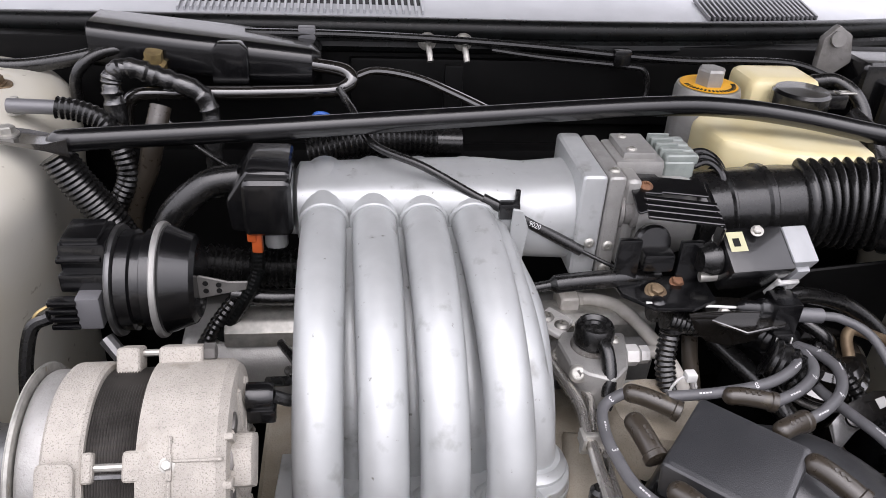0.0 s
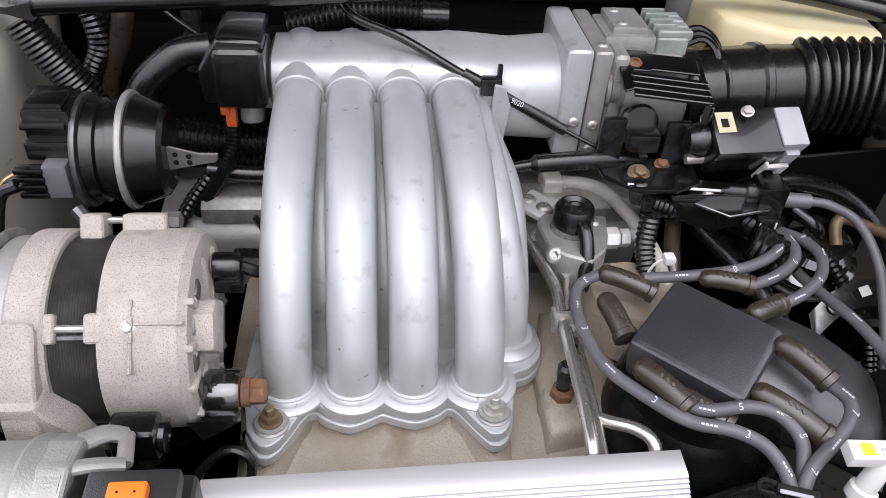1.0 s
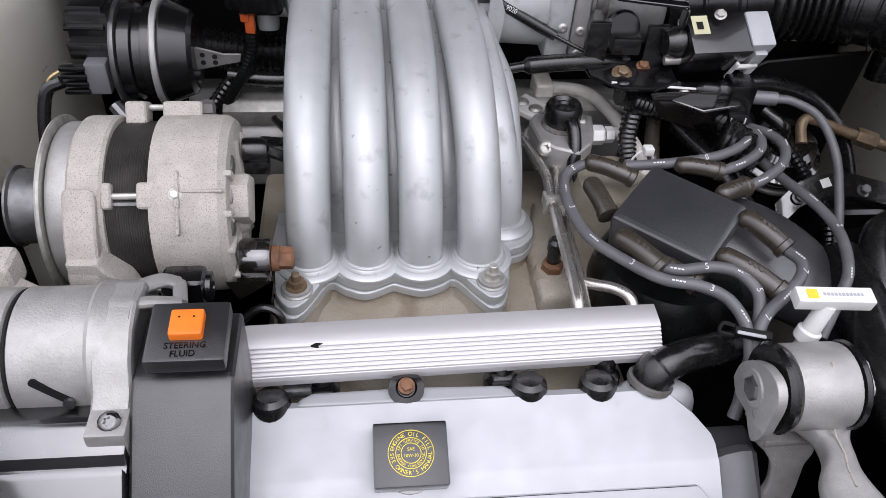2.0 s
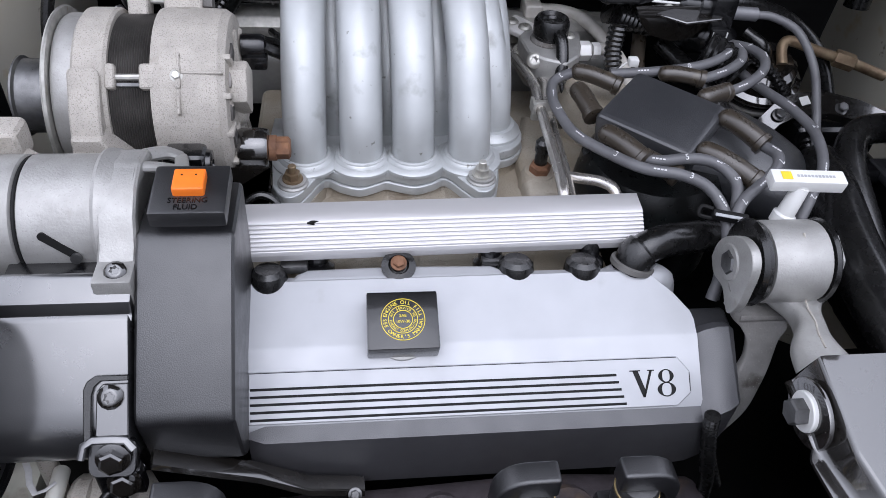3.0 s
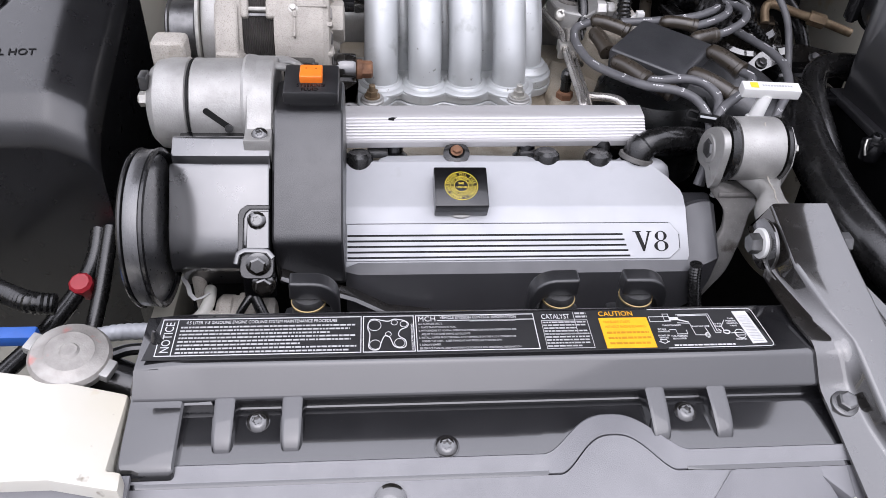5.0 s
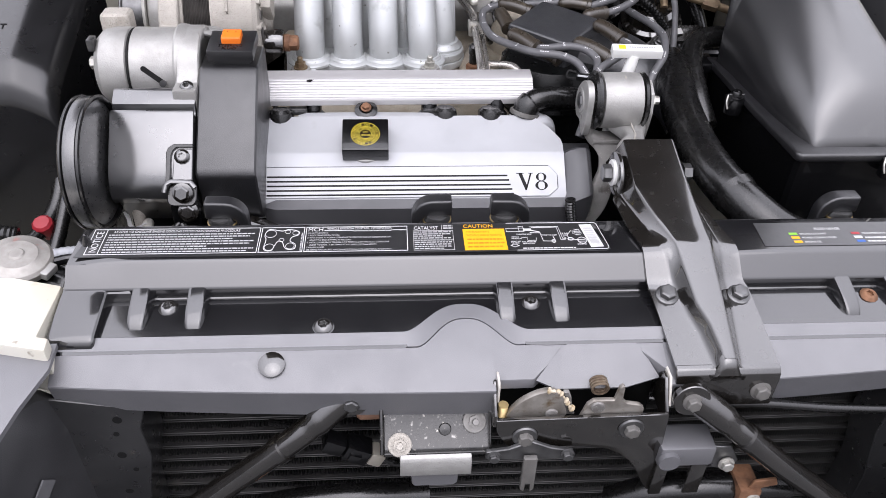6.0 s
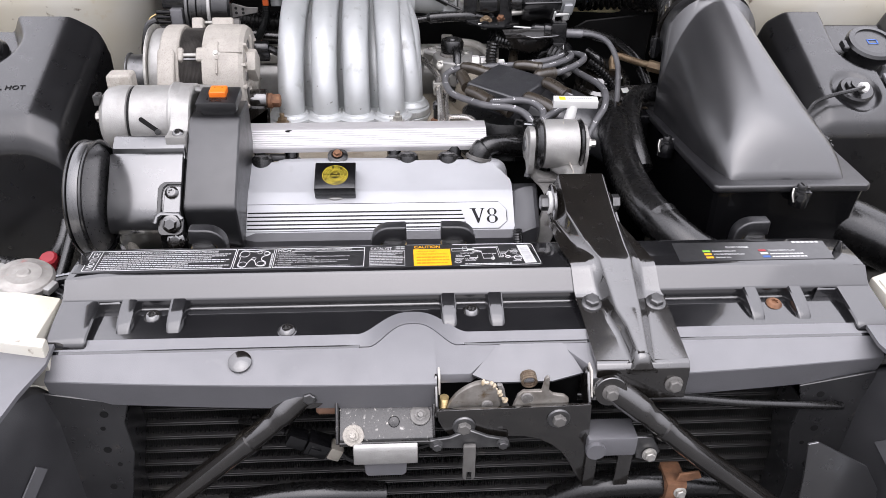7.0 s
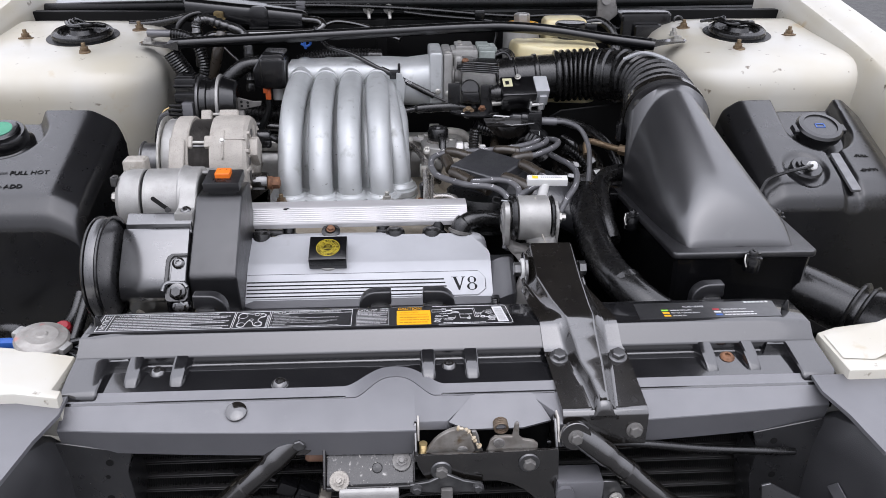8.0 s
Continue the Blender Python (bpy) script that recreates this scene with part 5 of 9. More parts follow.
# ---- steering pump ----
pump = thing("power_steering_pump", "dull cast cylindrical pump with a slotted band and end nut", "pump", (-0.17, 0.31, 0.90))
PY, PZ = 0.318, 0.958
part("body", turned(-0.250, PY, PZ, [(0.0, 0), (0.030, 0.0), (0.042, 0.004), (0.050, 0.012), (0.053, 0.026), (0.053, 0.046), (0.050, 0.048), (0.050, 0.0505), (0.053, 0.0525), (0.053, 0.108), (0.055, 0.110), (0.055, 0.140), (0.05, 0.144)], 48), CAST_BRIGHT, pump)
part("seam_ring", turned(-0.2022, PY, PZ, [(0.0512, 0), (0.0519, 0.0006), (0.0519, 0.0022), (0.0512, 0.003)], 48), INK_BLACK, pump)
part("end_nut", joined(turned(-0.267, PY + 0.006, PZ + 0.003, [(0.006, 0), (0.009, 0.002), (0.009, 0.009), (0.012, 0.010), (0.012, 0.020)], 6)), STEEL, pump)
part("clip", box(-0.252, -0.243, PY - 0.030, PY - 0.012, PZ + 0.034, PZ + 0.050, 0.002), DARK_STEEL, pump)
slot = Matrix.Translation((0, PY, PZ)) @ pose(0, 0, 0, 78)
part("slot", prism(rounded(0.036, 0.007, 0.0034, 4), "z", 0.0500, 0.0534, 0, 1, slot @ pose(-0.168, 0, 0, 0, 0, -38)), INK_BLACK, pump, "dark slanted adjusting slot")
part("slot_screw", lathe([(0.0045, 0.0535), (0.0045, 0.057)], slot @ pose(-0.156, -0.010, 0), 12), DARK_STEEL, pump)
part("ear", joined(box(-0.252, -0.212, 0.352, 0.384, 0.985, 1.018, 0.008, 3), box(-0.245, -0.216, 0.345, 0.372, 0.955, 0.995, 0.008, 3), prism([(-0.216, 1.000), (-0.200, 0.985), (-0.180, 0.975), (-0.180, 0.955), (-0.216, 0.955)], "y", 0.352, 0.368, 0.004, 2)), CAST, pump, "cast knuckle")
part("flange_ring", turned(-0.142, PY, PZ, [(0.050, 0), (0.0565, 0.001), (0.0580, 0.004), (0.0570, 0.012), (0.0550, 0.016), (0.0540, 0.032), (0.048, 0.036)], 48), CAST_BRIGHT, pump)
part("band", prism([(0.372, 0.960), (0.366, 0.990), (0.345, 1.008), (0.318, 1.014), (0.292, 1.008), (0.272, 0.994), (0.258, 0.974), (0.236, 0.9610), (0.223, 0.9500), (0.226, 0.938), (0.26, 0.935), (0.34, 0.94)], "x", -0.1365, -0.106, 0.005, 3), CAST_BRIGHT, pump, "flat cast mounting band")
part("web", joined(ribbon(smooth_path([(-0.110, 0.350, 0.998), (-0.098, 0.362, 0.992), (-0.086, 0.366, 0.984)], 6), 0.008, 12, True, 0.7), ribbon(smooth_path([(-0.110, 0.322, 1.006), (-0.096, 0.328, 1.001), (-0.079, 0.334, 0.993)], 6), 0.006, 12, True, 0.7), ribbon(smooth_path([(-0.086, 0.366, 0.984), (-0.082, 0.350, 0.990), (-0.079, 0.334, 0.992)], 6), 0.006, 12, True, 0.7)), CAST_BRIGHT, pump, "ribbed cast web")
part("back_boss", joined(box(-0.104, -0.066, 0.366, 0.392, 0.950, 0.984, 0.007, 3), turned(-0.0665, 0.379, 0.967, [(0.014, 0), (0.0135, 0.004), (0.005, 0.005), (0.0045, 0.002), (0.0, 0.002)], 24)), BLACK, pump)

belt_cover = thing("belt_cover", "glossy black pump bracket cover with torx screws", "cover", (-0.165, 0.19, 0.80))
prof = [(0.244, 0.80), (0.244, 0.958), (0.2415, 0.9635), (0.237, 0.9635), (0.2185, 0.9525), (0.2165, 0.9410), (0.2115, 0.9385), (0.2090, 0.9495), (0.204, 0.9465), (0.158, 0.8995), (0.150, 0.8895), (0.1445, 0.879), (0.1415, 0.868), (0.1415, 0.858), (0.147, 0.849), (0.162, 0.840), (0.18, 0.80)]
part("shell", prism(prof, "x", -0.2125, -0.108, 0.002, 2), COVER_BLACK, belt_cover, angle=22)
part("rear_strip", box(-0.2115, -0.136, 0.2445, 0.275, 0.90, 0.9520, 0.003, 2), BLACK, belt_cover, "black strip behind the cover")
FACE = Matrix(((1, 0, 0, -0.121), (0, 0.70, -0.714, 0.1635), (0, 0.714, 0.70, 0.9065), (0, 0, 0, 1)))
part("screw_recess", prism([(-0.019, -0.034), (-0.019, 0.006), (-0.0165, 0.012), (-0.010, 0.0165), (0.014, 0.0165), (0.014, 0.012), (-0.006, 0.012), (-0.0105, 0.008), (-0.0125, 0.002), (-0.0135, -0.034)], "z", -0.002, 0.0030, 0.0008, 1, FACE), RUBBER, belt_cover)
part("screw_tab", prism([(-0.0105, -0.030), (-0.0095, 0.004), (-0.005, 0.010), (0.0135, 0.010), (0.0135, -0.030)], "z", -0.001, 0.0022, 0.0008, 1, FACE), COVER_BLACK, belt_cover)
part("tab_lip", ribbon([FACE @ Vector((x, y, 0.004)) for x, y in ((-0.021, -0.046), (-0.019, -0.036), (-0.012, -0.032), (0.002, -0.032), (0.012, -0.033), (0.018, -0.040))], 0.0032, 8, True, 0.5), COVER_BLACK, belt_cover)
bolt(belt_cover, (-0.120, 0.1615, 0.9085), (0, -0.714, 0.70), 0.0150, BLACK_GLOSS, "torx", "screw")
part("screw_tab", box(-0.136, -0.106, 0.224, 0.262, 0.940, 0.968, 0.003), CAST_BRIGHT, belt_cover, "bare cast screw lug")
bolt(belt_cover, (-0.119, 0.236, 0.9685), (0, -0.45, 0.9), 0.0135, BLACK_GLOSS, "torx", "screw")
part("foot_plate", joined(prism(rounded(0.036, 0.030, 0.008, 3), "z", -0.012, -0.003, 0.001, 1, FACE @ pose(0.0, -0.047, 0)), box(-0.138, -0.102, 0.128, 0.140, 0.825, 0.858, 0.004)), BLACK, belt_cover)
for p in ((-0.119, 0.1305, 0.8745), (-0.115, 0.126, 0.849)):
    bolt(belt_cover, p, (0.05, -0.9, 0.42), 0.0165, BLACK_GLOSS)
part("strap", ribbon([Vector((-0.10, 0.150, 0.842)), Vector((-0.02, 0.158, 0.800)), Vector((0.02, 0.160, 0.772)), Vector((0.07, 0.162, 0.762))], 0.011, 8, True, 0.4), BLACK_GLOSS, belt_cover)
bolt(belt_cover, (0.062, 0.150, 0.768), (0, -0.6, 0.8), 0.008, DARK_STEEL)

tank = thing("steering_fluid_reservoir", "matte black steering fluid reservoir with an orange-tabbed cap", "reservoir", (-0.07, 0.22, 0.80))
prof = [(0.330, 0.80), (0.332, 0.984), (0.262, 0.984), (0.248, 0.976), (0.156, 0.895), (0.150, 0.886), (0.160, 0.822), (0.172, 0.805), (0.19, 0.80)]
part("body", prism(prof, "x", -0.106, -0.029, 0.006, 3), BLACK_MATTE, tank)
CAPM = Matrix.Translation((-0.064, 0.291, 0.993)) @ pose(0, 0, 0, 6)
cap = part("cap", joined(box(-0.030, 0.030, -0.029, 0.027, 0.0, 0.016, 0.003, 2, CAPM), box(-0.024, 0.024, -0.022, 0.022, -0.012, 0.002, 0.003, 2, CAPM)), BLACK_MATTE, tank, "square black cap")
part("tab", joined(box(-0.0125, 0.0125, -0.010, 0.014, 0.014, 0.0245, 0.0025, 3, CAPM)), ORANGE, cap, "orange plastic tab")
for dx in (-0.0055, 0.0055):
    part("tab_hole", lathe([(0.0009, 0.0244), (0.0009, 0.0247)], CAPM @ pose(dx, 0.006, 0), 10), INK_BLACK, cap)
lettering("STEERING", 0.0078, CAPM @ pose(0, -0.0175, 0.0162), BLACK, cap, thick=0.0006, align="CENTER", squeeze=0.9)
lettering("FLUID ", 0.0078, CAPM @ pose(0, -0.0250, 0.0162), BLACK, cap, thick=0.0006, align="CENTER", squeeze=0.9)

pulley = thing("drive_pulley", "large black belt pulley with a ribbed belt on it", "pulley", (-0.25, 0.15, 0.81))
part("wheel", turned(-0.2390, 0.157, 0.903, [(0.0, 0.008), (0.050, 0.007), (0.073, 0.002), (0.082, 0.0), (0.0837, 0.002), (0.0837, 0.004), (0.080, 0.0052), (0.080, 0.0203), (0.0837, 0.0215), (0.0837, 0.0240), (0.0810, 0.0253), (0.0775, 0.0235), (0.0755, 0.0120), (0.0, 0.0115)], 64), BLACK, pulley)
part("belt", turned(-0.2337, 0.157, 0.903, [(0.0798, 0.0), (0.0818, 0.0005), (0.0822, 0.002), (0.0822, 0.0125), (0.0818, 0.014), (0.0798, 0.0145)], 64), BELT, pulley, "black rubber drive belt")

# pipes and dark castings low down in front of the engine
exhaust = thing("exhaust_manifold", "dark heat-stained exhaust manifold under the valve cover", "manifold", (0.15, 0.15, 0.62))
HEAT = surface("heat_stained_iron", (0.060, 0.050, 0.055), 0.7, 0.3, (0.035, 0.028, 0.03), 30, 0.4, 400, (0.10, 0.07, 0.05), 20, 0.6)
part("log", tube([(-0.06, 0.15, 0.70), (0.10, 0.145, 0.715), (0.25, 0.15, 0.715), (0.40, 0.16, 0.68)], 0.035, 18), HEAT, exhaust)
for x in (0.02, 0.14, 0.26):
    part("port", lathe([(0.035, 0), (0.03, 0.03), (0.022, 0.035)], aim((x, 0.145, 0.715), (0, -0.6, 0.8)), 20), HEAT, exhaust)
ac = thing("coolant_pipe", "pale bare metal pipe bent round below the pulley", "pipe", (-0.2, 0.09, 0.80))
PIPE_PALE = surface("pale_alloy_pipe", (0.70, 0.69, 0.64), 0.38, 0.25, (0.62, 0.61, 0.56), 40, 0.1, 500, (0.45, 0.43, 0.38), 30, 0.66)
part("pipe", tube([(-0.238, 0.104, 0.803), (-0.223, 0.105, 0.804), (-0.203, 0.109, 0.805), (-0.189, 0.121, 0.805), (-0.183, 0.138, 0.805), (-0.182, 0.152, 0.806), (-0.184, 0.168, 0.802)], 0.0070, 16), PIPE_PALE, ac)
part("sleeve", ribbed_hose([(-0.33, 0.108, 0.780), (-0.28, 0.106, 0.798), (-0.237, 0.104, 0.803)], 0.0085, 0.008, 0.0010), surface("grey_blue_sleeve", (0.40, 0.41, 0.43), 0.5, 0.2, (0.33, 0.34, 0.36), 40), ac, "pale grey ribbed sleeve")
part("collar", lathe([(0.0078, 0), (0.0098, 0.0005), (0.0102, 0.004), (0.0090, 0.005), (0.0102, 0.006), (0.0098, 0.012), (0.0078, 0.0125)], aim((-0.238, 0.104, 0.803), (1, 0.05, 0.05)), 24), BLACK_GLOSS, ac, "black collar")
part("torn_foil", ribbon([Vector((-0.216, 0.180, 0.812)), Vector((-0.207, 0.164, 0.811)), Vector((-0.203, 0.152, 0.811)), Vector((-0.195, 0.141, 0.813)), Vector((-0.187, 0.143, 0.8145)), Vector((-0.181, 0.150, 0.8145))], 0.0026, 8, True, 0.3), INK_WHITE, ac, "torn white foil strip")
part("riser", tube([(-0.196, 0.172, 0.74), (-0.197, 0.176, 0.80), (-0.199, 0.182, 0.86)], 0.008, 12), CAST, ac)
casting = thing("water_pump_housing", "dirty cast water pump housing low beside the pulley", "pump", (-0.15, 0.13, 0.70))
part("housing", joined(turned(-0.176, 0.145, 0.770, [(0.0, 0), (0.030, 0.001), (0.034, 0.006), (0.034, 0.018), (0.030, 0.020), (0.030, 0.045), (0.034, 0.048), (0.034, 0.060), (0.025, 0.066)], 28), box(-0.166, -0.118, 0.122, 0.165, 0.70, 0.800, 0.008, 3), box(-0.150, -0.142, 0.116, 0.160, 0.72, 0.806, 0.003), lathe([(0.013, 0), (0.013, 0.022), (0.010, 0.025), (0.0, 0.025)], aim((-0.172, 0.132, 0.780), (-0.2, -0.5, 0.8)), 18)), CAST, casting)
part("hose", tube([(-0.164, 0.100, 0.72), (-0.158, 0.104, 0.765), (-0.150, 0.112, 0.798), (-0.140, 0.122, 0.818), (-0.124, 0.138, 0.832), (-0.108, 0.150, 0.832)], 0.0046, 12), RUBBER, casting, "black rubber loop hose")
part("hose", tube([(-0.128, 0.132, 0.826), (-0.116, 0.116, 0.805), (-0.100, 0.104, 0.780), (-0.090, 0.10, 0.73)], 0.0065, 12), RUBBER, casting)
# block side in DEEP: the shade behind the pump is in its colour
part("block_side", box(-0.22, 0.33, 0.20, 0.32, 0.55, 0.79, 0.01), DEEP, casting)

# rubber saddles that hold the radiator
for x0, way in ((-0.0825, 1), (0.2165, -1), (0.2640, 1), (0.735, -1)):
    c = x0 + way * 0.0175
    saddle = thing("radiator_mount", "black rubber radiator mounting saddle hooked over a zinc peg", "mount", (c, 0.09, 0.83), "radiator mounts")
    prof = [(0.0, 0.8735), (0.0005, 0.896), (0.026, 0.8955), (0.033, 0.8940), (0.0395, 0.8905), (0.0450, 0.8850), (0.0485, 0.8780), (0.0500, 0.8700), (0.0505, 0.840), (0.0440, 0.840), (0.0425, 0.856), (0.0400, 0.8640), (0.0355, 0.8695), (0.0290, 0.8730), (0.0200, 0.8740)]
    part("saddle", prism([(x0 + way * a, b - 0.003) for a, b in prof], "y", 0.078, 0.097, 0.003, 3), BLACK_MATTE, saddle, angle=40)
    part("peg", lathe([(0.0178, 0.78), (0.0178, 0.858), (0.0170, 0.8600), (0.0170, 0.8660), (0.0150, 0.8710), (0.0, 0.8720)], Matrix.Translation((c + way * 0.001, 0.0860, 0)), 32), DARK_STEEL, saddle)
    part("peg_ring", lathe([(0.0171, 0.8602), (0.0181, 0.8606), (0.0183, 0.8616), (0.0181, 0.8626), (0.0171, 0.8630)], Matrix.Translation((c + way * 0.001, 0.0860, 0.0005)), 32), BRASS, saddle, "yellow zinc ring")
    part("foot", box(c - 0.026, c + 0.026, 0.056, 0.100, 0.780, 0.842, 0.006, 2), BLACK_MATTE, saddle)

# radiator cap
radcap = thing("radiator_filler", "weathered metal radiator cap on its black filler neck", "radiator filler", (-0.281, 0.017, 0.80))
RC = aim((-0.281, 0.017, 0.866), (0.15, -0.12, 1))
part("neck", joined(lathe([(0.026, -0.06), (0.026, -0.012), (0.031, -0.010)], RC, 28), tube([(-0.281, 0.03, 0.83), (-0.24, 0.02, 0.815), (-0.20, 0.01, 0.805)], 0.022, 16)), BLACK, radcap)
part("cap", lathe([(0.036, -0.012), (0.037, -0.004), (0.034, 0.0), (0.024, 0.002), (0.022, 0.0035), (0.009, 0.004), (0.007, 0.006), (0.0, 0.006)], RC, 40), surface("worn_plated_steel", (0.36, 0.345, 0.32), 0.45, 0.5, (0.27, 0.255, 0.235), 60, 0.3, 500, (0.45, 0.20, 0.18), 45, 0.62), radcap)
for a in (20, 200):
    part("lug", box(-0.010, 0.010, 0.033, 0.043, -0.012, -0.002, 0.002, 2, RC @ pose(0, 0, 0, 0, 0, a)), CAST_BRIGHT, radcap)
part("overflow_pipe", tube([(-0.252, 0.032, 0.845), (-0.235, 0.042, 0.842), (-0.20, 0.046, 0.838)], 0.006, 10), BLACK, radcap)
bleed = thing("service_valve", "black refrigerant line with a red valve cap", "pipe", (-0.36, 0.2, 0.70))
part("line", tube([(-0.345, 0.325, 0.80), (-0.352, 0.26, 0.755), (-0.385, 0.17, 0.735), (-0.43, 0.08, 0.73)], 0.011, 12), RUBBER, bleed)
part("line", tube([(-0.330, 0.30, 0.79), (-0.335, 0.22, 0.74), (-0.345, 0.15, 0.70)], 0.010, 12), RUBBER, bleed)
part("cap", lathe([(0.009, -0.014), (0.009, 0.0), (0.0135, 0.001), (0.0145, 0.005), (0.0145, 0.018), (0.011, 0.022), (0.0, 0.022)], aim((-0.356, 0.236, 0.742), (0, -0.4, 1)), 10), RED, bleed, "red plastic valve cap")


# ---- engine stay, its bushing and the black stay bracket ----
stay = thing("engine_stay", "cast aluminium engine stay with a rubber bushing and bolts", "engine mount", (0.46, 0.26, 0.75))
BY, BZ = 0.268, 0.932
part("sleeve", turned(0.432, BY, BZ, [(0.030, 0), (0.0375, 0.002), (0.0385, 0.006), (0.0385, 0.050), (0.0375, 0.055), (0.030, 0.057)], 40), CAST_BRIGHT, stay)
part("rubber_ring", turned(0.4205, BY, BZ, [(0.02, 0), (0.038, 0.001), (0.041, 0.005), (0.039, 0.010), (0.02, 0.012)], 36), RUBBER, stay)
part("rubber_ring", turned(0.489, BY, BZ, [(0.02, 0), (0.038, 0.001), (0.040, 0.004), (0.037, 0.007), (0.02, 0.008)], 36), RUBBER, stay)
part("washer", turned(0.4155, BY, BZ, [(0.0, 0), (0.018, 0), (0.0205, 0.003), (0.0205, 0.006)], 32), CAST_BRIGHT, stay)
part("bolt", turned(0.405, BY, BZ, [(0.0105, 0), (0.012, 0.002), (0.012, 0.012)], 6), DARK_STEEL, stay)
part("nut", joined(turned(0.499, BY, BZ, [(0.014, 0), (0.014, 0.003), (0.011, 0.0035), (0.011, 0.012), (0.006, 0.012), (0.006, 0.020)], 6)), STEEL, stay)
def strip(points, width, thick, m=None):
    """A flat cast arm along a path; width across x."""
    path = smooth_path(points, 8)
    sec = []
    for i, p in enumerate(path):
        way = (path[min(i + 1, len(path) - 1)] - path[max(i - 1, 0)]).normalized()
        up = Vector((1, 0, 0)).cross(way).normalized()
        k = i / (len(path) - 1)
        w = width(k) if callable(width) else width
        sec.append([p + Vector((a * w / 2, 0, 0)) + up * b * thick / 2 for a, b in ((-1, -0.6), (-0.9, -1), (0.9, -1), (1, -0.6), (1, 0.6), (0.9, 1), (-0.9, 1), (-1, 0.6))])
    return loft(sec)
neck = []
for x, y, z, w, h in ((0.4700, 0.264, 0.910, 0.0310, 0.0180), (0.4755, 0.252, 0.905, 0.0275, 0.0165), (0.4795, 0.240, 0.899, 0.0190, 0.0140), (0.4790, 0.228, 0.8955, 0.0145, 0.0125), (0.4750, 0.212, 0.8965, 0.0150, 0.0120), (0.4680, 0.197, 0.8985, 0.0190, 0.0115), (0.4655, 0.183, 0.9000, 0.0230, 0.0110), (0.4670, 0.160, 0.9000, 0.0290, 0.0105)):
    neck.append([(x + w * math.copysign(abs(math.cos(t)) ** 0.7, math.cos(t)), y + 0.35 * h * math.sin(t), z + h * math.copysign(abs(math.sin(t)) ** 0.7, math.sin(t))) for t in (2 * math.pi * j / 24 for j in range(24))])
part("neck", loft(smooth_rings(neck, 4)), CAST_BRIGHT, stay, angle=60)
part("parting_line", ribbon([Vector((x, y, z)) for x, y, z in ((0.463, 0.262, 0.9715), (0.466, 0.240, 0.9500), (0.472, 0.236, 0.918), (0.4765, 0.228, 0.9085), (0.4755, 0.212, 0.9090), (0.470, 0.197, 0.9105), (0.468, 0.180, 0.9112))], 0.0011, 6), CAST, stay)
plate_line = smooth_path([(0.4, y, z) for y, z in ((0.298, 0.912), (0.297, 0.930), (0.288, 0.946), (0.270, 0.961), (0.252, 0.966), (0.240, 0.962), (0.233, 0.950), (0.232, 0.928), (0.233, 0.908), (0.241, 0.892), (0.252, 0.896), (0.264, 0.904), (0.284, 0.902), (0.298, 0.912))], 4)[:-1]
part("yoke_arm", prism([(p.y, p.z) for p in plate_line], "x", 0.4085, 0.4175, 0.003, 3), CAST_BRIGHT, stay)
part("yoke_arm", prism([(0.300, 0.928), (0.292, 0.952), (0.268, 0.963), (0.245, 0.952), (0.238, 0.925), (0.245, 0.89), (0.26, 0.85), (0.29, 0.86), (0.297, 0.90)], "x", 0.497, 0.504, 0.003), CAST_BRIGHT, stay)
arm = []
for x0, x1, y, z in ((0.4080, 0.4230, 0.247, 0.915), (0.4110, 0.4270, 0.247, 0.899), (0.4140, 0.4290, 0.247, 0.890), (0.4210, 0.4600, 0.246, 0.8785), (0.4310, 0.4800, 0.242, 0.869), (0.4385, 0.4720, 0.235, 0.857), (0.4385, 0.4675, 0.226, 0.838), (0.4330, 0.4640, 0.220, 0.826), (0.4300, 0.4600, 0.215, 0.815), (0.4270, 0.4510, 0.206, 0.790), (0.4150, 0.4350, 0.200, 0.768), (0.4050, 0.4250, 0.200, 0.745)):
    w, c = (x1 - x0) / 2, (x0 + x1) / 2
    arm.append([(c + w * math.copysign(abs(math.cos(t)) ** 0.45, math.cos(t)), y + 0.006 + 0.0065 * math.copysign(abs(math.sin(t)) ** 0.6, math.sin(t)), z + 0.004 * math.sin(t)) for t in (2 * math.pi * j / 24 for j in range(24))])
part("lower_arm", loft(smooth_rings(arm, 4)), CAST_MID, stay, "rough grimy cast arm", angle=60)
part("bolt_boss", turned(0.4070, BY, BZ, [(0.0, 0), (0.0165, 0), (0.0180, 0.0015), (0.0180, 0.004)], 32), CAST_BRIGHT, stay)
part("yoke_web", prism([(0.245, 0.8815), (0.270, 0.8830), (0.270, 0.8730), (0.252, 0.8700), (0.2465, 0.8725), (0.2440, 0.8765)], "x", 0.428, 0.500, 0.0015, 2), CAST_MID, stay)

bracket = thing("stay_bracket", "scratched black enamel steel stay bracket bolted over the radiator cover", "bracket", (0.48, 0.0, 0.84))
CROWN = ((0.152, 0.9360, 0.4380, 0.5050), (0.073, 0.9175, 0.4365, 0.5040), (0.020, 0.9050, 0.4505, 0.5050), (-0.014, 0.8970, 0.4640, 0.5060), (-0.048, 0.8835, 0.4680, 0.5045), (-0.085, 0.8700, 0.4715, 0.5035), (-0.110, 0.8625, 0.4800, 0.5015), (-0.140, 0.8535, 0.4840, 0.4990), (-0.150, 0.8500, 0.4835, 0.4985))
CREASE = ((0.152, 0.9050), (0.110, 0.8990), (0.086, 0.8930), (0.020, 0.8915), (-0.010, 0.8910), (-0.020, 0.8870), (-0.042, 0.8650), (-0.048, 0.8615), (-0.150, 0.8350))
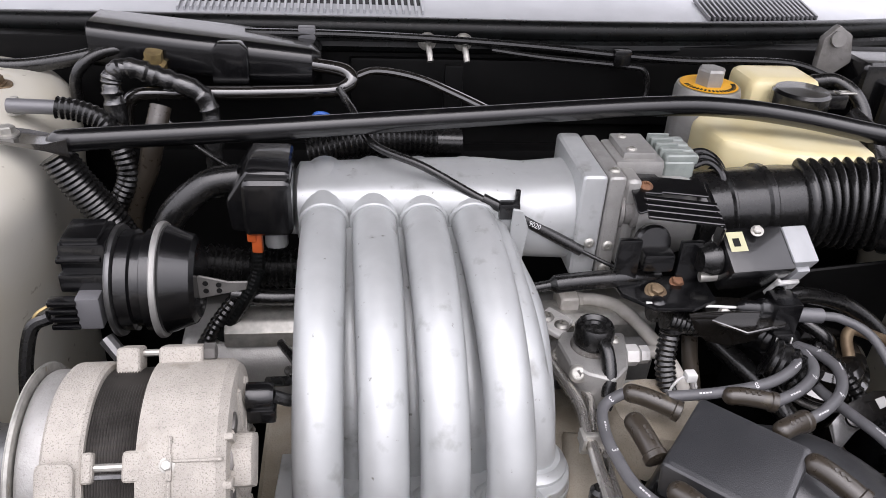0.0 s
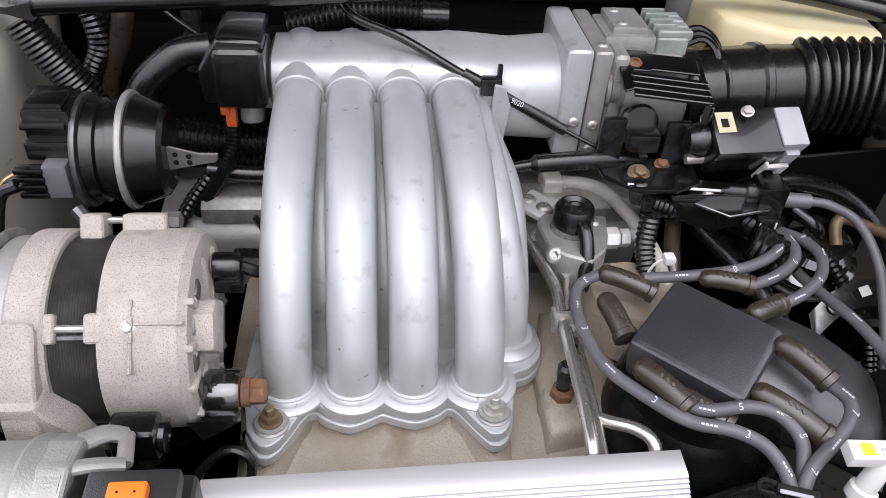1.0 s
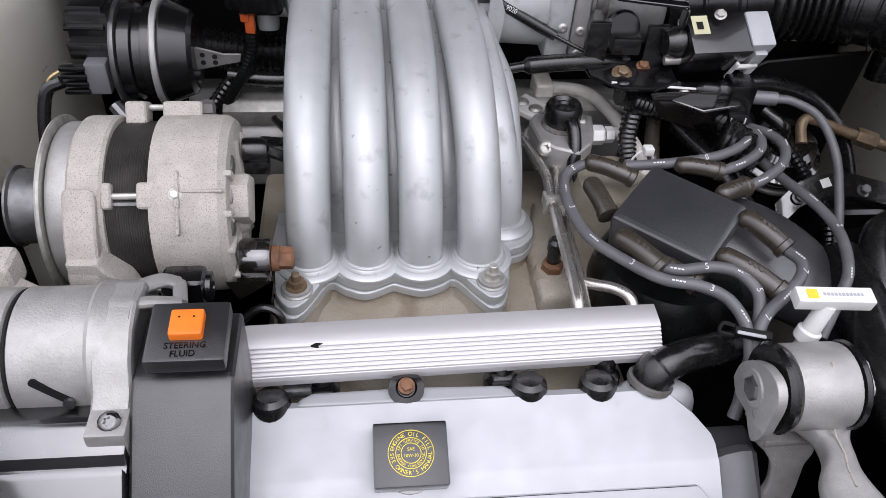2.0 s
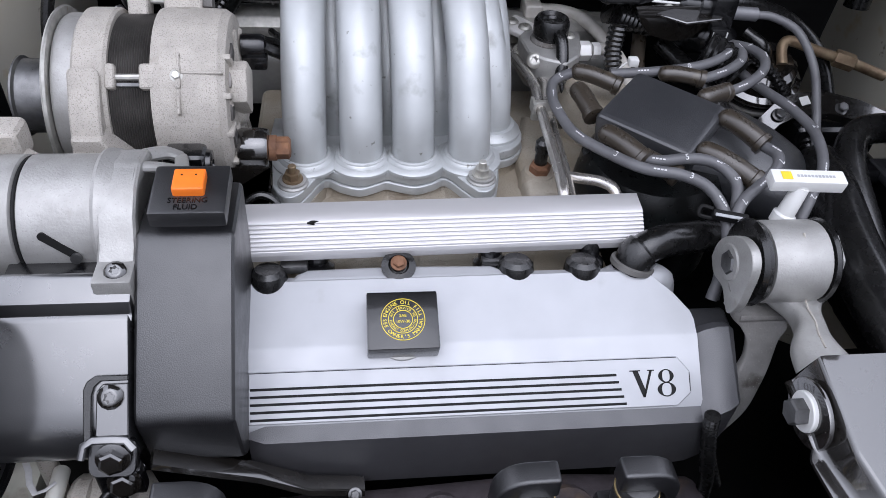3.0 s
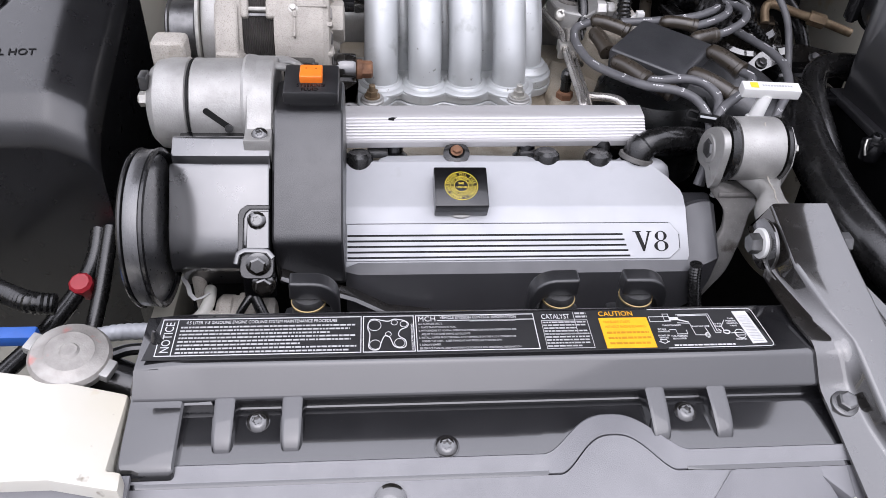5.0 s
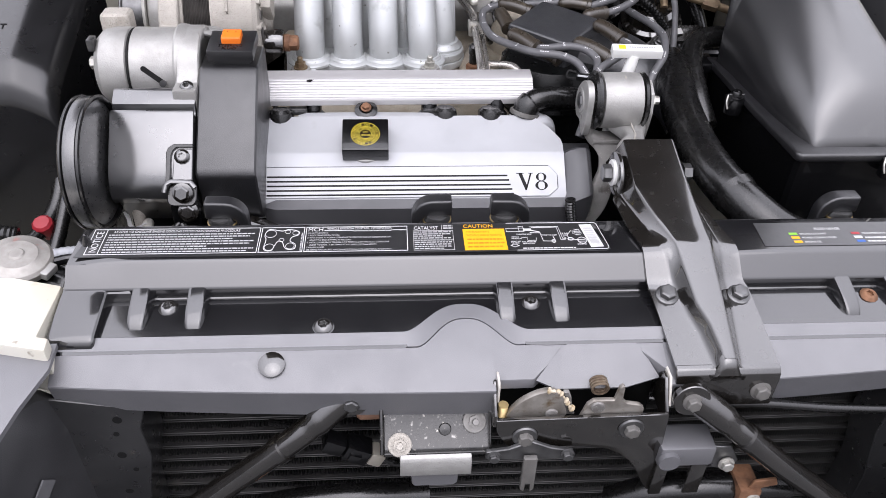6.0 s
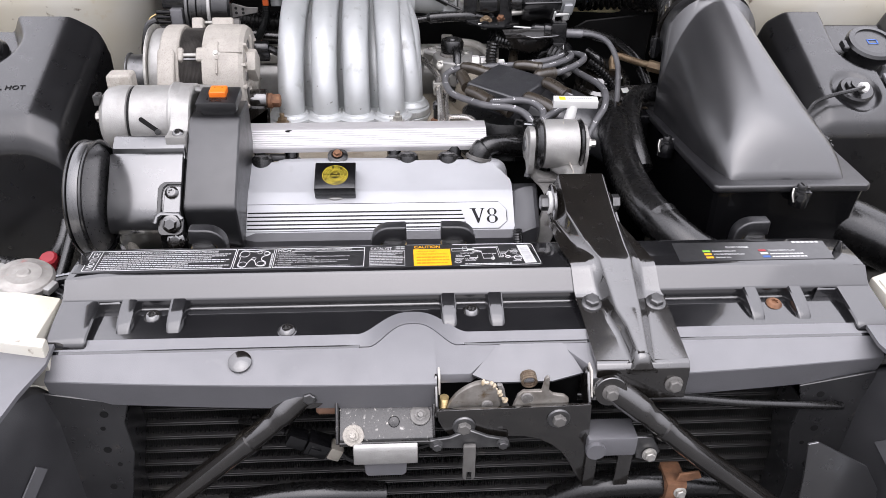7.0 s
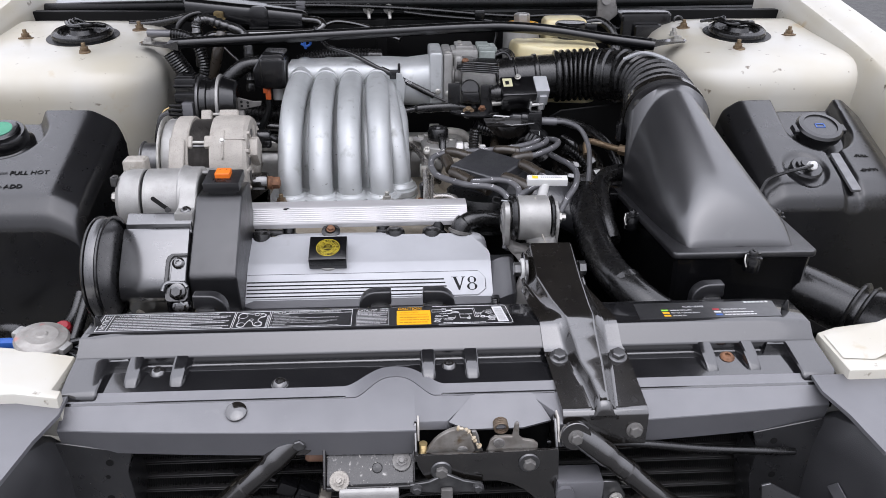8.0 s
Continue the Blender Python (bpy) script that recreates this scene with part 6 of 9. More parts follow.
LEFT_FOOT = ((0.152, 0.4275, 0.4270), (0.100, 0.4265, 0.4250), (0.084, 0.4280, 0.4160), (0.020, 0.4410, 0.4205), (-0.010, 0.4530, 0.4270), (-0.042, 0.4600, 0.4295), (-0.085, 0.4665, 0.4335), (-0.110, 0.4735, 0.4350), (-0.150, 0.4790, 0.4375))
RIGHT_FOOT = ((0.152, 0.5120, 0.5125), (0.100, 0.5120, 0.5135), (0.050, 0.5115, 0.5250), (-0.010, 0.5140, 0.5380), (-0.042, 0.5165, 0.5410), (-0.050, 0.5170, 0.5450), (-0.085, 0.5140, 0.5470), (-0.110, 0.5105, 0.5480), (-0.150, 0.5050, 0.5500))


def along_fold(table, column, y, soften=0.0022):
    """A value of a fold line at y, with the fold's small bending radius."""
    ys, values = [-row[0] for row in table], [row[column] for row in table]
    return float(np.mean([np.interp(-(y + d * soften), ys, values) for d in (-1, -0.5, 0, 0.5, 1)]))


beam = []
for i in range(102):
    y = 0.152 - 0.003 * i
    z, xl, xr = (along_fold(CROWN, c, y) for c in (1, 2, 3))
    base = along_fold(CREASE, 1, y)
    lx, ox = (along_fold(LEFT_FOOT, c, y) for c in (1, 2))
    rx, qx = (along_fold(RIGHT_FOOT, c, y) for c in (1, 2))
    r = min(0.0042, 0.3 * (xr - xl), 0.4 * (z - base))
    half = []
    for foot, edge_x, crown, s in ((ox, lx, xl, 1), (qx, rx, xr, -1)):
        low = base - 0.0008
        half.append([(foot, low), (edge_x - s * 0.0060, low), (edge_x - s * 0.0030, low + 0.0005), (edge_x - s * 0.0008, low + 0.0020), (edge_x + (crown - edge_x) * 0.15, base + (z - base) * 0.24), (crown - s * 0.0010, z - r * 1.25), (crown + s * 0.0002, z - r * 0.5), (crown + s * r * 0.45, z - r * 0.12), (crown + s * r, z)])
    top = half[0] + half[1][::-1]
    beam.append([(x, y, h) for x, h in top] + [(x, y + 0.001, h - 0.0032) for x, h in reversed(top)])
part("beam", loft(beam), BLACK_GLOSS, bracket, angle=50)
ear = [(0.118 + 0.030 * math.cos(2 * math.pi * i / 40), 0.906 + 0.027 * math.sin(2 * math.pi * i / 40)) for i in range(40)]
part("ear", prism(ear, "x", 0.4235, 0.4278, 0.0012, 2), BLACK_GLOSS, bracket, angle=50)
part("front_lip", prism([(-0.146, 0.8362), (-0.1515, 0.8342), (-0.1555, 0.8290), (-0.1570, 0.8210), (-0.1570, 0.783), (-0.1535, 0.783), (-0.1530, 0.8205), (-0.1500, 0.8280), (-0.146, 0.8315)], "x", 0.4375, 0.5500, 0.0012, 2), BLACK_GLOSS, bracket, angle=50)
part("lip_swell", loft([[(0.4905 + (x - 0.4905) * k, y, 0.828 + (z - 0.828) * h) for x, z in ((0.4745, 0.820), (0.4790, 0.8340), (0.4830, 0.8490), (0.4870, 0.8507), (0.4950, 0.8507), (0.4985, 0.8490), (0.5040, 0.8340), (0.5080, 0.820))] for k, h, y in ((1.0, 1.0, -0.146), (1.0, 0.97, -0.150), (1.02, 0.78, -0.1555), (1.06, 0.40, -0.1590), (1.08, -0.4, -0.1598))]), BLACK_GLOSS, bracket, angle=60)
part("washer", turned(0.4195, 0.120, 0.906, [(0.0, 0), (0.0160, 0), (0.0170, 0.001), (0.0170, 0.0045)], 32), WHITE_PLASTIC, bracket, "pale washer")
part("bolt", turned(0.4085, 0.120, 0.906, [(0.0, 0), (0.0100, 0), (0.0115, 0.0015), (0.0115, 0.012)], 6), DARK_STEEL, bracket)
part("bolt", turned(0.512, 0.120, 0.906, [(0.0115, 0), (0.0115, 0.010), (0.010, 0.011)], 6), DARK_STEEL, bracket)
for p in ((0.4485, -0.060, 0.8572), (0.5310, -0.061, 0.8568)):
    part("flange_washer", lathe([(0.0115, -0.001), (0.0115, 0.002), (0.010, 0.003)], aim(p, (0, -0.26, 1)), 24), BLACK, bracket)
    bolt(bracket, p, (0, -0.26, 1), 0.0165, DARK_STEEL)
for p in ((0.5330, -0.1570, 0.806),):
    bolt(bracket, p, (0, -1, 0.15), 0.0145, CAST_DARK)

# ---- ignition ----
distributor = thing("distributor", "black distributor under a square grained plastic cover", "distributor", (0.405, 0.475, 0.80))
DM = Matrix.Translation((0.4045, 0.476, 0.968)) @ pose(0, 0, 0, 2, -6, 48)
sec = []
for h, w, l, r in ((-0.055, 0.096, 0.106, 0.006), (-0.006, 0.102, 0.112, 0.005), (-0.002, 0.1005, 0.1105, 0.005), (0.0, 0.097, 0.107, 0.004), (0.0008, 0.090, 0.099, 0.003)):
    sec.append([DM @ Vector((u, v, h - 0.18 * v * v * 10 * (h > -0.03))) for u, v in rounded(w, l, r, 5)])
part("cover", loft(sec), DISTRIBUTOR_GREY, distributor, angle=22)
part("cap_body", joined(lathe([(0.085, 0.80), (0.087, 0.86), (0.082, 0.895), (0.070, 0.915)], Matrix.Translation((0.40, 0.455, 0)), 40), lathe([(0.091, 0.852), (0.093, 0.858), (0.091, 0.864)], Matrix.Translation((0.40, 0.455, 0)), 40)), SEAL, distributor)
part("duct", loft(smooth_rings([[(x + 0.55 * w * math.cos(t), y + w * math.cos(t), z + h * math.copysign(abs(math.sin(t)) ** 0.7, math.sin(t))) for t in (2 * math.pi * j / 32 for j in range(32))] for x, y, z, w, h in ((0.430, 0.505, 0.900, 0.058, 0.045), (0.475, 0.490, 0.900, 0.060, 0.047), (0.515, 0.470, 0.897, 0.058, 0.044), (0.555, 0.445, 0.886, 0.050, 0.040), (0.585, 0.42, 0.868, 0.040, 0.036), (0.60, 0.40, 0.84, 0.034, 0.030))], 4)), DISTRIBUTOR_GREY, distributor, "smooth slate plastic saddle beside the cover", angle=60)
part("collar", lathe([(0.06, 0.0), (0.055, 0.035), (0.048, 0.05)], aim((0.375, 0.585, 0.875), (0, 0, 1)), 28), CAST_DIRTY, distributor, "oily cast collar")
part("base_housing", loft([[DM @ Vector((u, v, h)) for u, v in rounded(w, l, 0.016, 5)] for h, w, l in ((-0.120, 0.118, 0.128), (-0.070, 0.122, 0.132), (-0.058, 0.120, 0.130), (-0.053, 0.112, 0.122), (-0.050, 0.10, 0.11))]), BLACK, distributor, "black distributor base under the cover", angle=40)

FRONT_LEADS = [
    ([(0.345, 0.570, 0.957), (0.330, 0.580, 0.952), (0.304, 0.566, 0.948), (0.296, 0.535, 0.945), (0.297, 0.500, 0.945), (0.306, 0.458, 0.945), (0.335, 0.417, 0.947), (0.362, 0.390, 0.949), (0.395, 0.378, 0.950), (0.420, 0.362, 0.945), (0.432, 0.335, 0.930), (0.430, 0.305, 0.900), (0.418, 0.285, 0.865)], "3"),
    ([(0.362, 0.407, 0.950), (0.380, 0.398, 0.953), (0.415, 0.399, 0.955), (0.440, 0.391, 0.952), (0.452, 0.370, 0.945), (0.446, 0.345, 0.930), (0.436, 0.32, 0.90), (0.424, 0.29, 0.86)], "5"),
    ([(0.498, 0.424, 0.955), (0.505, 0.400, 0.958), (0.496, 0.380, 0.955), (0.472, 0.360, 0.950), (0.446, 0.340, 0.940), (0.434, 0.315, 0.91), (0.428, 0.295, 0.87)], "7"),
    ([(0.370, 0.566, 0.958), (0.423, 0.565, 0.962), (0.480, 0.572, 0.966), (0.520, 0.592, 0.970), (0.531, 0.618, 0.968), (0.527, 0.645, 0.958)], "8"),
]
REAR_LEADS = [
    ([(0.470, 0.545, 0.962), (0.506, 0.557, 0.967), (0.535, 0.580, 0.970), (0.545, 0.610, 0.968), (0.538, 0.645, 0.958)], "6"),
    ([(0.490, 0.518, 0.960), (0.520, 0.529, 0.965), (0.550, 0.552, 0.970), (0.566, 0.585, 0.970), (0.562, 0.618, 0.966), (0.546, 0.648, 0.958)], "4"),
    ([(0.545, 0.640, 0.950), (0.550, 0.590, 0.945), (0.562, 0.550, 0.945), (0.574, 0.505, 0.948), (0.578, 0.455, 0.948), (0.566, 0.405, 0.94), (0.545, 0.375, 0.925), (0.525, 0.35, 0.90)], "2"),
]
for pts, number in FRONT_LEADS + REAR_LEADS:
    lead = thing("spark_plug_lead", "grey silicone spark plug lead with white printing", "ignition lead", pts[0], "spark plug leads")
    part("cable", tube(pts, 0.0060, 12, 10), WIRE, lead)
    path = smooth_path(pts, 10)
    for k in range(6, len(path) - 8, 11):
        p, q = path[k], path[k + 1]
        way = (q - p).normalized()
        up = Vector((0, -0.55, 0.83))
        up = (up - way * up.dot(way)).normalized()
        side = up.cross(way)
        m = Matrix((*[(way[i], side[i], up[i], (p + up * 0.0057)[i]) for i in range(3)], (0, 0, 0, 1)))
        if (k // 11) % 2:
            lettering(number, 0.0092, m @ pose(-0.002, -0.0031, 0), INK_WHITE, lead, name="number_print")
        else:
            part("print_bar", bars([(0.0035 * j, -0.0008, 0.0026, 0.0016) for j in range(4)], m), INK_WHITE, lead)
BOOTS = [((0.332, 0.580, 0.953), (0.378, 0.552, 0.950), 0.0105), ((0.325, 0.542, 0.952), (0.335, 0.495, 0.945), 0.0115), ((0.333, 0.449, 0.953), (0.364, 0.404, 0.950), 0.0115), ((0.470, 0.466, 0.962), (0.500, 0.423, 0.955), 0.0115), ((0.430, 0.416, 0.953), (0.474, 0.372, 0.945), 0.0115), ((0.365, 0.425, 0.94), (0.40, 0.392, 0.937), 0.011), ((0.430, 0.559, 0.962), (0.476, 0.547, 0.962), 0.0100), ((0.460, 0.506, 0.960), (0.496, 0.520, 0.961), 0.0105)]
for a, b, r in BOOTS:
    a, b = Vector(a), Vector(b)
    boot = thing("plug_boot", "dirty brown rubber distributor boot", "boot", a, "distributor boots")
    d = (b - a)
    r *= 0.96
    sag = Vector((0, 0, 0.10 * d.length))
    line = resampled([a - d * 0.10, a + d * 0.30 + sag * 0.55, a + d * 0.68 + sag * 0.45, b + d * 0.06], 0.0012)
    full = len(line) * 0.0012
    shell = part("boot", ribbon(line, lambda s, r=r, n=full: r * (math.sqrt(max(0.02, 1 - (1 - min(1.0, s / r)) ** 2)) if s < r else 1.0 if s < n - 0.009 else 1.13 if s < n - 0.002 else 0.75), 18), BOOT, boot)
    side = line[len(line) // 2]
    part("moulded_mark", joined(*[box(-0.0016, 0.0016, -0.0022, 0.0022, 0, 0.0008, 0.0003, 1, aim(side + d.normalized() * 0.006 * q + Vector((0, -0.35, 0.94)) * r * 0.97, (0, -0.35, 0.94))) for q in (-1, 0, 1)]), BOOT, shell)
clip = thing("lead_clip", "black plastic clip holding three ignition leads", "clip", (0.425, 0.327, 0.93))
part("clip", joined(box(-0.018, 0.016, -0.004, 0.004, -0.004, 0.006, 0.002, 2, Matrix.Translation((0.430, 0.324, 0.938)) @ pose(0, 0, 0, 20, 0, -18)), tube([(0.412, 0.330, 0.945), (0.402, 0.333, 0.946), (0.400, 0.330, 0.938), (0.412, 0.326, 0.936)], 0.002, 6)), INK_BLACK, clip)
part("clip_edge", box(-0.016, 0.010, -0.0045, -0.001, 0.005, 0.0068, 0.0006, 1, Matrix.Translation((0.430, 0.324, 0.938)) @ pose(0, 0, 0, 20, 0, -18)), GREY_LIGHT, clip)
loom = thing("lead_holder", "black ribbed collar gathering the ignition leads", "clip", (0.537, 0.65, 0.95))
part("collar", ribbed_hose([(0.533, 0.637, 0.962), (0.527, 0.660, 0.960), (0.515, 0.685, 0.950), (0.50, 0.71, 0.93)], 0.021, 0.009, 0.003, 16), BLACK, loom)

# dipstick and its pale handle
dip = thing("dipstick", "pale T-shaped dipstick handle with a yellow square", "dipstick", (0.49, 0.327, 0.93))
TM = Matrix.Translation((0.4955, 0.330, 0.9775)) @ pose(0, 0, 0, 10, 0, -4)
part("handle", box(-0.036, 0.036, -0.0085, 0.0085, -0.007, 0.0065, 0.0015, 2, TM), WHITE_PLASTIC, dip)
part("yellow_square", bars([(-0.027, -0.005, 0.010, 0.010)], TM @ pose(0, 0, 0.0066)), INK_YELLOW, dip)
part("faded_print", bars([(-0.012 + 0.0035 * k, -0.0015, 0.0024, 0.003) for k in range(11)], TM @ pose(0, 0, 0.0066)), GREY_LIGHT, dip)
part("stem", lathe([(0.008, 0), (0.0085, 0.012), (0.009, 0.03), (0.0115, 0.032), (0.0115, 0.042), (0.006, 0.043), (0.005, 0.15)], aim((0.492, 0.328, 0.972), (-0.22, -0.10, -1)), 20), WHITE_PLASTIC, dip)
guide = thing("dipstick_tube", "bright bent steel tubes clamped beside the manifold", "tube", (0.28, 0.5, 0.86))
part("tube", tube([(0.252, 0.735, 0.925), (0.262, 0.700, 0.930), (0.275, 0.645, 0.932), (0.2855, 0.588, 0.932), (0.2845, 0.545, 0.930), (0.2840, 0.46, 0.924), (0.2815, 0.395, 0.921), (0.281, 0.376, 0.905)], 0.0062, 16), TUBE_STEEL, guide)
part("tube", tube([(0.2965, 0.552, 0.923), (0.2955, 0.50, 0.919), (0.2930, 0.42, 0.914), (0.291, 0.38, 0.910)], 0.0056, 16), TUBE_STEEL, guide)
part("tube", tube([(0.291, 0.430, 0.912), (0.305, 0.418, 0.917), (0.325, 0.406, 0.921), (0.336, 0.392, 0.920), (0.338, 0.374, 0.905)], 0.0060, 16), TUBE_STEEL, guide)
part("clamp", joined(box(0.2745, 0.3035, 0.533, 0.541, 0.914, 0.939, 0.003), box(0.2735, 0.2775, 0.527, 0.546, 0.925, 0.940, 0.001)), STEEL, guide)


# ---- fuel regulator block ----
regulator = thing("fuel_regulator", "bright metal fuel regulator block with a black cap and pipes", "regulator", (0.32, 0.68, 0.89))
part("block", prism([(0.279, 0.672), (0.290, 0.690), (0.363, 0.685), (0.357, 0.650), (0.348, 0.622), (0.326, 0.600), (0.300, 0.612), (0.284, 0.630)], "z", 0.905, 0.953, 0.006, 3), CAST_BRIGHT, regulator)
part("clamp_plate", prism([(0.262, 0.722), (0.290, 0.752), (0.314, 0.722), (0.290, 0.690)], "z", 0.936, 0.945, 0.004, 3), ALLOY, regulator)
part("cap", lathe([(0.019, -0.012), (0.0205, -0.010), (0.0205, 0.004), (0.0225, 0.006), (0.0225, 0.021), (0.0195, 0.0265), (0.0165, 0.0275), (0.0120, 0.0240), (0.008, 0.0250), (0.006, 0.022), (0.0, 0.022)], Matrix.Translation((0.317, 0.660, 0.957)), 40), RUBBER, regulator, "glossy black diaphragm cap")
part("cap_seat", lathe([(0.024, 0.950), (0.0245, 0.954), (0.022, 0.958)], Matrix.Translation((0.317, 0.660, 0)), 36), CAST_MID, regulator)
part("vacuum_boot", tube([(0.321, 0.646, 0.972), (0.324, 0.630, 0.966), (0.324, 0.612, 0.950), (0.322, 0.600, 0.930)], 0.0080, 16), RUBBER, regulator)
part("vacuum_lead", tube([(0.322, 0.604, 0.935), (0.327, 0.592, 0.915), (0.340, 0.585, 0.905)], 0.0030, 8), RUBBER, regulator)
for p, d, s in (((0.281, 0.727, 0.945), (0, 0, 1), 0.0145), ((0.296, 0.710, 0.945), (0, 0, 1), 0.0145), ((0.283, 0.668, 0.935), (-0.6, -0.5, 0.6), 0.015), ((0.292, 0.622, 0.945), (-0.3, -0.8, 0.6), 0.016), ((0.345, 0.670, 0.953), (0, 0, 1), 0.012)):
    bolt(regulator, p, d, s, STEEL, "torx", "screw")
part("elbow", joined(box(0.302, 0.326, 0.742, 0.782, 0.925, 0.960, 0.005, 3), lathe([(0.0095, 0), (0.0095, 0.012), (0.0075, 0.014)], aim((0.322, 0.762, 0.946), (1, -0.1, 0)), 20)), PALE_PIPE, regulator)
part("fuel_pipe", tube([(0.322, 0.762, 0.946), (0.350, 0.757, 0.948), (0.375, 0.742, 0.947), (0.392, 0.708, 0.943), (0.402, 0.668, 0.940), (0.408, 0.630, 0.936), (0.412, 0.60, 0.92), (0.414, 0.58, 0.89)], 0.0082, 16), PALE_PIPE, regulator)
part("fuel_pipe", tube([(0.375, 0.660, 0.940), (0.392, 0.661, 0.940), (0.404, 0.654, 0.938), (0.410, 0.635, 0.930), (0.412, 0.61, 0.915)], 0.0075, 16), PALE_PIPE, regulator)
part("union_nut", joined(lathe([(0.011, 0), (0.0125, 0.002), (0.0125, 0.015), (0.011, 0.017)], aim((0.355, 0.657, 0.940), (1, 0.03, 0)), 6), lathe([(0.0105, 0.019), (0.0105, 0.029)], aim((0.355, 0.657, 0.940), (1, 0.03, 0)), 6)), ALLOY, regulator)
part("feed_pipe", tube([(0.300, 0.622, 0.925), (0.304, 0.606, 0.922), (0.300, 0.585, 0.922), (0.294, 0.555, 0.922)], 0.0052, 12), TUBE_STEEL, regulator)
part("cable_tie", joined(ribbon([Vector((0.405 + 0.016 * math.cos(a), 0.600, 0.925 + 0.03 * math.sin(a))) for a in (k * math.pi / 12 for k in range(25))], 0.0016, 6), box(0.402, 0.414, 0.592, 0.604, 0.952, 0.962, 0.002)), WHITE_PLASTIC, regulator, "white cable tie")
part("return_bracket", prism([(0.352, 0.640), (0.395, 0.640), (0.402, 0.628), (0.395, 0.615), (0.36, 0.612), (0.348, 0.625)], "z", 0.905, 0.920, 0.004), CAST_BRIGHT, regulator)

# ---- throttle linkage and cruise servo ----
linkage = thing("throttle_linkage", "black steel throttle linkage bracket with slotted guard and pulley", "linkage", (0.40, 0.70, 0.97))
guard = Matrix.Translation((0.366, 0.773, 1.1135)) @ pose(0, 0, 0, 11, 1, -7)
part("guard_plate", prism([(0.0, 0.0), (0.033, 0.001), (0.036, -0.004), (0.084, -0.006), (0.088, -0.036), (0.036, -0.033), (0.034, -0.036), (0.016, -0.036), (0.015, -0.068), (0.004, -0.074), (0.001, -0.070)], "z", -0.0015, 0.0015, 0.0008, 1, guard), BLACK, linkage)
for k, (v, w) in enumerate(((-0.0440, 0.0034), (-0.0545, 0.0036), (-0.0650, 0.0036), (-0.0755, 0.0042))):
    part("guard_slat", loft([[guard @ Vector((u, v + dv - 0.07 * (u - 0.012), h)) for dv, h in ((-w, -0.0015), (w, -0.0015), (w, 0.0012), (w - 0.001, 0.0019), (-w + 0.001, 0.0019), (-w, 0.0012))] for u in (0.012, 0.04, 0.07, 0.093)]), BLACK, linkage)
part("guard_side", joined(box(0.088, 0.0915, -0.088, -0.008, -0.0015, 0.0015, 0.0008, 1, guard), box(0.090, 0.0935, -0.092, -0.074, -0.058, 0.0015, 0.001, 1, guard), box(0.0905, 0.0930, -0.088, -0.010, -0.010, 0.0012, 0.001, 1, guard)), BLACK, linkage)
part("reel", lathe([(0.0, -0.010), (0.021, -0.010), (0.0215, -0.006), (0.017, -0.004), (0.017, 0.004), (0.0215, 0.006), (0.021, 0.010), (0.0, 0.010)], aim((0.365, 0.752, 1.078), (1, -0.15, 0)), 30), CAST_MID, linkage, "grey cable reel")
bolt(linkage, guard @ Vector((0.018, -0.024, 0.0015)), (0, -0.2, 1), 0.0125, RUST, "torx", "screw")
part("base_plate", prism([(0.342, 0.705), (0.452, 0.705), (0.448, 0.655), (0.415, 0.640), (0.375, 0.642), (0.345, 0.672)], "z", 1.010, 1.016, 0.002), BLACK, linkage)
part("upright", box(0.340, 0.366, 0.690, 0.698, 1.012, 1.072, 0.002), BLACK, linkage)
part("upright", box(0.412, 0.438, 0.690, 0.698, 1.012, 1.068, 0.002), BLACK, linkage)
part("cam_wheel", lathe([(0.0, 0), (0.018, 0), (0.021, 0.004), (0.021, 0.012), (0.018, 0.016), (0.0, 0.016)], aim((0.390, 0.728, 1.050), (0, -0.9, 0.3)), 28), BLACK, linkage)
part("cam_block", box(0.372, 0.408, 0.690, 0.715, 1.030, 1.052, 0.004), BLACK, linkage)
part("shaft", tube([(0.435, 0.680, 1.030), (0.475, 0.678, 1.034)], 0.006, 12), STEEL, linkage)
part("washer", lathe([(0.0125, 0), (0.0125, 0.002), (0.011, 0.003)], aim((0.3835, 0.672, 1.0155), (0, -0.4, 1)), 24), RUSTY_ZINC, linkage, "rust-tinged washer")
bolt(linkage, (0.3835, 0.671, 1.0175), (0, -0.4, 1), 0.0125, RUSTY_ZINC)
bolt(linkage, (0.415, 0.690, 1.016), (0, -0.4, 1), 0.011, RUST)
servo = thing("idle_speed_motor", "black motor box with a grey connector and small label", "motor", (0.50, 0.68, 1.03))
SM = Matrix.Translation((0.497, 0.688, 1.052)) @ pose(0, 0, 0, 32, -1, 4)
part("case", box(-0.045, 0.030, -0.030, 0.025, -0.022, 0.024, 0.004, 2, SM), BLACK, servo)
part("nose", lathe([(0.014, 0), (0.019, 0.012), (0.019, 0.020)], SM @ aim((-0.066, 0, 0), (1, 0, 0)), 20), RUBBER, servo)
part("connector", joined(box(0.028, 0.058, -0.024, 0.022, -0.018, 0.026, 0.003, 2, SM), box(0.036, 0.052, -0.030, -0.022, -0.026, 0.014, 0.002, 2, SM)), GREY_LIGHT, servo, "light grey connector")
part("latch", joined(box(0.016, 0.020, -0.036, -0.031, -0.030, 0.004, 0.001, 1, SM), box(0.016, 0.046, -0.036, -0.031, -0.008, -0.002, 0.001, 1, SM), box(0.036, 0.046, -0.036, -0.031, -0.020, -0.002, 0.001, 1, SM)), WHITE_PLASTIC, servo, "white connector latch")
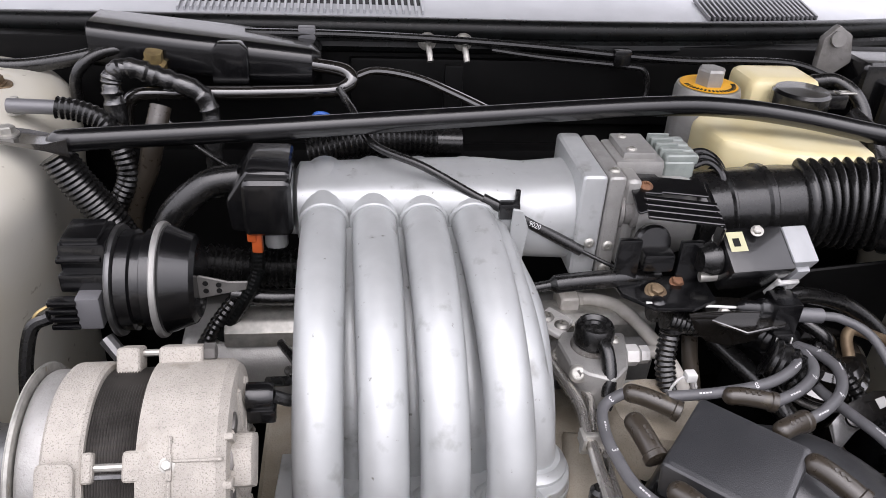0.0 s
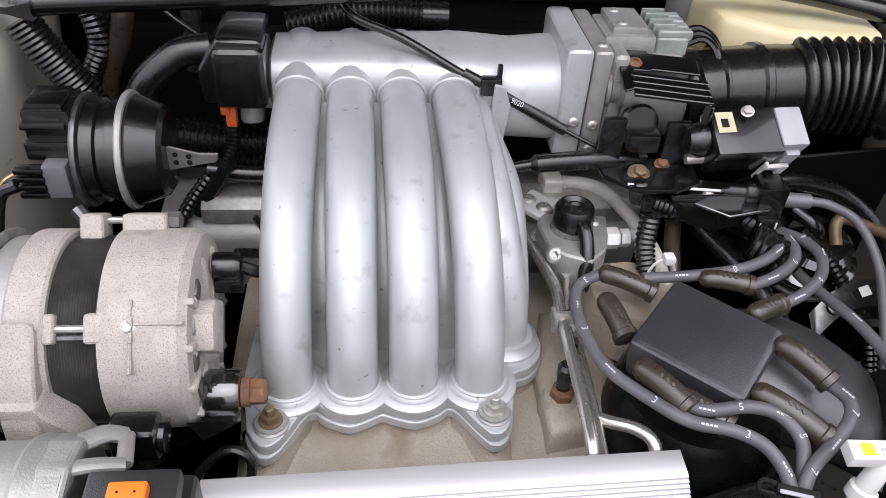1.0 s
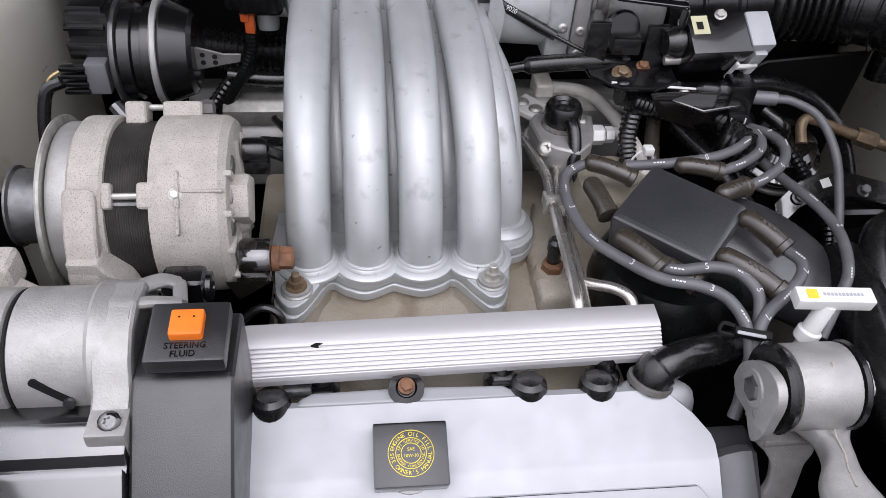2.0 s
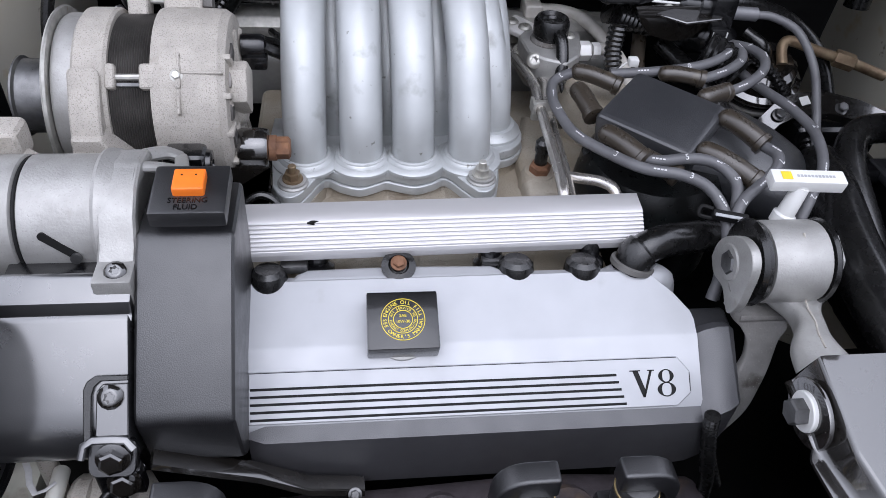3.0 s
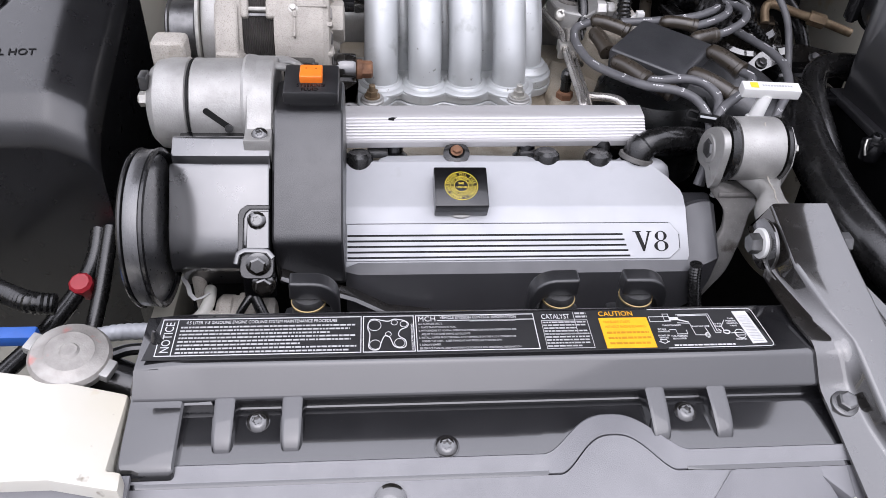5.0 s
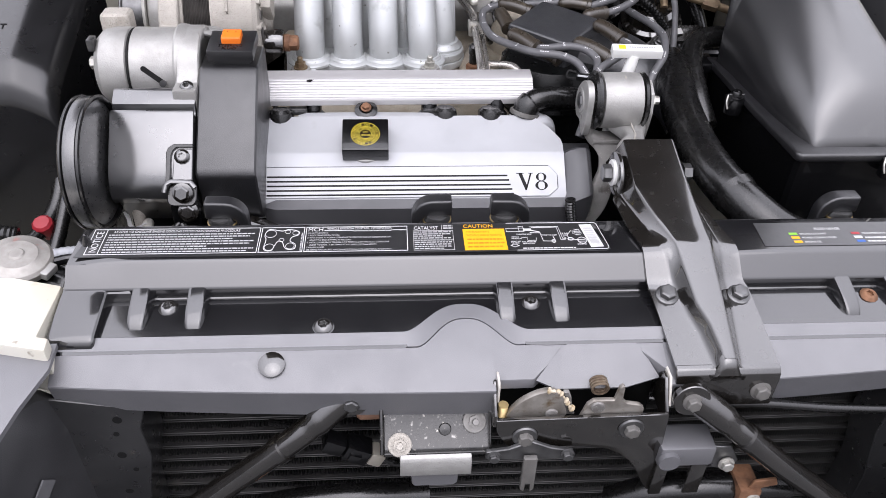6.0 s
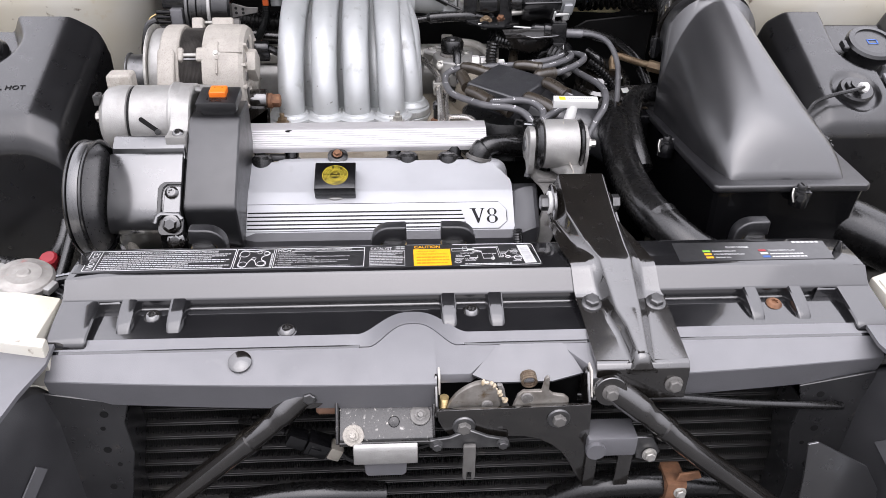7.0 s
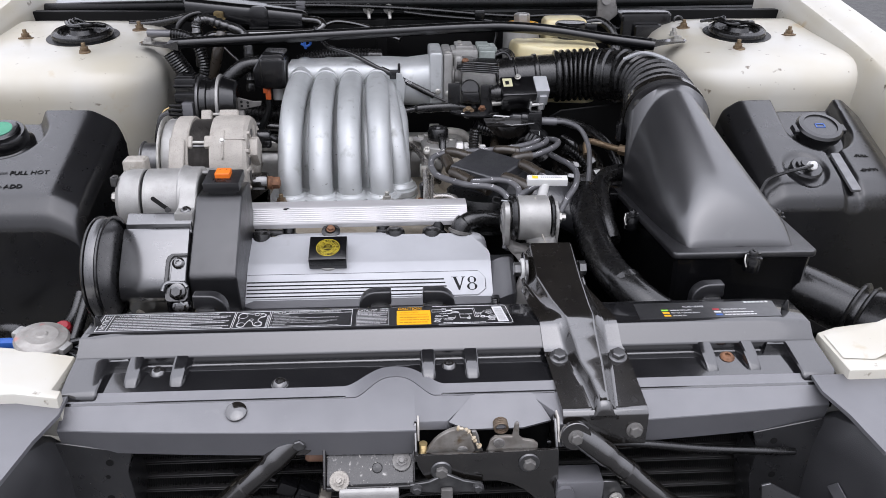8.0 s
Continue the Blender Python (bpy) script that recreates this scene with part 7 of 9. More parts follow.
part("label", bars([(-0.040, -0.005, 0.020, 0.024)], SM @ pose(0, 0, 0.0242)), surface("pale_yellow_paper", (0.62, 0.60, 0.38), 0.6), servo)
part("label_print", bars([(-0.035, 0.001, 0.008, 0.010)], SM @ pose(0, 0, 0.0246)), INK_BLACK, servo)
part("bracket_plate", prism([(0.430, 0.690), (0.500, 0.680), (0.540, 0.650), (0.520, 0.628), (0.470, 0.615), (0.440, 0.640)], "z", 0.996, 1.000, 0.001, 1), BLACK_GLOSS, servo)
part("lower_plate", prism([(0.412, 1.008), (0.424, 0.985), (0.440, 0.970), (0.468, 0.962), (0.494, 0.968), (0.510, 0.985), (0.512, 1.010)], "y", 0.640, 0.644, 0.0015, 2), BLACK_GLOSS, servo)
for p in ((0.452, 0.692, 1.072), (0.458, 0.650, 1.001), (0.49, 0.684, 1.086)):
    bolt(servo, p, (-0.3, -0.6, 1), 0.009, STEEL)
cable = thing("throttle_cable", "bare cable with black end fitting and grey sleeve", "cable", (0.46, 0.65, 1.0))
part("inner_wire", tube([(0.366, 0.652, 1.016), (0.420, 0.651, 1.012), (0.478, 0.650, 1.008)], 0.0016, 8), WHITE_PLASTIC, cable)
part("ball_end", lathe([(0.008, 0), (0.010, 0.004), (0.008, 0.010), (0.004, 0.012)], aim((0.380, 0.656, 1.008), (0, -0.3, 1)), 14), BLACK, cable)
part("fitting", joined(lathe([(0.004, 0), (0.009, 0.006), (0.009, 0.024), (0.012, 0.026), (0.012, 0.042)], aim((0.470, 0.650, 1.009), (1, -0.02, -0.08)), 16), box(0.508, 0.538, 0.632, 0.664, 0.982, 1.022, 0.003), box(0.512, 0.536, 0.628, 0.634, 0.962, 0.985, 0.002)), BLACK, cable)
part("white_mark", joined(box(0.514, 0.5155, 0.6265, 0.6285, 0.965, 0.982, 0.0003, 1), box(0.532, 0.5335, 0.6265, 0.6285, 0.965, 0.982, 0.0003, 1)), WHITE_PLASTIC, cable)
part("ferrule", tube([(0.538, 0.648, 0.999), (0.572, 0.645, 0.998)], 0.0085, 14), GREY_PLASTIC, cable)
part("sleeve", tube([(0.570, 0.645, 0.998), (0.592, 0.638, 0.998), (0.617, 0.615, 0.990), (0.628, 0.575, 0.965), (0.622, 0.530, 0.935), (0.61, 0.48, 0.90)], 0.0052, 12), WIRE, cable)
part("strap", prism([(0.452, 0.965), (0.515, 0.962), (0.520, 0.985), (0.50, 0.998), (0.45, 1.0)], "y", 0.650, 0.654, 0.002), BLACK, cable)
grommet = thing("lead_collar", "black ribbed rubber collar round the plug leads", "collar", (0.53, 0.61, 0.94))
part("collar", ribbed_hose([(0.506, 0.622, 0.962), (0.525, 0.610, 0.956), (0.545, 0.592, 0.942)], 0.021, 0.0075, 0.0025, 20), RUBBER, grommet)
accel = thing("accelerator_cable", "black accelerator cable with printed sleeve clipped at the plenum", "cable", (0.22, 0.76, 1.05))
part("cable", tube([(0.036, 0.945, 1.150), (0.052, 0.880, 1.148), (0.075, 0.818, 1.130), (0.13, 0.778, 1.120), (0.190, 0.758, 1.092), (0.225, 0.750, 1.078), (0.268, 0.742, 1.056), (0.315, 0.730, 1.034), (0.360, 0.712, 1.018)], lambda s: 0.0048 if s < 0.33 else 0.0025, 12), RUBBER, accel)
part("sleeve", tube([(0.196, 0.757, 1.0905), (0.226, 0.750, 1.0775), (0.262, 0.7435, 1.059), (0.312, 0.731, 1.0355)], 0.0066, 12), RUBBER, accel)
part("clip", joined(box(0.214, 0.238, 0.742, 0.760, 1.070, 1.090, 0.003), box(0.232, 0.238, 0.748, 0.754, 1.085, 1.104, 0.002)), BLACK, accel)
along = Vector((0.020, 0.0, -0.009)).normalized()
facing_way = Vector((-0.20, -0.735, 0.41)).normalized()
facing_way = (facing_way - along * facing_way.dot(along)).normalized()
upward = facing_way.cross(along)
spot = Vector((0.247, 0.745, 1.0665)) + facing_way * 0.0085 - upward * 0.003
lettering("9020", 0.0085, Matrix(((along.x, upward.x, facing_way.x, spot.x), (along.y, upward.y, facing_way.y, spot.y), (along.z, upward.z, facing_way.z, spot.z), (0, 0, 0, 1))), INK_WHITE, accel, name="number_print", squeeze=0.9)
conduit = thing("cross_hose", "black rubber hose behind the plenum's throttle end", "hose", (0.28, 0.69, 1.02))
part("hose", tube([(0.232, 0.685, 1.012), (0.28, 0.690, 1.018), (0.345, 0.695, 1.020), (0.40, 0.71, 1.01)], lambda s: 0.006 if s < 0.04 else 0.0105, 14), RUBBER, conduit)
for pts, r in (([(0.395, 0.640, 0.985), (0.392, 0.628, 0.95), (0.400, 0.61, 0.91), (0.41, 0.59, 0.87)], 0.010), ([(0.400, 0.668, 0.985), (0.430, 0.668, 0.975), (0.475, 0.675, 0.965), (0.50, 0.69, 0.95)], 0.013)):
    part("ribbed_sleeve", ribbed_hose(pts, r, 0.006, 0.0018, 14), RUBBER, conduit)

# ---- vacuum actuator at the alternator ----
egr = thing("vacuum_actuator", "black round actuator with a silver ring and ribbed plug", "actuator", (-0.16, 0.68, 0.97))
EY, EZ = 0.684, 1.036
part("dome", turned(-0.140, EY, EZ, [(0.055, 0), (0.056, 0.004), (0.046, 0.030), (0.040, 0.034), (0.0, 0.035)], 40), BLACK, egr)
part("ring", turned(-0.1455, EY, EZ, [(0.05, 0), (0.0590, 0.0005), (0.0602, 0.002), (0.0602, 0.0045), (0.0590, 0.0065), (0.05, 0.007)], 48), CAST_BRIGHT, egr, "silver clamping ring")
part("drum", turned(-0.181, EY, EZ, [(0.045, 0), (0.052, 0.002), (0.052, 0.014), (0.048, 0.016), (0.048, 0.024), (0.053, 0.026), (0.053, 0.036)], 40), BLACK, egr)
part("band", turned(-0.187, EY, EZ, [(0.045, 0), (0.057, 0.001), (0.058, 0.003), (0.057, 0.006), (0.045, 0.007)], 40), DARK_STEEL, egr)
part("housing", joined(box(-0.229, -0.186, 0.655, 0.705, 1.054, 1.094, 0.003), box(-0.231, -0.188, 0.648, 0.66, 1.045, 1.065, 0.003), box(-0.231, -0.190, 0.650, 0.71, 1.076, 1.082, 0.002), box(-0.226, -0.192, 0.66, 0.70, 1.092, 1.099, 0.002)), BLACK, egr)
plug = part("plug", box(-0.215, -0.192, 0.632, 0.66, 1.012, 1.048, 0.003), GREY_PLASTIC, egr, "dark grey ribbed plug")
for k in range(4):
    part("finger", box(-0.240, -0.213, 0.630, 0.642, 1.040 - 0.009 * k, 1.046 - 0.009 * k, 0.002), BLACK, plug)
part("strap", prism([(-0.108, 1.048), (-0.104, 1.052), (-0.075, 1.044), (-0.056, 1.044), (-0.058, 1.034), (-0.078, 1.030), (-0.106, 1.024)], "y", 0.664, 0.667, 0.001, 1), CAST_DARK, egr, "perforated steel strap")
for x, z in ((-0.098, 1.043), (-0.085, 1.041), (-0.098, 1.034), (-0.085, 1.034)):
    part("strap_hole", lathe([(0.0028, 0), (0.0028, 0.0006)], aim((x, 0.6638, z), (0, -1, 0)), 12), INK_BLACK, egr)
part("lead", tube([(-0.240, 0.632, 1.028), (-0.256, 0.628, 1.020), (-0.265, 0.620, 0.99), (-0.27, 0.61, 0.95)], 0.007, 10), RUBBER, egr)
part("thin_wire", tube([(-0.238, 0.636, 1.040), (-0.250, 0.630, 1.034), (-0.256, 0.627, 1.024)], 0.0015, 6), BRASS, egr)
part("support", tube([(-0.195, 0.64, 0.995), (-0.175, 0.625, 0.975), (-0.16, 0.62, 0.95)], 0.008, 10), DARK_STEEL, egr)

# ---- hoses and conduits behind the engine ----
def hose(label, pts, r, ribbed=0.0, material=None, pitch=0.007):
    h = thing("hose" if not ribbed else "conduit", label, "hose" if not ribbed else "conduit", pts[0])
    part("hose", ribbed_hose(pts, r, pitch, ribbed, 14) if ribbed else tube(pts, r, 14), material or RUBBER, h)
    return h
hose("black ribbed conduit below the end of the valve cover", [(0.388, 0.172, 0.830), (0.391, 0.170, 0.808), (0.400, 0.168, 0.770), (0.411, 0.166, 0.725), (0.412, 0.160, 0.680)], 0.0062, 0.0014, pitch=0.0042)
hose("thick black ribbed conduit beside the strut tower", [(-0.268, 0.802, 1.122), (-0.252, 0.800, 1.093), (-0.233, 0.800, 1.061), (-0.219, 0.800, 1.035), (-0.206, 0.80, 1.0), (-0.198, 0.80, 0.95)], 0.0180, 0.0018, material=RUBBER, pitch=0.0058)
h = hose("black ribbed conduit looping over the heater hose", [(-0.282, 0.870, 1.151), (-0.259, 0.870, 1.147), (-0.233, 0.868, 1.135), (-0.218, 0.862, 1.110), (-0.212, 0.855, 1.074), (-0.224, 0.85, 1.044), (-0.246, 0.85, 1.010), (-0.262, 0.85, 0.97)], 0.0115, 0.0018, material=HOSE, pitch=0.0065)
part("end_plug", tube([(-0.335, 0.872, 1.152), (-0.280, 0.870, 1.151)], 0.0085, 12), GREY_PLASTIC, h)
hose("worn brown rubber heater hose", [(-0.170, 0.88, 1.150), (-0.179, 0.86, 1.115), (-0.190, 0.86, 1.078), (-0.211, 0.86, 1.033), (-0.225, 0.855, 0.97)], 0.0125, 0, BOOT)
hose("thick black vacuum hose bent into the valve cover", [(-0.075, 0.795, 1.098), (-0.110, 0.790, 1.092), (-0.148, 0.780, 1.060), (-0.168, 0.775, 1.010), (-0.172, 0.77, 0.95)], 0.0165)
hose("black ribbed loom behind the runners", [(-0.175, 0.80, 0.985), (-0.10, 0.80, 0.980), (-0.02, 0.80, 0.975), (0.05, 0.81, 0.975)], 0.022, 0.004, pitch=0.008)
hose("plain black hose under the ribbed loom", [(-0.09, 0.755, 0.968), (-0.04, 0.755, 0.962), (0.03, 0.76, 0.96)], 0.010)
hose("thin black diagonal ribbed sleeve", [(-0.085, 0.750, 0.965), (-0.110, 0.735, 0.935), (-0.14, 0.70, 0.89)], 0.008, 0.0012)
h = hose("black ribbed loom behind the plenum", [(-0.005, 0.925, 1.072), (0.06, 0.93, 1.085), (0.12, 0.935, 1.086), (0.165, 0.935, 1.084)], 0.017, 0.003, pitch=0.007)
part("end_sleeve", tube([(0.160, 0.935, 1.084), (0.195, 0.935, 1.083)], 0.019, 14), RUBBER, h)
hose("black foam-wrapped heater hose", [(-0.242, 0.95, 1.06), (-0.244, 0.955, 1.12), (-0.245, 0.960, 1.152), (-0.236, 0.963, 1.166), (-0.214, 0.965, 1.167), (-0.184, 0.965, 1.156), (-0.146, 0.962, 1.142), (-0.130, 0.96, 1.118), (-0.128, 0.955, 1.073), (-0.13, 0.95, 1.0)], lambda s: 0.0125 + 0.0010 * math.sin(s * 410) + 0.0008 * math.sin(s * 970), 0, FOAM)
hose("thin black wire behind the heater hose", [(-0.200, 0.97, 1.115), (-0.155, 0.95, 1.075), (-0.10, 0.92, 1.05), (-0.06, 0.90, 1.04)], 0.0035)
hose("black rubber hose entering beside the strut tower", [(-0.42, 1.02, 1.150), (-0.36, 1.02, 1.152), (-0.29, 1.02, 1.165), (-0.24, 1.03, 1.18)], 0.0095)
hose("black hose rising behind the strut tower", [(-0.30, 0.99, 1.10), (-0.295, 0.99, 1.15), (-0.265, 1.0, 1.175), (-0.22, 1.01, 1.18)], 0.0075)
hose("black ribbed wiring loom beside the distributor", [(0.60, 0.68, 0.93), (0.63, 0.66, 0.91), (0.655, 0.63, 0.88), (0.672, 0.59, 0.85), (0.68, 0.56, 0.80)], 0.008, 0.0018)
hose("plain black hose below the intake hose", [(0.55, 0.70, 0.985), (0.60, 0.71, 0.98), (0.66, 0.71, 0.96), (0.71, 0.69, 0.92), (0.735, 0.66, 0.86)], 0.011, material=HOSE)
hose("black ribbed conduit behind the linkage plate", [(0.398, 0.70, 0.975), (0.43, 0.702, 0.968), (0.462, 0.700, 0.962), (0.50, 0.69, 0.95)], 0.0135, 0.003, pitch=0.006)
hose("brown rubber boot below the linkage plate", [(0.446, 0.690, 0.950), (0.440, 0.665, 0.930), (0.434, 0.635, 0.915), (0.430, 0.615, 0.895)], 0.0095, 0, BOOT)
hose("grey-black sleeve crossing under the lead collar", [(0.478, 0.690, 0.935), (0.496, 0.660, 0.925), (0.518, 0.610, 0.915), (0.535, 0.56, 0.895)], 0.0125, 0, HOSE)
servo_can = thing("cruise_servo", "glossy black round cruise servo can behind the ignition leads", "servo", (0.64, 0.70, 0.84))
SC = aim((0.640, 0.702, 0.862), (-0.10, -0.30, 1))
part("can", lathe([(0.050, -0.05), (0.052, 0.010), (0.050, 0.016), (0.056, 0.018), (0.0575, 0.022), (0.056, 0.026), (0.048, 0.030), (0.044, 0.048), (0.036, 0.055), (0.0, 0.057)], SC, 48), BLACK_GLOSS, servo_can)
part("stem", tube([SC @ Vector((0, 0, 0.05)), SC @ Vector((-0.012, 0.0, 0.075)), (0.60, 0.705, 0.945)], 0.009, 14), RUBBER, servo_can)
part("strap", ribbon([SC @ Vector((0.0545 * math.cos(t), 0.0545 * math.sin(t), 0.004)) for t in (k * math.pi / 16 for k in range(33))], 0.004, 8), CAST_DARK, servo_can)
relay = thing("valve_bracket", "black pressed steel bracket with bolts and a white tag", "bracket", (0.70, 0.63, 0.82))
part("plate", loft([[(x, y, z), (x, y + 0.004, z - 0.012), (x, y - 0.020, z - 0.030), (x, y - 0.026, z - 0.018)] for x, y, z in ((0.600, 0.604, 0.868), (0.630, 0.622, 0.886), (0.662, 0.630, 0.897), (0.700, 0.626, 0.900), (0.740, 0.612, 0.896), (0.775, 0.592, 0.888))]), BLACK_GLOSS, relay, angle=40)
part("housing", box(0.655, 0.775, 0.585, 0.655, 0.800, 0.868, 0.012, 3), BLACK, relay)
part("tag", box(-0.008, 0.008, -0.006, 0.006, 0.0, 0.0012, 0.0004, 1, Matrix.Translation((0.664, 0.614, 0.893)) @ pose(0, 0, 0, 35, 0, 20)), WHITE_PLASTIC, relay, "small white paper tag")
for p in ((0.630, 0.606, 0.876), (0.715, 0.606, 0.886)):
    bolt(relay, p, (0, -0.5, 0.85), 0.012, DARK_STEEL)
line_set = thing("brake_lines", "rust-tinged brake line with brass unions beside the servo", "pipe", (0.68, 0.68, 0.90))
part("line", tube([(0.650, 0.672, 0.915), (0.652, 0.690, 0.932), (0.665, 0.695, 0.938), (0.700, 0.682, 0.930), (0.745, 0.664, 0.922), (0.79, 0.65, 0.91)], 0.0072, 14), RUSTY_ZINC, line_set)
part("union", lathe([(0.011, 0), (0.012, 0.002), (0.012, 0.026), (0.010, 0.028)], aim((0.722, 0.673, 0.926), (0.9, -0.36, -0.16)), 6), RUSTY_ZINC, line_set)
# added sheet: hides the white tower and gives the dark gap behind the looms
shield = thing("dark_backdrop", "near-black sheet added for the shade behind the wiring looms", "shield", (0.68, 0.74, 0.82))
part("plate", prism([(0.53, 0.70), (0.735, 0.70), (0.735, 0.93), (0.74, 1.015), (0.60, 1.0), (0.53, 0.96)], "y", 0.735, 0.741, 0.002, 1), DEEP, shield)
clipw = thing("blue_wire_clip", "blue plastic wire clip behind the plenum", "clip", (0.02, 0.90, 1.10))
part("clip", joined(tube([(0.002, 0.90, 1.128), (0.010, 0.897, 1.136), (0.022, 0.897, 1.134), (0.028, 0.90, 1.122), (0.018, 0.90, 1.116), (0.006, 0.90, 1.122)], 0.003, 8), tube([(0.014, 0.90, 1.134), (0.016, 0.90, 1.110)], 0.003, 8)), BLUE, clipw)

# ---- firewall equipment ----
vac = thing("vacuum_reservoir", "long black plastic reservoir box along the firewall", "reservoir", (-0.14, 1.04, 1.12))
sec = []
for x, z0, z1, d in ((-0.285, 1.165, 1.205, 0.03), (-0.278, 1.155, 1.212, 0.045), (-0.16, 1.145, 1.200, 0.05), (-0.10, 1.138, 1.194, 0.05), (0.0, 1.130, 1.182, 0.045), (0.012, 1.136, 1.175, 0.03)):
    sec.append([(x, 1.045 + u, (z0 + z1) / 2 + v) for u, v in rounded(d * 2, z1 - z0, 0.016, 4)])
part("tank", loft(sec), BLACK, vac)
part("gusset", prism([(-0.128, 1.140), (-0.080, 1.140), (-0.080, 1.186), (-0.090, 1.194), (-0.118, 1.194), (-0.128, 1.182)], "y", 0.990, 1.01, 0.004), BLACK, vac)
pipe = thing("heater_pipe", "black painted metal pipe with a return bend", "pipe", (-0.1, 0.98, 1.11))
part("pipe", tube([(-0.238, 0.975, 1.06), (-0.238, 0.978, 1.105), (-0.225, 0.98, 1.126), (-0.190, 0.98, 1.131), (-0.09, 0.98, 1.132), (0.02, 0.98, 1.136), (0.045, 0.98, 1.143), (0.052, 0.985, 1.152), (0.040, 0.995, 1.160), (0.0, 1.01, 1.162)], 0.0095, 16), BLACK_GLOSS, pipe)
part("brass_union", joined(lathe([(0.017, 0), (0.017, 0.020), (0.012, 0.022), (0.012, 0.035)], aim((-0.200, 0.995, 1.148), (0.1, -0.2, 1)), 6)), BRASS, pipe, "brass hexagon union")
part("thin_pipe", tube([(0.05, 0.99, 1.150), (0.085, 1.0, 1.158), (0.14, 0.99, 1.152), (0.19, 0.96, 1.14), (0.24, 0.93, 1.125)], 0.0055, 10), BLACK_GLOSS, pipe)
fw = thing("firewall_cables", "thin black cables clipped along the firewall", "cable", (0.3, 1.07, 1.14))
part("cable", tube([(-0.09, 1.06, 1.190), (0.05, 1.065, 1.188), (0.18, 1.065, 1.184), (0.32, 1.065, 1.176), (0.44, 1.065, 1.166), (0.55, 1.065, 1.160), (0.63, 1.06, 1.163), (0.72, 1.06, 1.158), (0.80, 1.05, 1.13)], 0.0055, 10), RUBBER, fw)
part("cable", tube([(0.25, 1.06, 1.172), (0.33, 1.06, 1.162), (0.45, 1.06, 1.152), (0.480, 1.058, 1.145), (0.487, 1.055, 1.12), (0.482, 1.05, 1.09)], 0.0045, 10), RUBBER, fw)
part("clip", box(-0.02, 0.004, 1.058, 1.074, 1.180, 1.198, 0.003), GREY_PLASTIC, fw)
part("clip", box(0.43, 0.456, 1.055, 1.072, 1.152, 1.176, 0.003), BLACK, fw)
for x in (0.160, 0.212):
    m = aim((x, 1.085, 1.176), (0, -1, -0.1))
    stud = thing("firewall_bolt", "zinc bolt with washer and stud on the firewall", "bolt", (x, 1.08, 1.17), "firewall bolts")
    part("washer", lathe([(0.013, 0), (0.0135, 0.002), (0.013, 0.004)], m, 24), STEEL, stud)
    part("nut", lathe([(0.009, 0.004), (0.009, 0.012)], m, 6), STEEL, stud)
    part("stud", tube([(x, 1.075, 1.176), (x + 0.002, 1.062, 1.165), (x + 0.003, 1.055, 1.155)], 0.0045, 10), STEEL, stud)
part("bracket", box(0.180, 0.206, 1.02, 1.03, 1.06, 1.16, 0.002), DEEP, fw)
can = thing("accumulator_can", "silver cylindrical can with a yellow ring label and hexagon top", "canister", (0.537, 0.97, 1.02))
CC = Matrix.Translation((0.537, 0.965, 0))
part("can", lathe([(0.043, 1.02), (0.0445, 1.03), (0.0445, 1.150), (0.042, 1.157), (0.0, 1.158)], CC, 40), CAST_BRIGHT, can)
part("ring_label", lathe([(0.026, 1.158), (0.039, 1.158), (0.039, 1.1588), (0.026, 1.1588)], CC, 40), LABEL_YELLOW, can, "yellow ring label with dark print")
part("ring_print", joined(*[box(0.030, 0.036, -0.0014, 0.0014, 0, 0.0006, 0, 1, CC @ pose(0, 0, 1.1588, 0, 0, a)) for a in range(185, 360, 9)]), INK_BLACK, can)
part("hex_top", lathe([(0.0195, 1.158), (0.0195, 1.178), (0.017, 1.181), (0.0, 1.181)], CC, 6), CAST_BRIGHT, can)
reservoir = thing("brake_fluid_reservoir", "yellowed translucent plastic brake fluid reservoir with a black cap", "reservoir", (0.62, 0.88, 1.03))
outline = [(0.500, 0.915), (0.512, 0.845), (0.575, 0.800), (0.668, 0.782), (0.694, 0.800), (0.706, 0.905), (0.69, 0.93), (0.52, 0.94)]
part("tank", prism(outline, "z", 1.065, 1.128, 0.012, 4), TANK_YELLOW, reservoir)
part("lower_tank", prism([(0.62 + (x - 0.62) * 0.97, 0.87 + (y - 0.87) * 0.97) for x, y in outline], "z", 1.00, 1.066, 0.01, 3), TANK_YELLOW, reservoir)
part("seam", prism([(0.62 + (x - 0.62) * 1.02, 0.87 + (y - 0.87) * 1.02) for x, y in outline], "z", 1.0835, 1.0875, 0.0015, 2), TANK_YELLOW, reservoir)
part("rear_chamber", joined(box(0.595, 0.700, 0.955, 1.035, 1.08, 1.168, 0.018, 4)), TANK_YELLOW, reservoir)
part("cap", joined(lathe([(0.036, 1.125), (0.038, 1.130), (0.038, 1.146), (0.034, 1.150), (0.0, 1.152)], Matrix.Translation((0.650, 0.925, 0.016)), 36), lathe([(0.030, 1.10), (0.030, 1.145)], Matrix.Translation((0.650, 0.925, 0)), 28), box(0.675, 0.712, 0.912, 0.938, 1.142, 1.162, 0.003)), BLACK, reservoir, "black fluid cap")
part("cap_clip", ribbon([Vector((0.700, 0.916, 1.164)), Vector((0.722, 0.916, 1.164)), Vector((0.722, 0.936, 1.160)), Vector((0.700, 0.936, 1.160)), Vector((0.700, 0.916, 1.164))], 0.0016, 6), STEEL, reservoir)
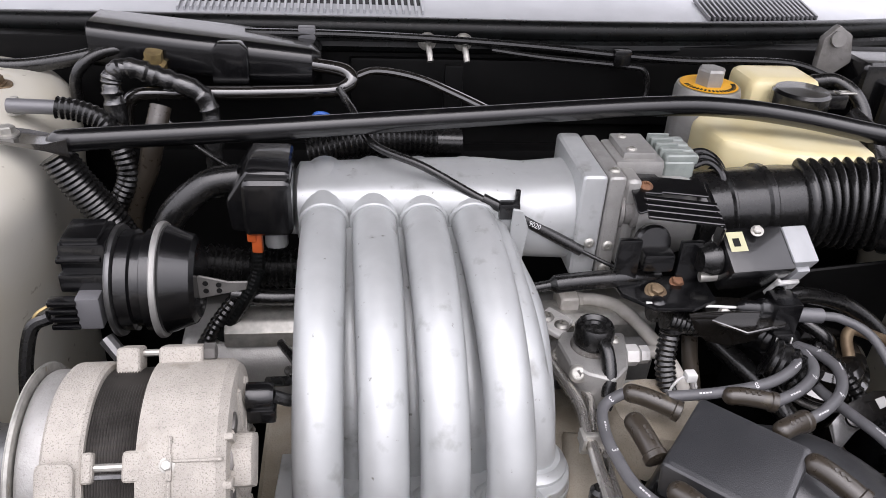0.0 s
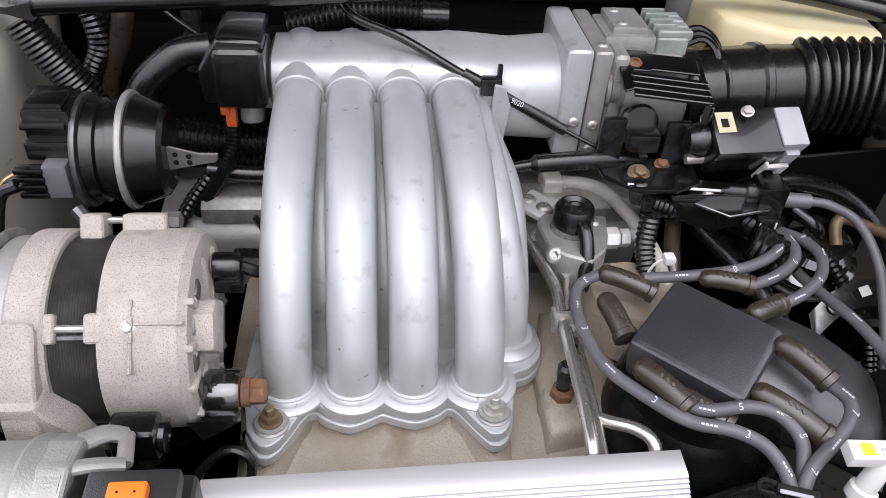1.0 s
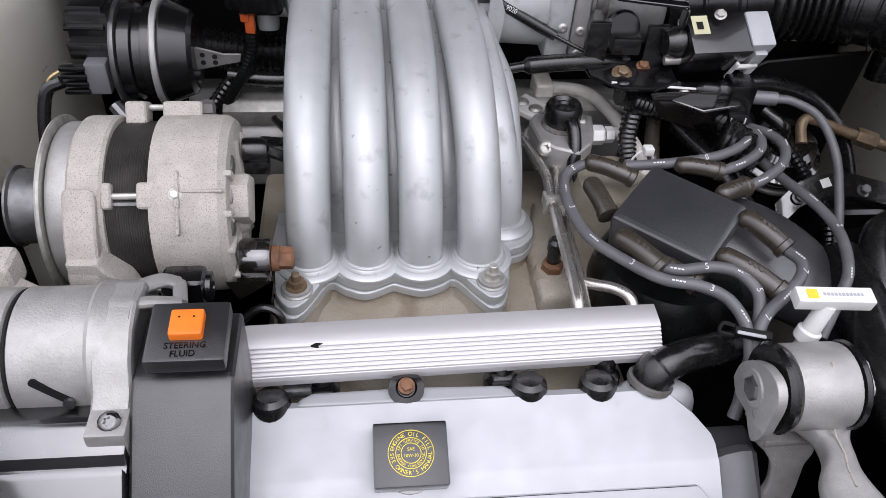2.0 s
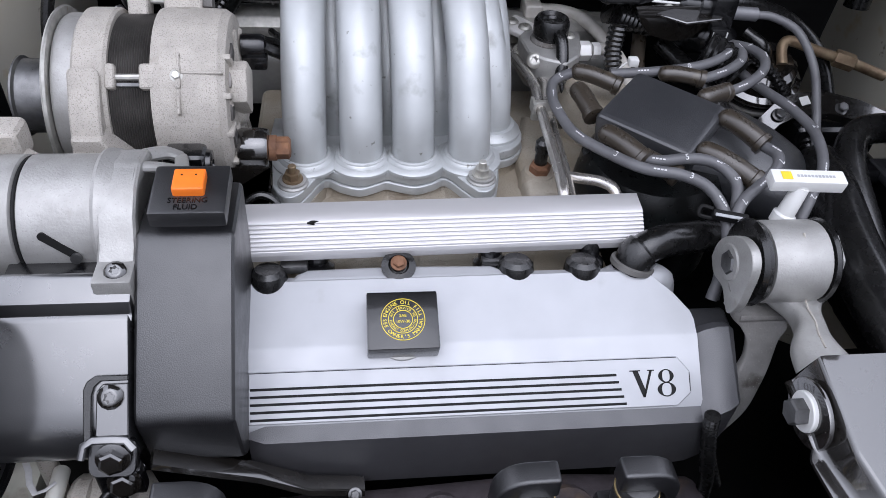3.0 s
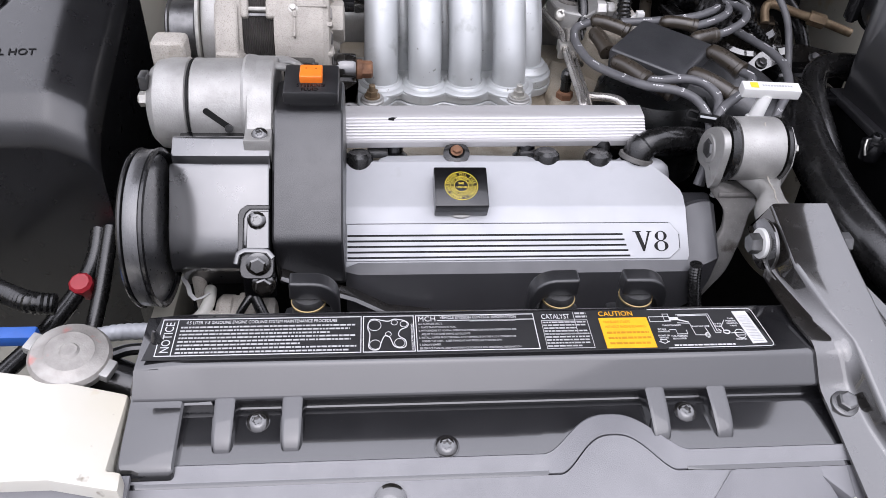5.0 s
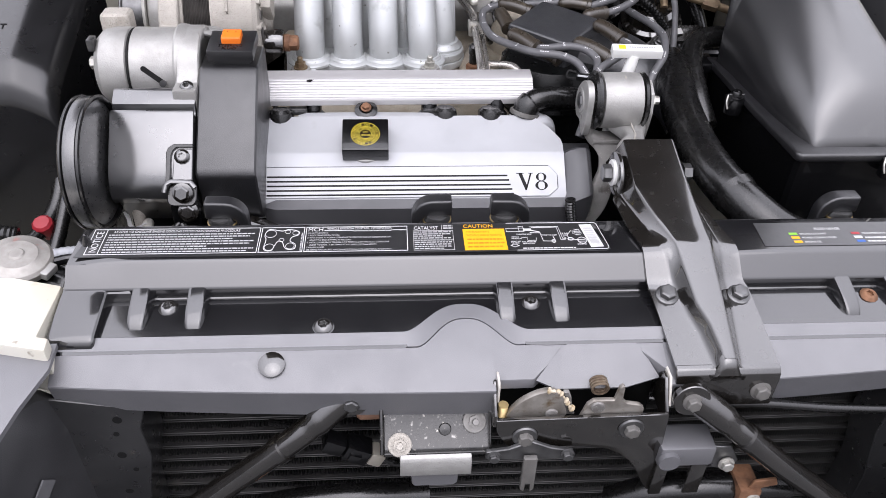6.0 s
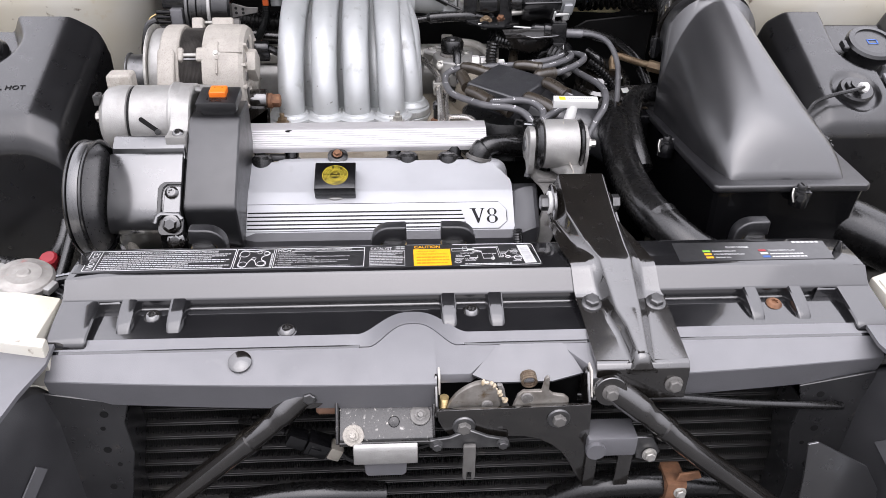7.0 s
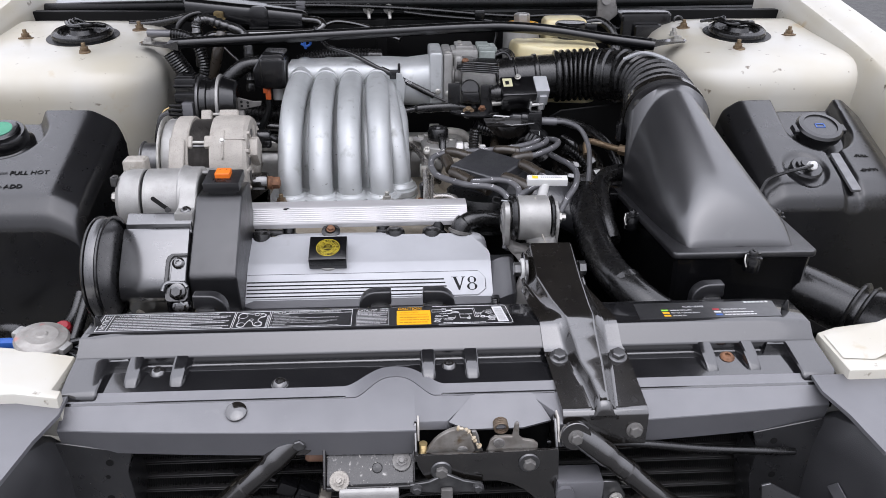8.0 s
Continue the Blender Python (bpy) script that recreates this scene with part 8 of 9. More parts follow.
hose("black hose curling round the brake reservoir", [(0.70, 0.99, 1.155), (0.735, 0.985, 1.158), (0.76, 0.96, 1.14), (0.768, 0.93, 1.10), (0.765, 0.90, 1.04)], 0.0105)
hose("black hose down beside the brake reservoir", [(0.735, 0.93, 1.13), (0.750, 0.89, 1.11), (0.755, 0.86, 1.06), (0.75, 0.84, 0.99)], 0.012)
hose("thick black brake booster hose", [(0.72, 0.83, 1.075), (0.76, 0.80, 1.06), (0.80, 0.79, 1.03), (0.80, 0.78, 0.95)], 0.018)
booster = thing("abs_unit", "black equipment box with coiled leads at the firewall corner", "equipment box", (0.84, 1.05, 1.05))
part("box", joined(box(0.80, 0.93, 1.02, 1.09, 1.06, 1.175, 0.012, 3), box(0.83, 0.90, 1.0, 1.03, 1.08, 1.15, 0.01, 3)), BLACK, booster)
part("lug", joined(prism([(0.745, 1.150), (0.775, 1.145), (0.80, 1.165), (0.79, 1.205), (0.765, 1.22), (0.745, 1.20)], "y", 1.055, 1.070, 0.005), lathe([(0.012, 0), (0.012, 0.006)], aim((0.765, 1.055, 1.20), (0, -1, 0.2)), 16)), CAST_MID, booster)
for k in range(3):
    part("coil", ribbon([Vector((0.95 + 0.012 * math.cos(a), 1.03, 1.11 + 0.02 * k + 0.012 * math.sin(a) + 0.001 * a)) for a in (j * math.pi / 8 for j in range(17))], 0.0028, 6), RUBBER, booster)

# ---- brace between the towers ----
brace = thing("strut_tower_brace", "black tubular brace bar bolted across the strut towers", "brace", (0.28, 0.83, 1.13))
part("bar", tube([(-0.262, 0.802, 1.136), (-0.24, 0.800, 1.141), (-0.05, 0.812, 1.149), (0.169, 0.832, 1.157), (0.42, 0.856, 1.165), (0.52, 0.858, 1.163), (0.61, 0.843, 1.156), (0.70, 0.815, 1.146), (0.815, 0.790, 1.134)], 0.0125, 24), BLACK, brace)
for cx, s in ((-0.312, 1), (0.870, -1)):
    part("end_plate", loft([[(cx + s * dx, 0.815 - w - 0.02 * dx / 0.06, z), (cx + s * dx, 0.815 + w - 0.02 * dx / 0.06, z), (cx + s * dx, 0.815 + w - 0.02 * dx / 0.06, z + h), (cx + s * dx, 0.815 - w - 0.02 * dx / 0.06, z + h)] for dx, w, z, h in ((-0.028, 0.008, 1.136, 0.004), (-0.02, 0.018, 1.136, 0.004), (0.01, 0.020, 1.136, 0.004), (0.04, 0.015, 1.133, 0.008), (0.065, 0.011, 1.128, 0.020))]), BLACK_GLOSS, brace)
    bolt(brace, (cx - s * 0.006, 0.815, 1.140), (0, 0, 1), 0.016, STEEL)
    bolt(brace, (cx - s * 0.02, 0.885, 1.139), (0, 0, 1), 0.015, STEEL, "stud")


# ---- air intake ----
intake = thing("intake_hose", "black corrugated rubber intake hose with a clamp band", "hose", (0.60, 0.79, 1.0))
way_in = [(0.452, 0.785, 1.055), (0.51, 0.787, 1.060), (0.586, 0.788, 1.065)]
part("cuff", tube(way_in, lambda s: 0.050 + (0.0035 if 0.040 < s < 0.046 or 0.088 < s < 0.096 else 0.0), 36, 24), HOSE, intake)
BELLOWS = [(0.586, 0.788, 1.065), (0.630, 0.787, 1.068), (0.668, 0.778, 1.071), (0.705, 0.762, 1.074)]
part("bellows", rolled_bellows(BELLOWS, 0.0505, 0.0142, 0.0078), HOSE, intake)
ELBOW = [(0.705, 0.762, 1.074), (0.742, 0.728, 1.077), (0.764, 0.672, 1.078), (0.766, 0.612, 1.075), (0.758, 0.552, 1.067), (0.748, 0.497, 1.056)]
part("elbow", tube(ELBOW, lambda s: 0.054 + (0.0045 if (s * 1000) % 34 < 9 else 0.0) + 0.11 * max(0, s - 0.12), 40, 12), HOSE, intake)
part("clamp_band", tube([(0.7475, 0.496, 1.0555), (0.7460, 0.485, 1.0530), (0.7445, 0.474, 1.0505)], lambda s: 0.0785 + (0.003 if s > 0.016 else 0.0), 48, 6), BLACK_GLOSS, intake)
part("clamp_screw", joined(box(0.658, 0.672, 0.475, 0.492, 1.005, 1.040, 0.003), lathe([(0.006, 0), (0.006, 0.034)], aim((0.664, 0.480, 1.038), (0, 0, -1)), 12)), BLACK, intake)
part("band_strip", tube([(0.708, 0.655, 1.128), (0.745, 0.640, 1.144), (0.790, 0.62, 1.132), (0.812, 0.60, 1.11)], 0.004, 8), GREY_LIGHT, intake)

airbox = thing("air_filter_box", "satin black air filter housing with a domed lid and clips", "air filter box", (0.785, 0.29, 0.75))
def ring_at(c, rx, ry, rot, power, n=48):
    """A superellipse round c; rot: degrees by which it tips back about x."""
    out = []
    for k in range(n):
        a = 2 * math.pi * k / n
        u = rx * math.copysign(abs(math.cos(a)) ** (2 / power), math.cos(a))
        v = ry * math.copysign(abs(math.sin(a)) ** (2 / power), math.sin(a))
        out.append(tuple(Vector(c) + Vector((u, v * math.cos(radians(rot)), v * math.sin(radians(rot))))))
    return out
def arch_at(y, cx, half, top, power, n=48):
    """An arched section across y, standing on the flange."""
    out, floor_z = [], 0.9165
    for k in range(n):
        a = 2 * math.pi * k / n
        u = half * math.copysign(abs(math.cos(a)) ** (2 / power), math.cos(a))
        v = math.copysign(abs(math.sin(a)) ** (2 / power), math.sin(a))
        out.append((cx + u, y, floor_z + (top - floor_z) * max(0.0, v) - 0.006 * max(0.0, -v)))
    return out
neck = [((0.7445, 0.478, 1.050), 0.0755, 0.0755, -82, 2.0), ((0.7450, 0.462, 1.047), 0.0765, 0.0775, -83, 2.0), ((0.7460, 0.446, 1.040), 0.080, 0.082, -85, 2.05)]
sections = [[ring_at(*r)[(-k) % 48] for k in range(48)] for r in neck]
for k in range(40):
    y = 0.432 - 0.270 * k / 39
    s = (0.432 - y) / 0.270
    cx, half, top = 0.7475 + 0.043 * s, 0.083 + 0.012 * ease(0.0, 0.7, s) - 0.006 * ease(0.85, 1.0, s), 1.1165 - 0.150 * s
    toe = 0.9165 + 1.7 * (y - 0.161)
    ring = []
    for x, yy, z in arch_at(y, cx, half, top, 2.15):
        gap = (z - toe) / 0.012
        ring.append((x, yy, z if gap < -4 else toe if gap > 4 else z - 0.012 * math.log(1 + math.exp(gap))))
    sections.append(ring)
part("lid", loft(sections), LID_BLACK, airbox, angle=50)
base_out = [(0.655, 0.452), (0.660, 0.330), (0.672, 0.148), (0.678, 0.142), (0.905, 0.142), (0.912, 0.148), (0.918, 0.30), (0.905, 0.445)]
part("flange", prism(base_out, "z", 0.905, 0.917, 0.004, 3), BLACK_MATTE, airbox)
part("tray", loft([[(0.786 + (x - 0.786) * k, 0.30 + (y - 0.30) * k, z) for x, y in base_out] for k, z in ((0.96, 0.906), (0.945, 0.88), (0.90, 0.72))]), BLACK, airbox)
for p, d in (((0.652, 0.312, 0.912), (-1, 0)), ((0.915, 0.300, 0.912), (1, 0)), ((0.800, 0.136, 0.910), (0, -1))):
    q = Vector(p)
    c = part("clip", joined(lathe([(0.013, -0.022), (0.014, -0.004), (0.012, 0.0), (0.012, 0.004)], Matrix.Translation(q), 20), box(-0.013, 0.013, -0.010, 0.010, -0.008, 0.003, 0.002, 2, Matrix.Translation(q))), BLACK, airbox)
    part("clip_head", joined(lathe([(0.0075, 0.002), (0.0075, 0.010), (0.006, 0.0125), (0.0, 0.0128)], Matrix.Translation(q), 20), box(-0.0125, 0.0125, -0.0018, 0.0018, 0.003, 0.008, 0.001, 1, Matrix.Translation(q)), box(-0.0012, 0.0012, -0.005, 0.005, 0.0128, 0.0142, 0.0004, 1, Matrix.Translation(q))), BLACK, c)
    part("clip_wire", tube([q + Vector((-0.012, 0, 0.006)), q + Vector((-0.015, -0.006, -0.002)), q + Vector((-0.013, -0.010, -0.012))], 0.0014, 6), STEEL, c)
part("hinge_ear", box(0.640, 0.664, 0.425, 0.470, 0.90, 0.915, 0.003), BLACK, airbox)
snorkel = thing("air_snorkel", "wide black plastic snorkel duct beside the air box", "duct", (0.95, 0.1, 0.80))
SN = Vector((0.62, -0.75, -0.12)).normalized()
part("duct", tube([(0.86, 0.245, 0.835), (0.92, 0.175, 0.828), (0.985, 0.096, 0.815)], 0.042, 32), HOSE, snorkel)
for k in (0.0, 0.016):
    part("ring", lathe([(0.042, -0.004), (0.055, -0.003), (0.057, 0.0), (0.055, 0.003), (0.042, 0.004)], aim(Vector((0.975, 0.108, 0.817)) + SN * k, SN), 40), HOSE, snorkel)
part("funnel", lathe([(0.046, 0.018), (0.054, 0.020), (0.060, 0.034), (0.072, 0.075), (0.085, 0.120), (0.090, 0.150), (0.084, 0.150), (0.05, 0.06)], aim((0.975, 0.108, 0.817), SN), 40), HOSE, snorkel)
radiator_hose = hose("thick black radiator hose curving down beside the air box", [(0.600, 0.46, 0.90), (0.588, 0.40, 0.905), (0.575, 0.32, 0.895), (0.572, 0.24, 0.885), (0.580, 0.16, 0.875), (0.605, 0.10, 0.862), (0.640, 0.07, 0.845), (0.69, 0.06, 0.83)], 0.0285, material=HOSE)
part("hose_clamp", ribbon([Vector((0.590 + 0.0012 * k, 0.134 - 0.0028 * k, 0.8705 - 0.0010 * k)) for k in range(5)], 0.0300, 28), RUBBER, radiator_hose, "black hose clamp")
hose("thin ribbed black conduit beside the valve cover", [(0.403, 0.195, 0.80), (0.408, 0.192, 0.775), (0.414, 0.19, 0.75), (0.424, 0.19, 0.722), (0.442, 0.19, 0.68)], 0.0072, 0.0014, pitch=0.0055)
hose("black coolant hose with a sharp elbow", [(0.720, 0.475, 0.935), (0.675, 0.480, 0.938), (0.640, 0.470, 0.932), (0.622, 0.430, 0.915), (0.618, 0.37, 0.89), (0.622, 0.32, 0.86)], 0.0175, material=HOSE)

# ---- tanks beside the towers ----
def off_line(x, y, p, q):
    d = Vector((q[0] - p[0], q[1] - p[1]))
    k = min(1.0, max(0.0, ((x - p[0]) * d.x + (y - p[1]) * d.y) / max(1e-9, d.length_squared)))
    return math.hypot(x - p[0] - k * d.x, y - p[1] - k * d.y)


def tank_shell(xs, ys, height, floor_z):
    """A moulded tank: a shaped top over upright sides."""
    bm = bmesh.new()
    grid = [[bm.verts.new((x, y, height(x, y))) for x in xs] for y in ys]
    for j in range(len(ys) - 1):
        for i in range(len(xs) - 1):
            bm.faces.new((grid[j][i], grid[j][i + 1], grid[j + 1][i + 1], grid[j + 1][i]))
    rim = grid[0] + [r[-1] for r in grid[1:]] + grid[-1][-2::-1] + [r[0] for r in grid[-2:0:-1]]
    turn = [bm.verts.new((v.co.x, v.co.y, v.co.z - 0.004)) for v in rim]
    low = [bm.verts.new((v.co.x, v.co.y, floor_z)) for v in rim]
    for k in range(len(rim)):
        n = (k + 1) % len(rim)
        bm.faces.new((rim[n], rim[k], turn[k], turn[n]))
        bm.faces.new((turn[n], turn[k], low[k], low[n]))
    bm.faces.new(low[::-1])
    bmesh.ops.recalc_face_normals(bm, faces=bm.faces)
    return bm


def spread(a, b, n):
    return [a + (b - a) * k / n for k in range(n + 1)]


washer = thing("washer_tank", "black plastic fluid tank with two caps and raised level marks", "tank", (1.07, 0.48, 0.66))


def crease(u, e=0.006):
    """Nought before a crease and u past it, with a rounded turn."""
    return (u + math.sqrt(u * u + e * e)) / 2


def washer_top(x, y):
    z = 0.945 + 0.42 * (y - 0.405) - 0.40 * crease(0.405 - y) - 3.0 * crease(0.377 - y, 0.004)
    z -= 0.60 * crease(0.966 - x) + 2.5 * crease(0.933 - x, 0.004)
    z -= 0.8 * crease(x - 1.19)
    z -= 0.026 * (1 - ease(0.056, 0.072, off_line(x, y, (1.100, 0.552), (1.105, 0.66))))
    z -= 0.007 * (1 - ease(0.036, 0.047, off_line(x, y, (1.028, 0.436), (1.028, 0.436))))
    z -= 0.008 * (1 - ease(0.013, 0.019, off_line(x, y, (1.104, 0.375), (1.104, 0.478))))
    return z - 0.03 * ease(0.640, 0.655, y)


part("body", tank_shell(spread(0.926, 0.940, 6) + spread(0.944, 1.21, 66) + [1.23, 1.25], spread(0.370, 0.382, 6) + spread(0.386, 0.655, 66), washer_top, 0.62), TANK_BLACK, washer, angle=50)
WT = pose(0, 0, 0, 22.8)
m = aim((1.098, 0.548, 0.988), (0, -0.42, 1))
lidc = part("cap", joined(lathe([(0.036, -0.01), (0.036, 0.008), (0.046, 0.010), (0.047, 0.024), (0.043, 0.029), (0.034, 0.030), (0.033, 0.027), (0.0, 0.027)], m, 40), box(-0.056, 0.056, -0.012, 0.012, 0.012, 0.024, 0.005, 3, m)), TANK_BLACK, washer, "round black screw cap with two lugs")
part("cap_print", bars([(-0.010, -0.006, 0.020, 0.0025), (-0.010, 0.0045, 0.020, 0.0025), (-0.010, -0.006, 0.0025, 0.013), (0.0075, -0.006, 0.0025, 0.013)], m @ pose(0, 0, 0.0275)), BLUE, lidc)
ms = aim((1.028, 0.436, 0.9525), (0, -0.42, 1))
small = part("small_cap", joined(lathe([(0.030, -0.004), (0.031, 0.006), (0.028, 0.010), (0.016, 0.011), (0.014, 0.020), (0.0, 0.020)], ms, 32), box(-0.020, -0.008, -0.004, 0.010, 0.008, 0.017, 0.002, 2, ms), box(0.008, 0.020, -0.004, 0.008, 0.008, 0.017, 0.002, 2, ms)), TANK_BLACK, washer, "small black cap with a level sensor")
part("sensor_plug", lathe([(0.009, 0.0), (0.009, 0.010), (0.006, 0.012), (0.0, 0.012)], aim((1.026, 0.418, 0.968), (0.2, -0.9, 0.3)), 20), WHITE_PLASTIC, small, "pale sensor plug")
part("sensor_lead", tube([(1.024, 0.408, 0.972), (1.000, 0.398, 0.970), (0.965, 0.396, 0.962), (0.935, 0.392, 0.951), (0.920, 0.385, 0.930), (0.905, 0.37, 0.90)], 0.0035, 8), RUBBER, washer)
part("level_window", prism(rounded(0.019, 0.108, 0.003, 3), "z", -0.006, 0.0005, 0.001, 1, Matrix.Translation((1.104, 0.425, 0.9535)) @ WT), surface("worn_grey_plastic", (0.16, 0.16, 0.165), 0.4, 0, (0.12, 0.12, 0.125), 60, coat=0.5), washer, "pale grey level strip")
for words, x, y in (("-FULL", 1.139, 0.463), ("-EMPTY", 1.134, 0.424)):
    lettering(words, 0.0105, Matrix.Translation((x, y, 0.945 + 0.42 * (y - 0.405) + 0.0006)) @ WT, INK_BLACK, washer, thick=0.0006, name="level_mark", squeeze=1.1)

coolant = thing("coolant_tank", "large black plastic coolant tank with raised level marks", "tank", (-0.45, 0.44, 0.66))


def coolant_top(x, y):
    z = 0.965 + 0.366 * (y - 0.334) - 0.50 * crease(0.334 - y) - 3.0 * crease(0.305 - y, 0.004)
    z -= 0.55 * crease(x + 0.372) + 2.5 * crease(x + 0.330, 0.004)
    z -= 0.028 * (1 - ease(0.062, 0.080, off_line(x, y, (-0.515, 0.505), (-0.57, 0.62))))
    return z - 0.03 * ease(0.572, 0.588, y)


part("body", tank_shell(spread(-0.64, -0.342, 72) + spread(-0.338, -0.322, 6), spread(0.298, 0.312, 6) + spread(0.316, 0.588, 66), coolant_top, 0.60), TANK_BLACK, coolant, angle=50)
cm = aim((-0.515, 0.505, 0.998), (0, -0.366, 1))
ccap = part("cap", joined(lathe([(0.050, -0.01), (0.051, 0.006), (0.047, 0.008), (0.043, 0.010), (0.043, 0.030), (0.040, 0.035), (0.0, 0.035)], cm, 40), lathe([(0.034, 0.034), (0.034, 0.040), (0.03, 0.042)], cm, 12)), BLACK, coolant, "ridged black filler cap")
part("cap_disc", lathe([(0.022, 0.041), (0.022, 0.0435), (0.0, 0.0438)], cm, 32), surface("faded_green_plastic", (0.06, 0.30, 0.18), 0.5), ccap)
for words, x, y, size in (("FULL HOT", -0.463, 0.384, 0.0140), ("ADD", -0.461, 0.349, 0.0140)):
    at = Matrix.Translation((x, y, 0.965 + 0.366 * (y - 0.334) + 0.0006)) @ pose(0, 0, 0, 20.1, 0, 2)
    lettering(words, size, at, INK_BLACK, coolant, thick=0.0006, name="level_mark", squeeze=1.05)
    part("mark_line", bars([(-0.020, 0.004, 0.016, 0.0018)], at, 0.0006), INK_BLACK, coolant)
bluewire = thing("blue_connector", "blue plastic connector beside the radiator cap", "connector", (-0.38, 0.08, 0.78))
part("plug", box(-0.405, -0.350, 0.085, 0.102, 0.802, 0.816, 0.003), BLUE, bluewire)
part("wire", ribbed_hose([(-0.48, 0.25, 0.74), (-0.43, 0.20, 0.77), (-0.39, 0.17, 0.785), (-0.36, 0.17, 0.78)], 0.012, 0.006, 0.0015, 12), RUBBER, bluewire)

# ---- front end below the cover ----
CHIPPED = surface("chipped_black_paint", (0.018, 0.018, 0.019), 0.3, 0, (0.026, 0.026, 0.027), 20, 0.1, 500, (0.05, 0.045, 0.04), 30, 0.62, coat=0.5, coat_rough=0.15, speckle=((0.55, 0.54, 0.50), 130, 0.72))
condenser = thing("condenser", "dusty dark condenser core with horizontal tubes and fins", "condenser", (0.30, -0.07, 0.25))
# near-black backing sheet: shade between the fins, put in as colour
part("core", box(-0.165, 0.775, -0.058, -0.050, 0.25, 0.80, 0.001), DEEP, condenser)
for k in range(19):
    z = 0.756 - 0.0250 * k
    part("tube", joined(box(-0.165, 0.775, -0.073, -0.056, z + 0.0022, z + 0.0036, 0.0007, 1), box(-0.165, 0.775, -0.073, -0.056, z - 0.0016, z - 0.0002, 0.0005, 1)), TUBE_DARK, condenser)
fins = bmesh.new()
for k in range(19):
    z0, z1 = 0.756 - 0.0250 * k - 0.0216, 0.756 - 0.0250 * k
    x, up = -0.160, True
    while x < 0.770:
        a, b = (z0, z1) if up else (z1, z0)
        v = [fins.verts.new(q) for q in ((x, -0.068, a), (x + 0.0017, -0.068, b), (x + 0.0017, -0.058, b), (x, -0.058, a))]
        fins.faces.new(v)
        x, up = x + 0.0017, not up
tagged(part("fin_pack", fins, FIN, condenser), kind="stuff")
for s in (1, -1):
    line = [(0.292 - s * (0.292 - x), z) for x, z in ((-0.215, 0.80), (-0.121, 0.780), (-0.1235, 0.772), (-0.131, 0.750), (-0.1285, 0.70), (-0.146, 0.617), (-0.150, 0.42), (-0.215, 0.42))]
    side_bracket = part("side_bracket", prism(line, "y", -0.1385, -0.1350, 0.001, 1), CHIPPED, condenser, "black side bracket with paint chips")
    part("bracket_flange", prism([(0.292 - s * (0.292 + 0.1315), 0.752), (0.292 - s * (0.292 + 0.1285), 0.70), (0.292 - s * (0.292 + 0.146), 0.617), (0.292 - s * (0.292 + 0.150), 0.42), (0.292 - s * (0.292 + 0.153), 0.42), (0.292 - s * (0.292 + 0.149), 0.617), (0.292 - s * (0.292 + 0.1318), 0.70), (0.292 - s * (0.292 + 0.1345), 0.752)], "y", -0.1380, -0.085, 0.0008, 1), CHIPPED, condenser)
    for x, z, r in ((-0.152, 0.765, 0.0050), (-0.158, 0.742, 0.0032), (-0.160, 0.706, 0.0050), (-0.150, 0.680, 0.0032), (-0.166, 0.640, 0.0045)):
        part("punched_hole", lathe([(r, 0), (r, 0.0006)], aim((0.292 - s * (0.292 - x), -0.1386, z), (0, -1, 0)), 16), INK_BLACK, side_bracket)

latch = thing("hood_latch", "greasy steel hood latch in a black bracket with bolts", "latch", (0.33, -0.17, 0.72))
front_plate = [(0.247, 0.792), (0.2485, 0.776), (0.256, 0.760), (0.269, 0.744), (0.285, 0.742), (0.325, 0.748), (0.352, 0.747), (0.372, 0.741), (0.388, 0.731), (0.401, 0.718), (0.412, 0.700), (0.422, 0.678), (0.430, 0.664), (0.436, 0.664), (0.437, 0.690), (0.433, 0.740), (0.430, 0.795)]
part("plate", prism(front_plate, "y", -0.178, -0.173, 0.0012, 2), BLACK_GLOSS, latch)
part("side", prism([(-0.176, 0.797), (-0.176, 0.78), (-0.135, 0.78), (-0.135, 0.815), (-0.143, 0.823), (-0.152, 0.823), (-0.164, 0.808)], "x", 0.2445, 0.2485, 0.001, 1), BLACK_GLOSS, latch)
part("side", prism([(-0.176, 0.797), (-0.176, 0.78), (-0.135, 0.78), (-0.135, 0.815), (-0.143, 0.825), (-0.154, 0.825), (-0.166, 0.808)], "x", 0.426, 0.430, 0.001, 1), BLACK_GLOSS, latch)
# near-black sheet added for the shade inside the latch
part("latch_shade_back", box(0.249, 0.426, -0.130, -0.126, 0.74, 0.812, 0.001), DEEP, latch)
part("edge_tab", prism([(-0.160, 0.800), (-0.160, 0.822), (-0.156, 0.8275), (-0.140, 0.8275), (-0.140, 0.800)], "x", 0.2490, 0.2515, 0.001, 1), PALE_PIPE, latch, "pale worn edge of the bracket")
part("edge_tab", prism([(-0.172, 0.800), (-0.166, 0.812), (-0.156, 0.829), (-0.140, 0.829), (-0.140, 0.800)], "x", 0.4300, 0.4325, 0.001, 1), PALE_PIPE, latch, "pale worn edge of the bracket")
hook_line = smooth_path([(x, 0, z) for x, z in ((0.258, 0.780), (0.262, 0.792), (0.273, 0.808), (0.290, 0.820), (0.305, 0.8225), (0.316, 0.815), (0.320, 0.800), (0.322, 0.784), (0.300, 0.778))], 4)
part("hook", prism([(p.x, p.z) for p in hook_line], "y", -0.167, -0.159, 0.0025, 2), WORN_STEEL, latch, "worn greasy steel hook", angle=40)
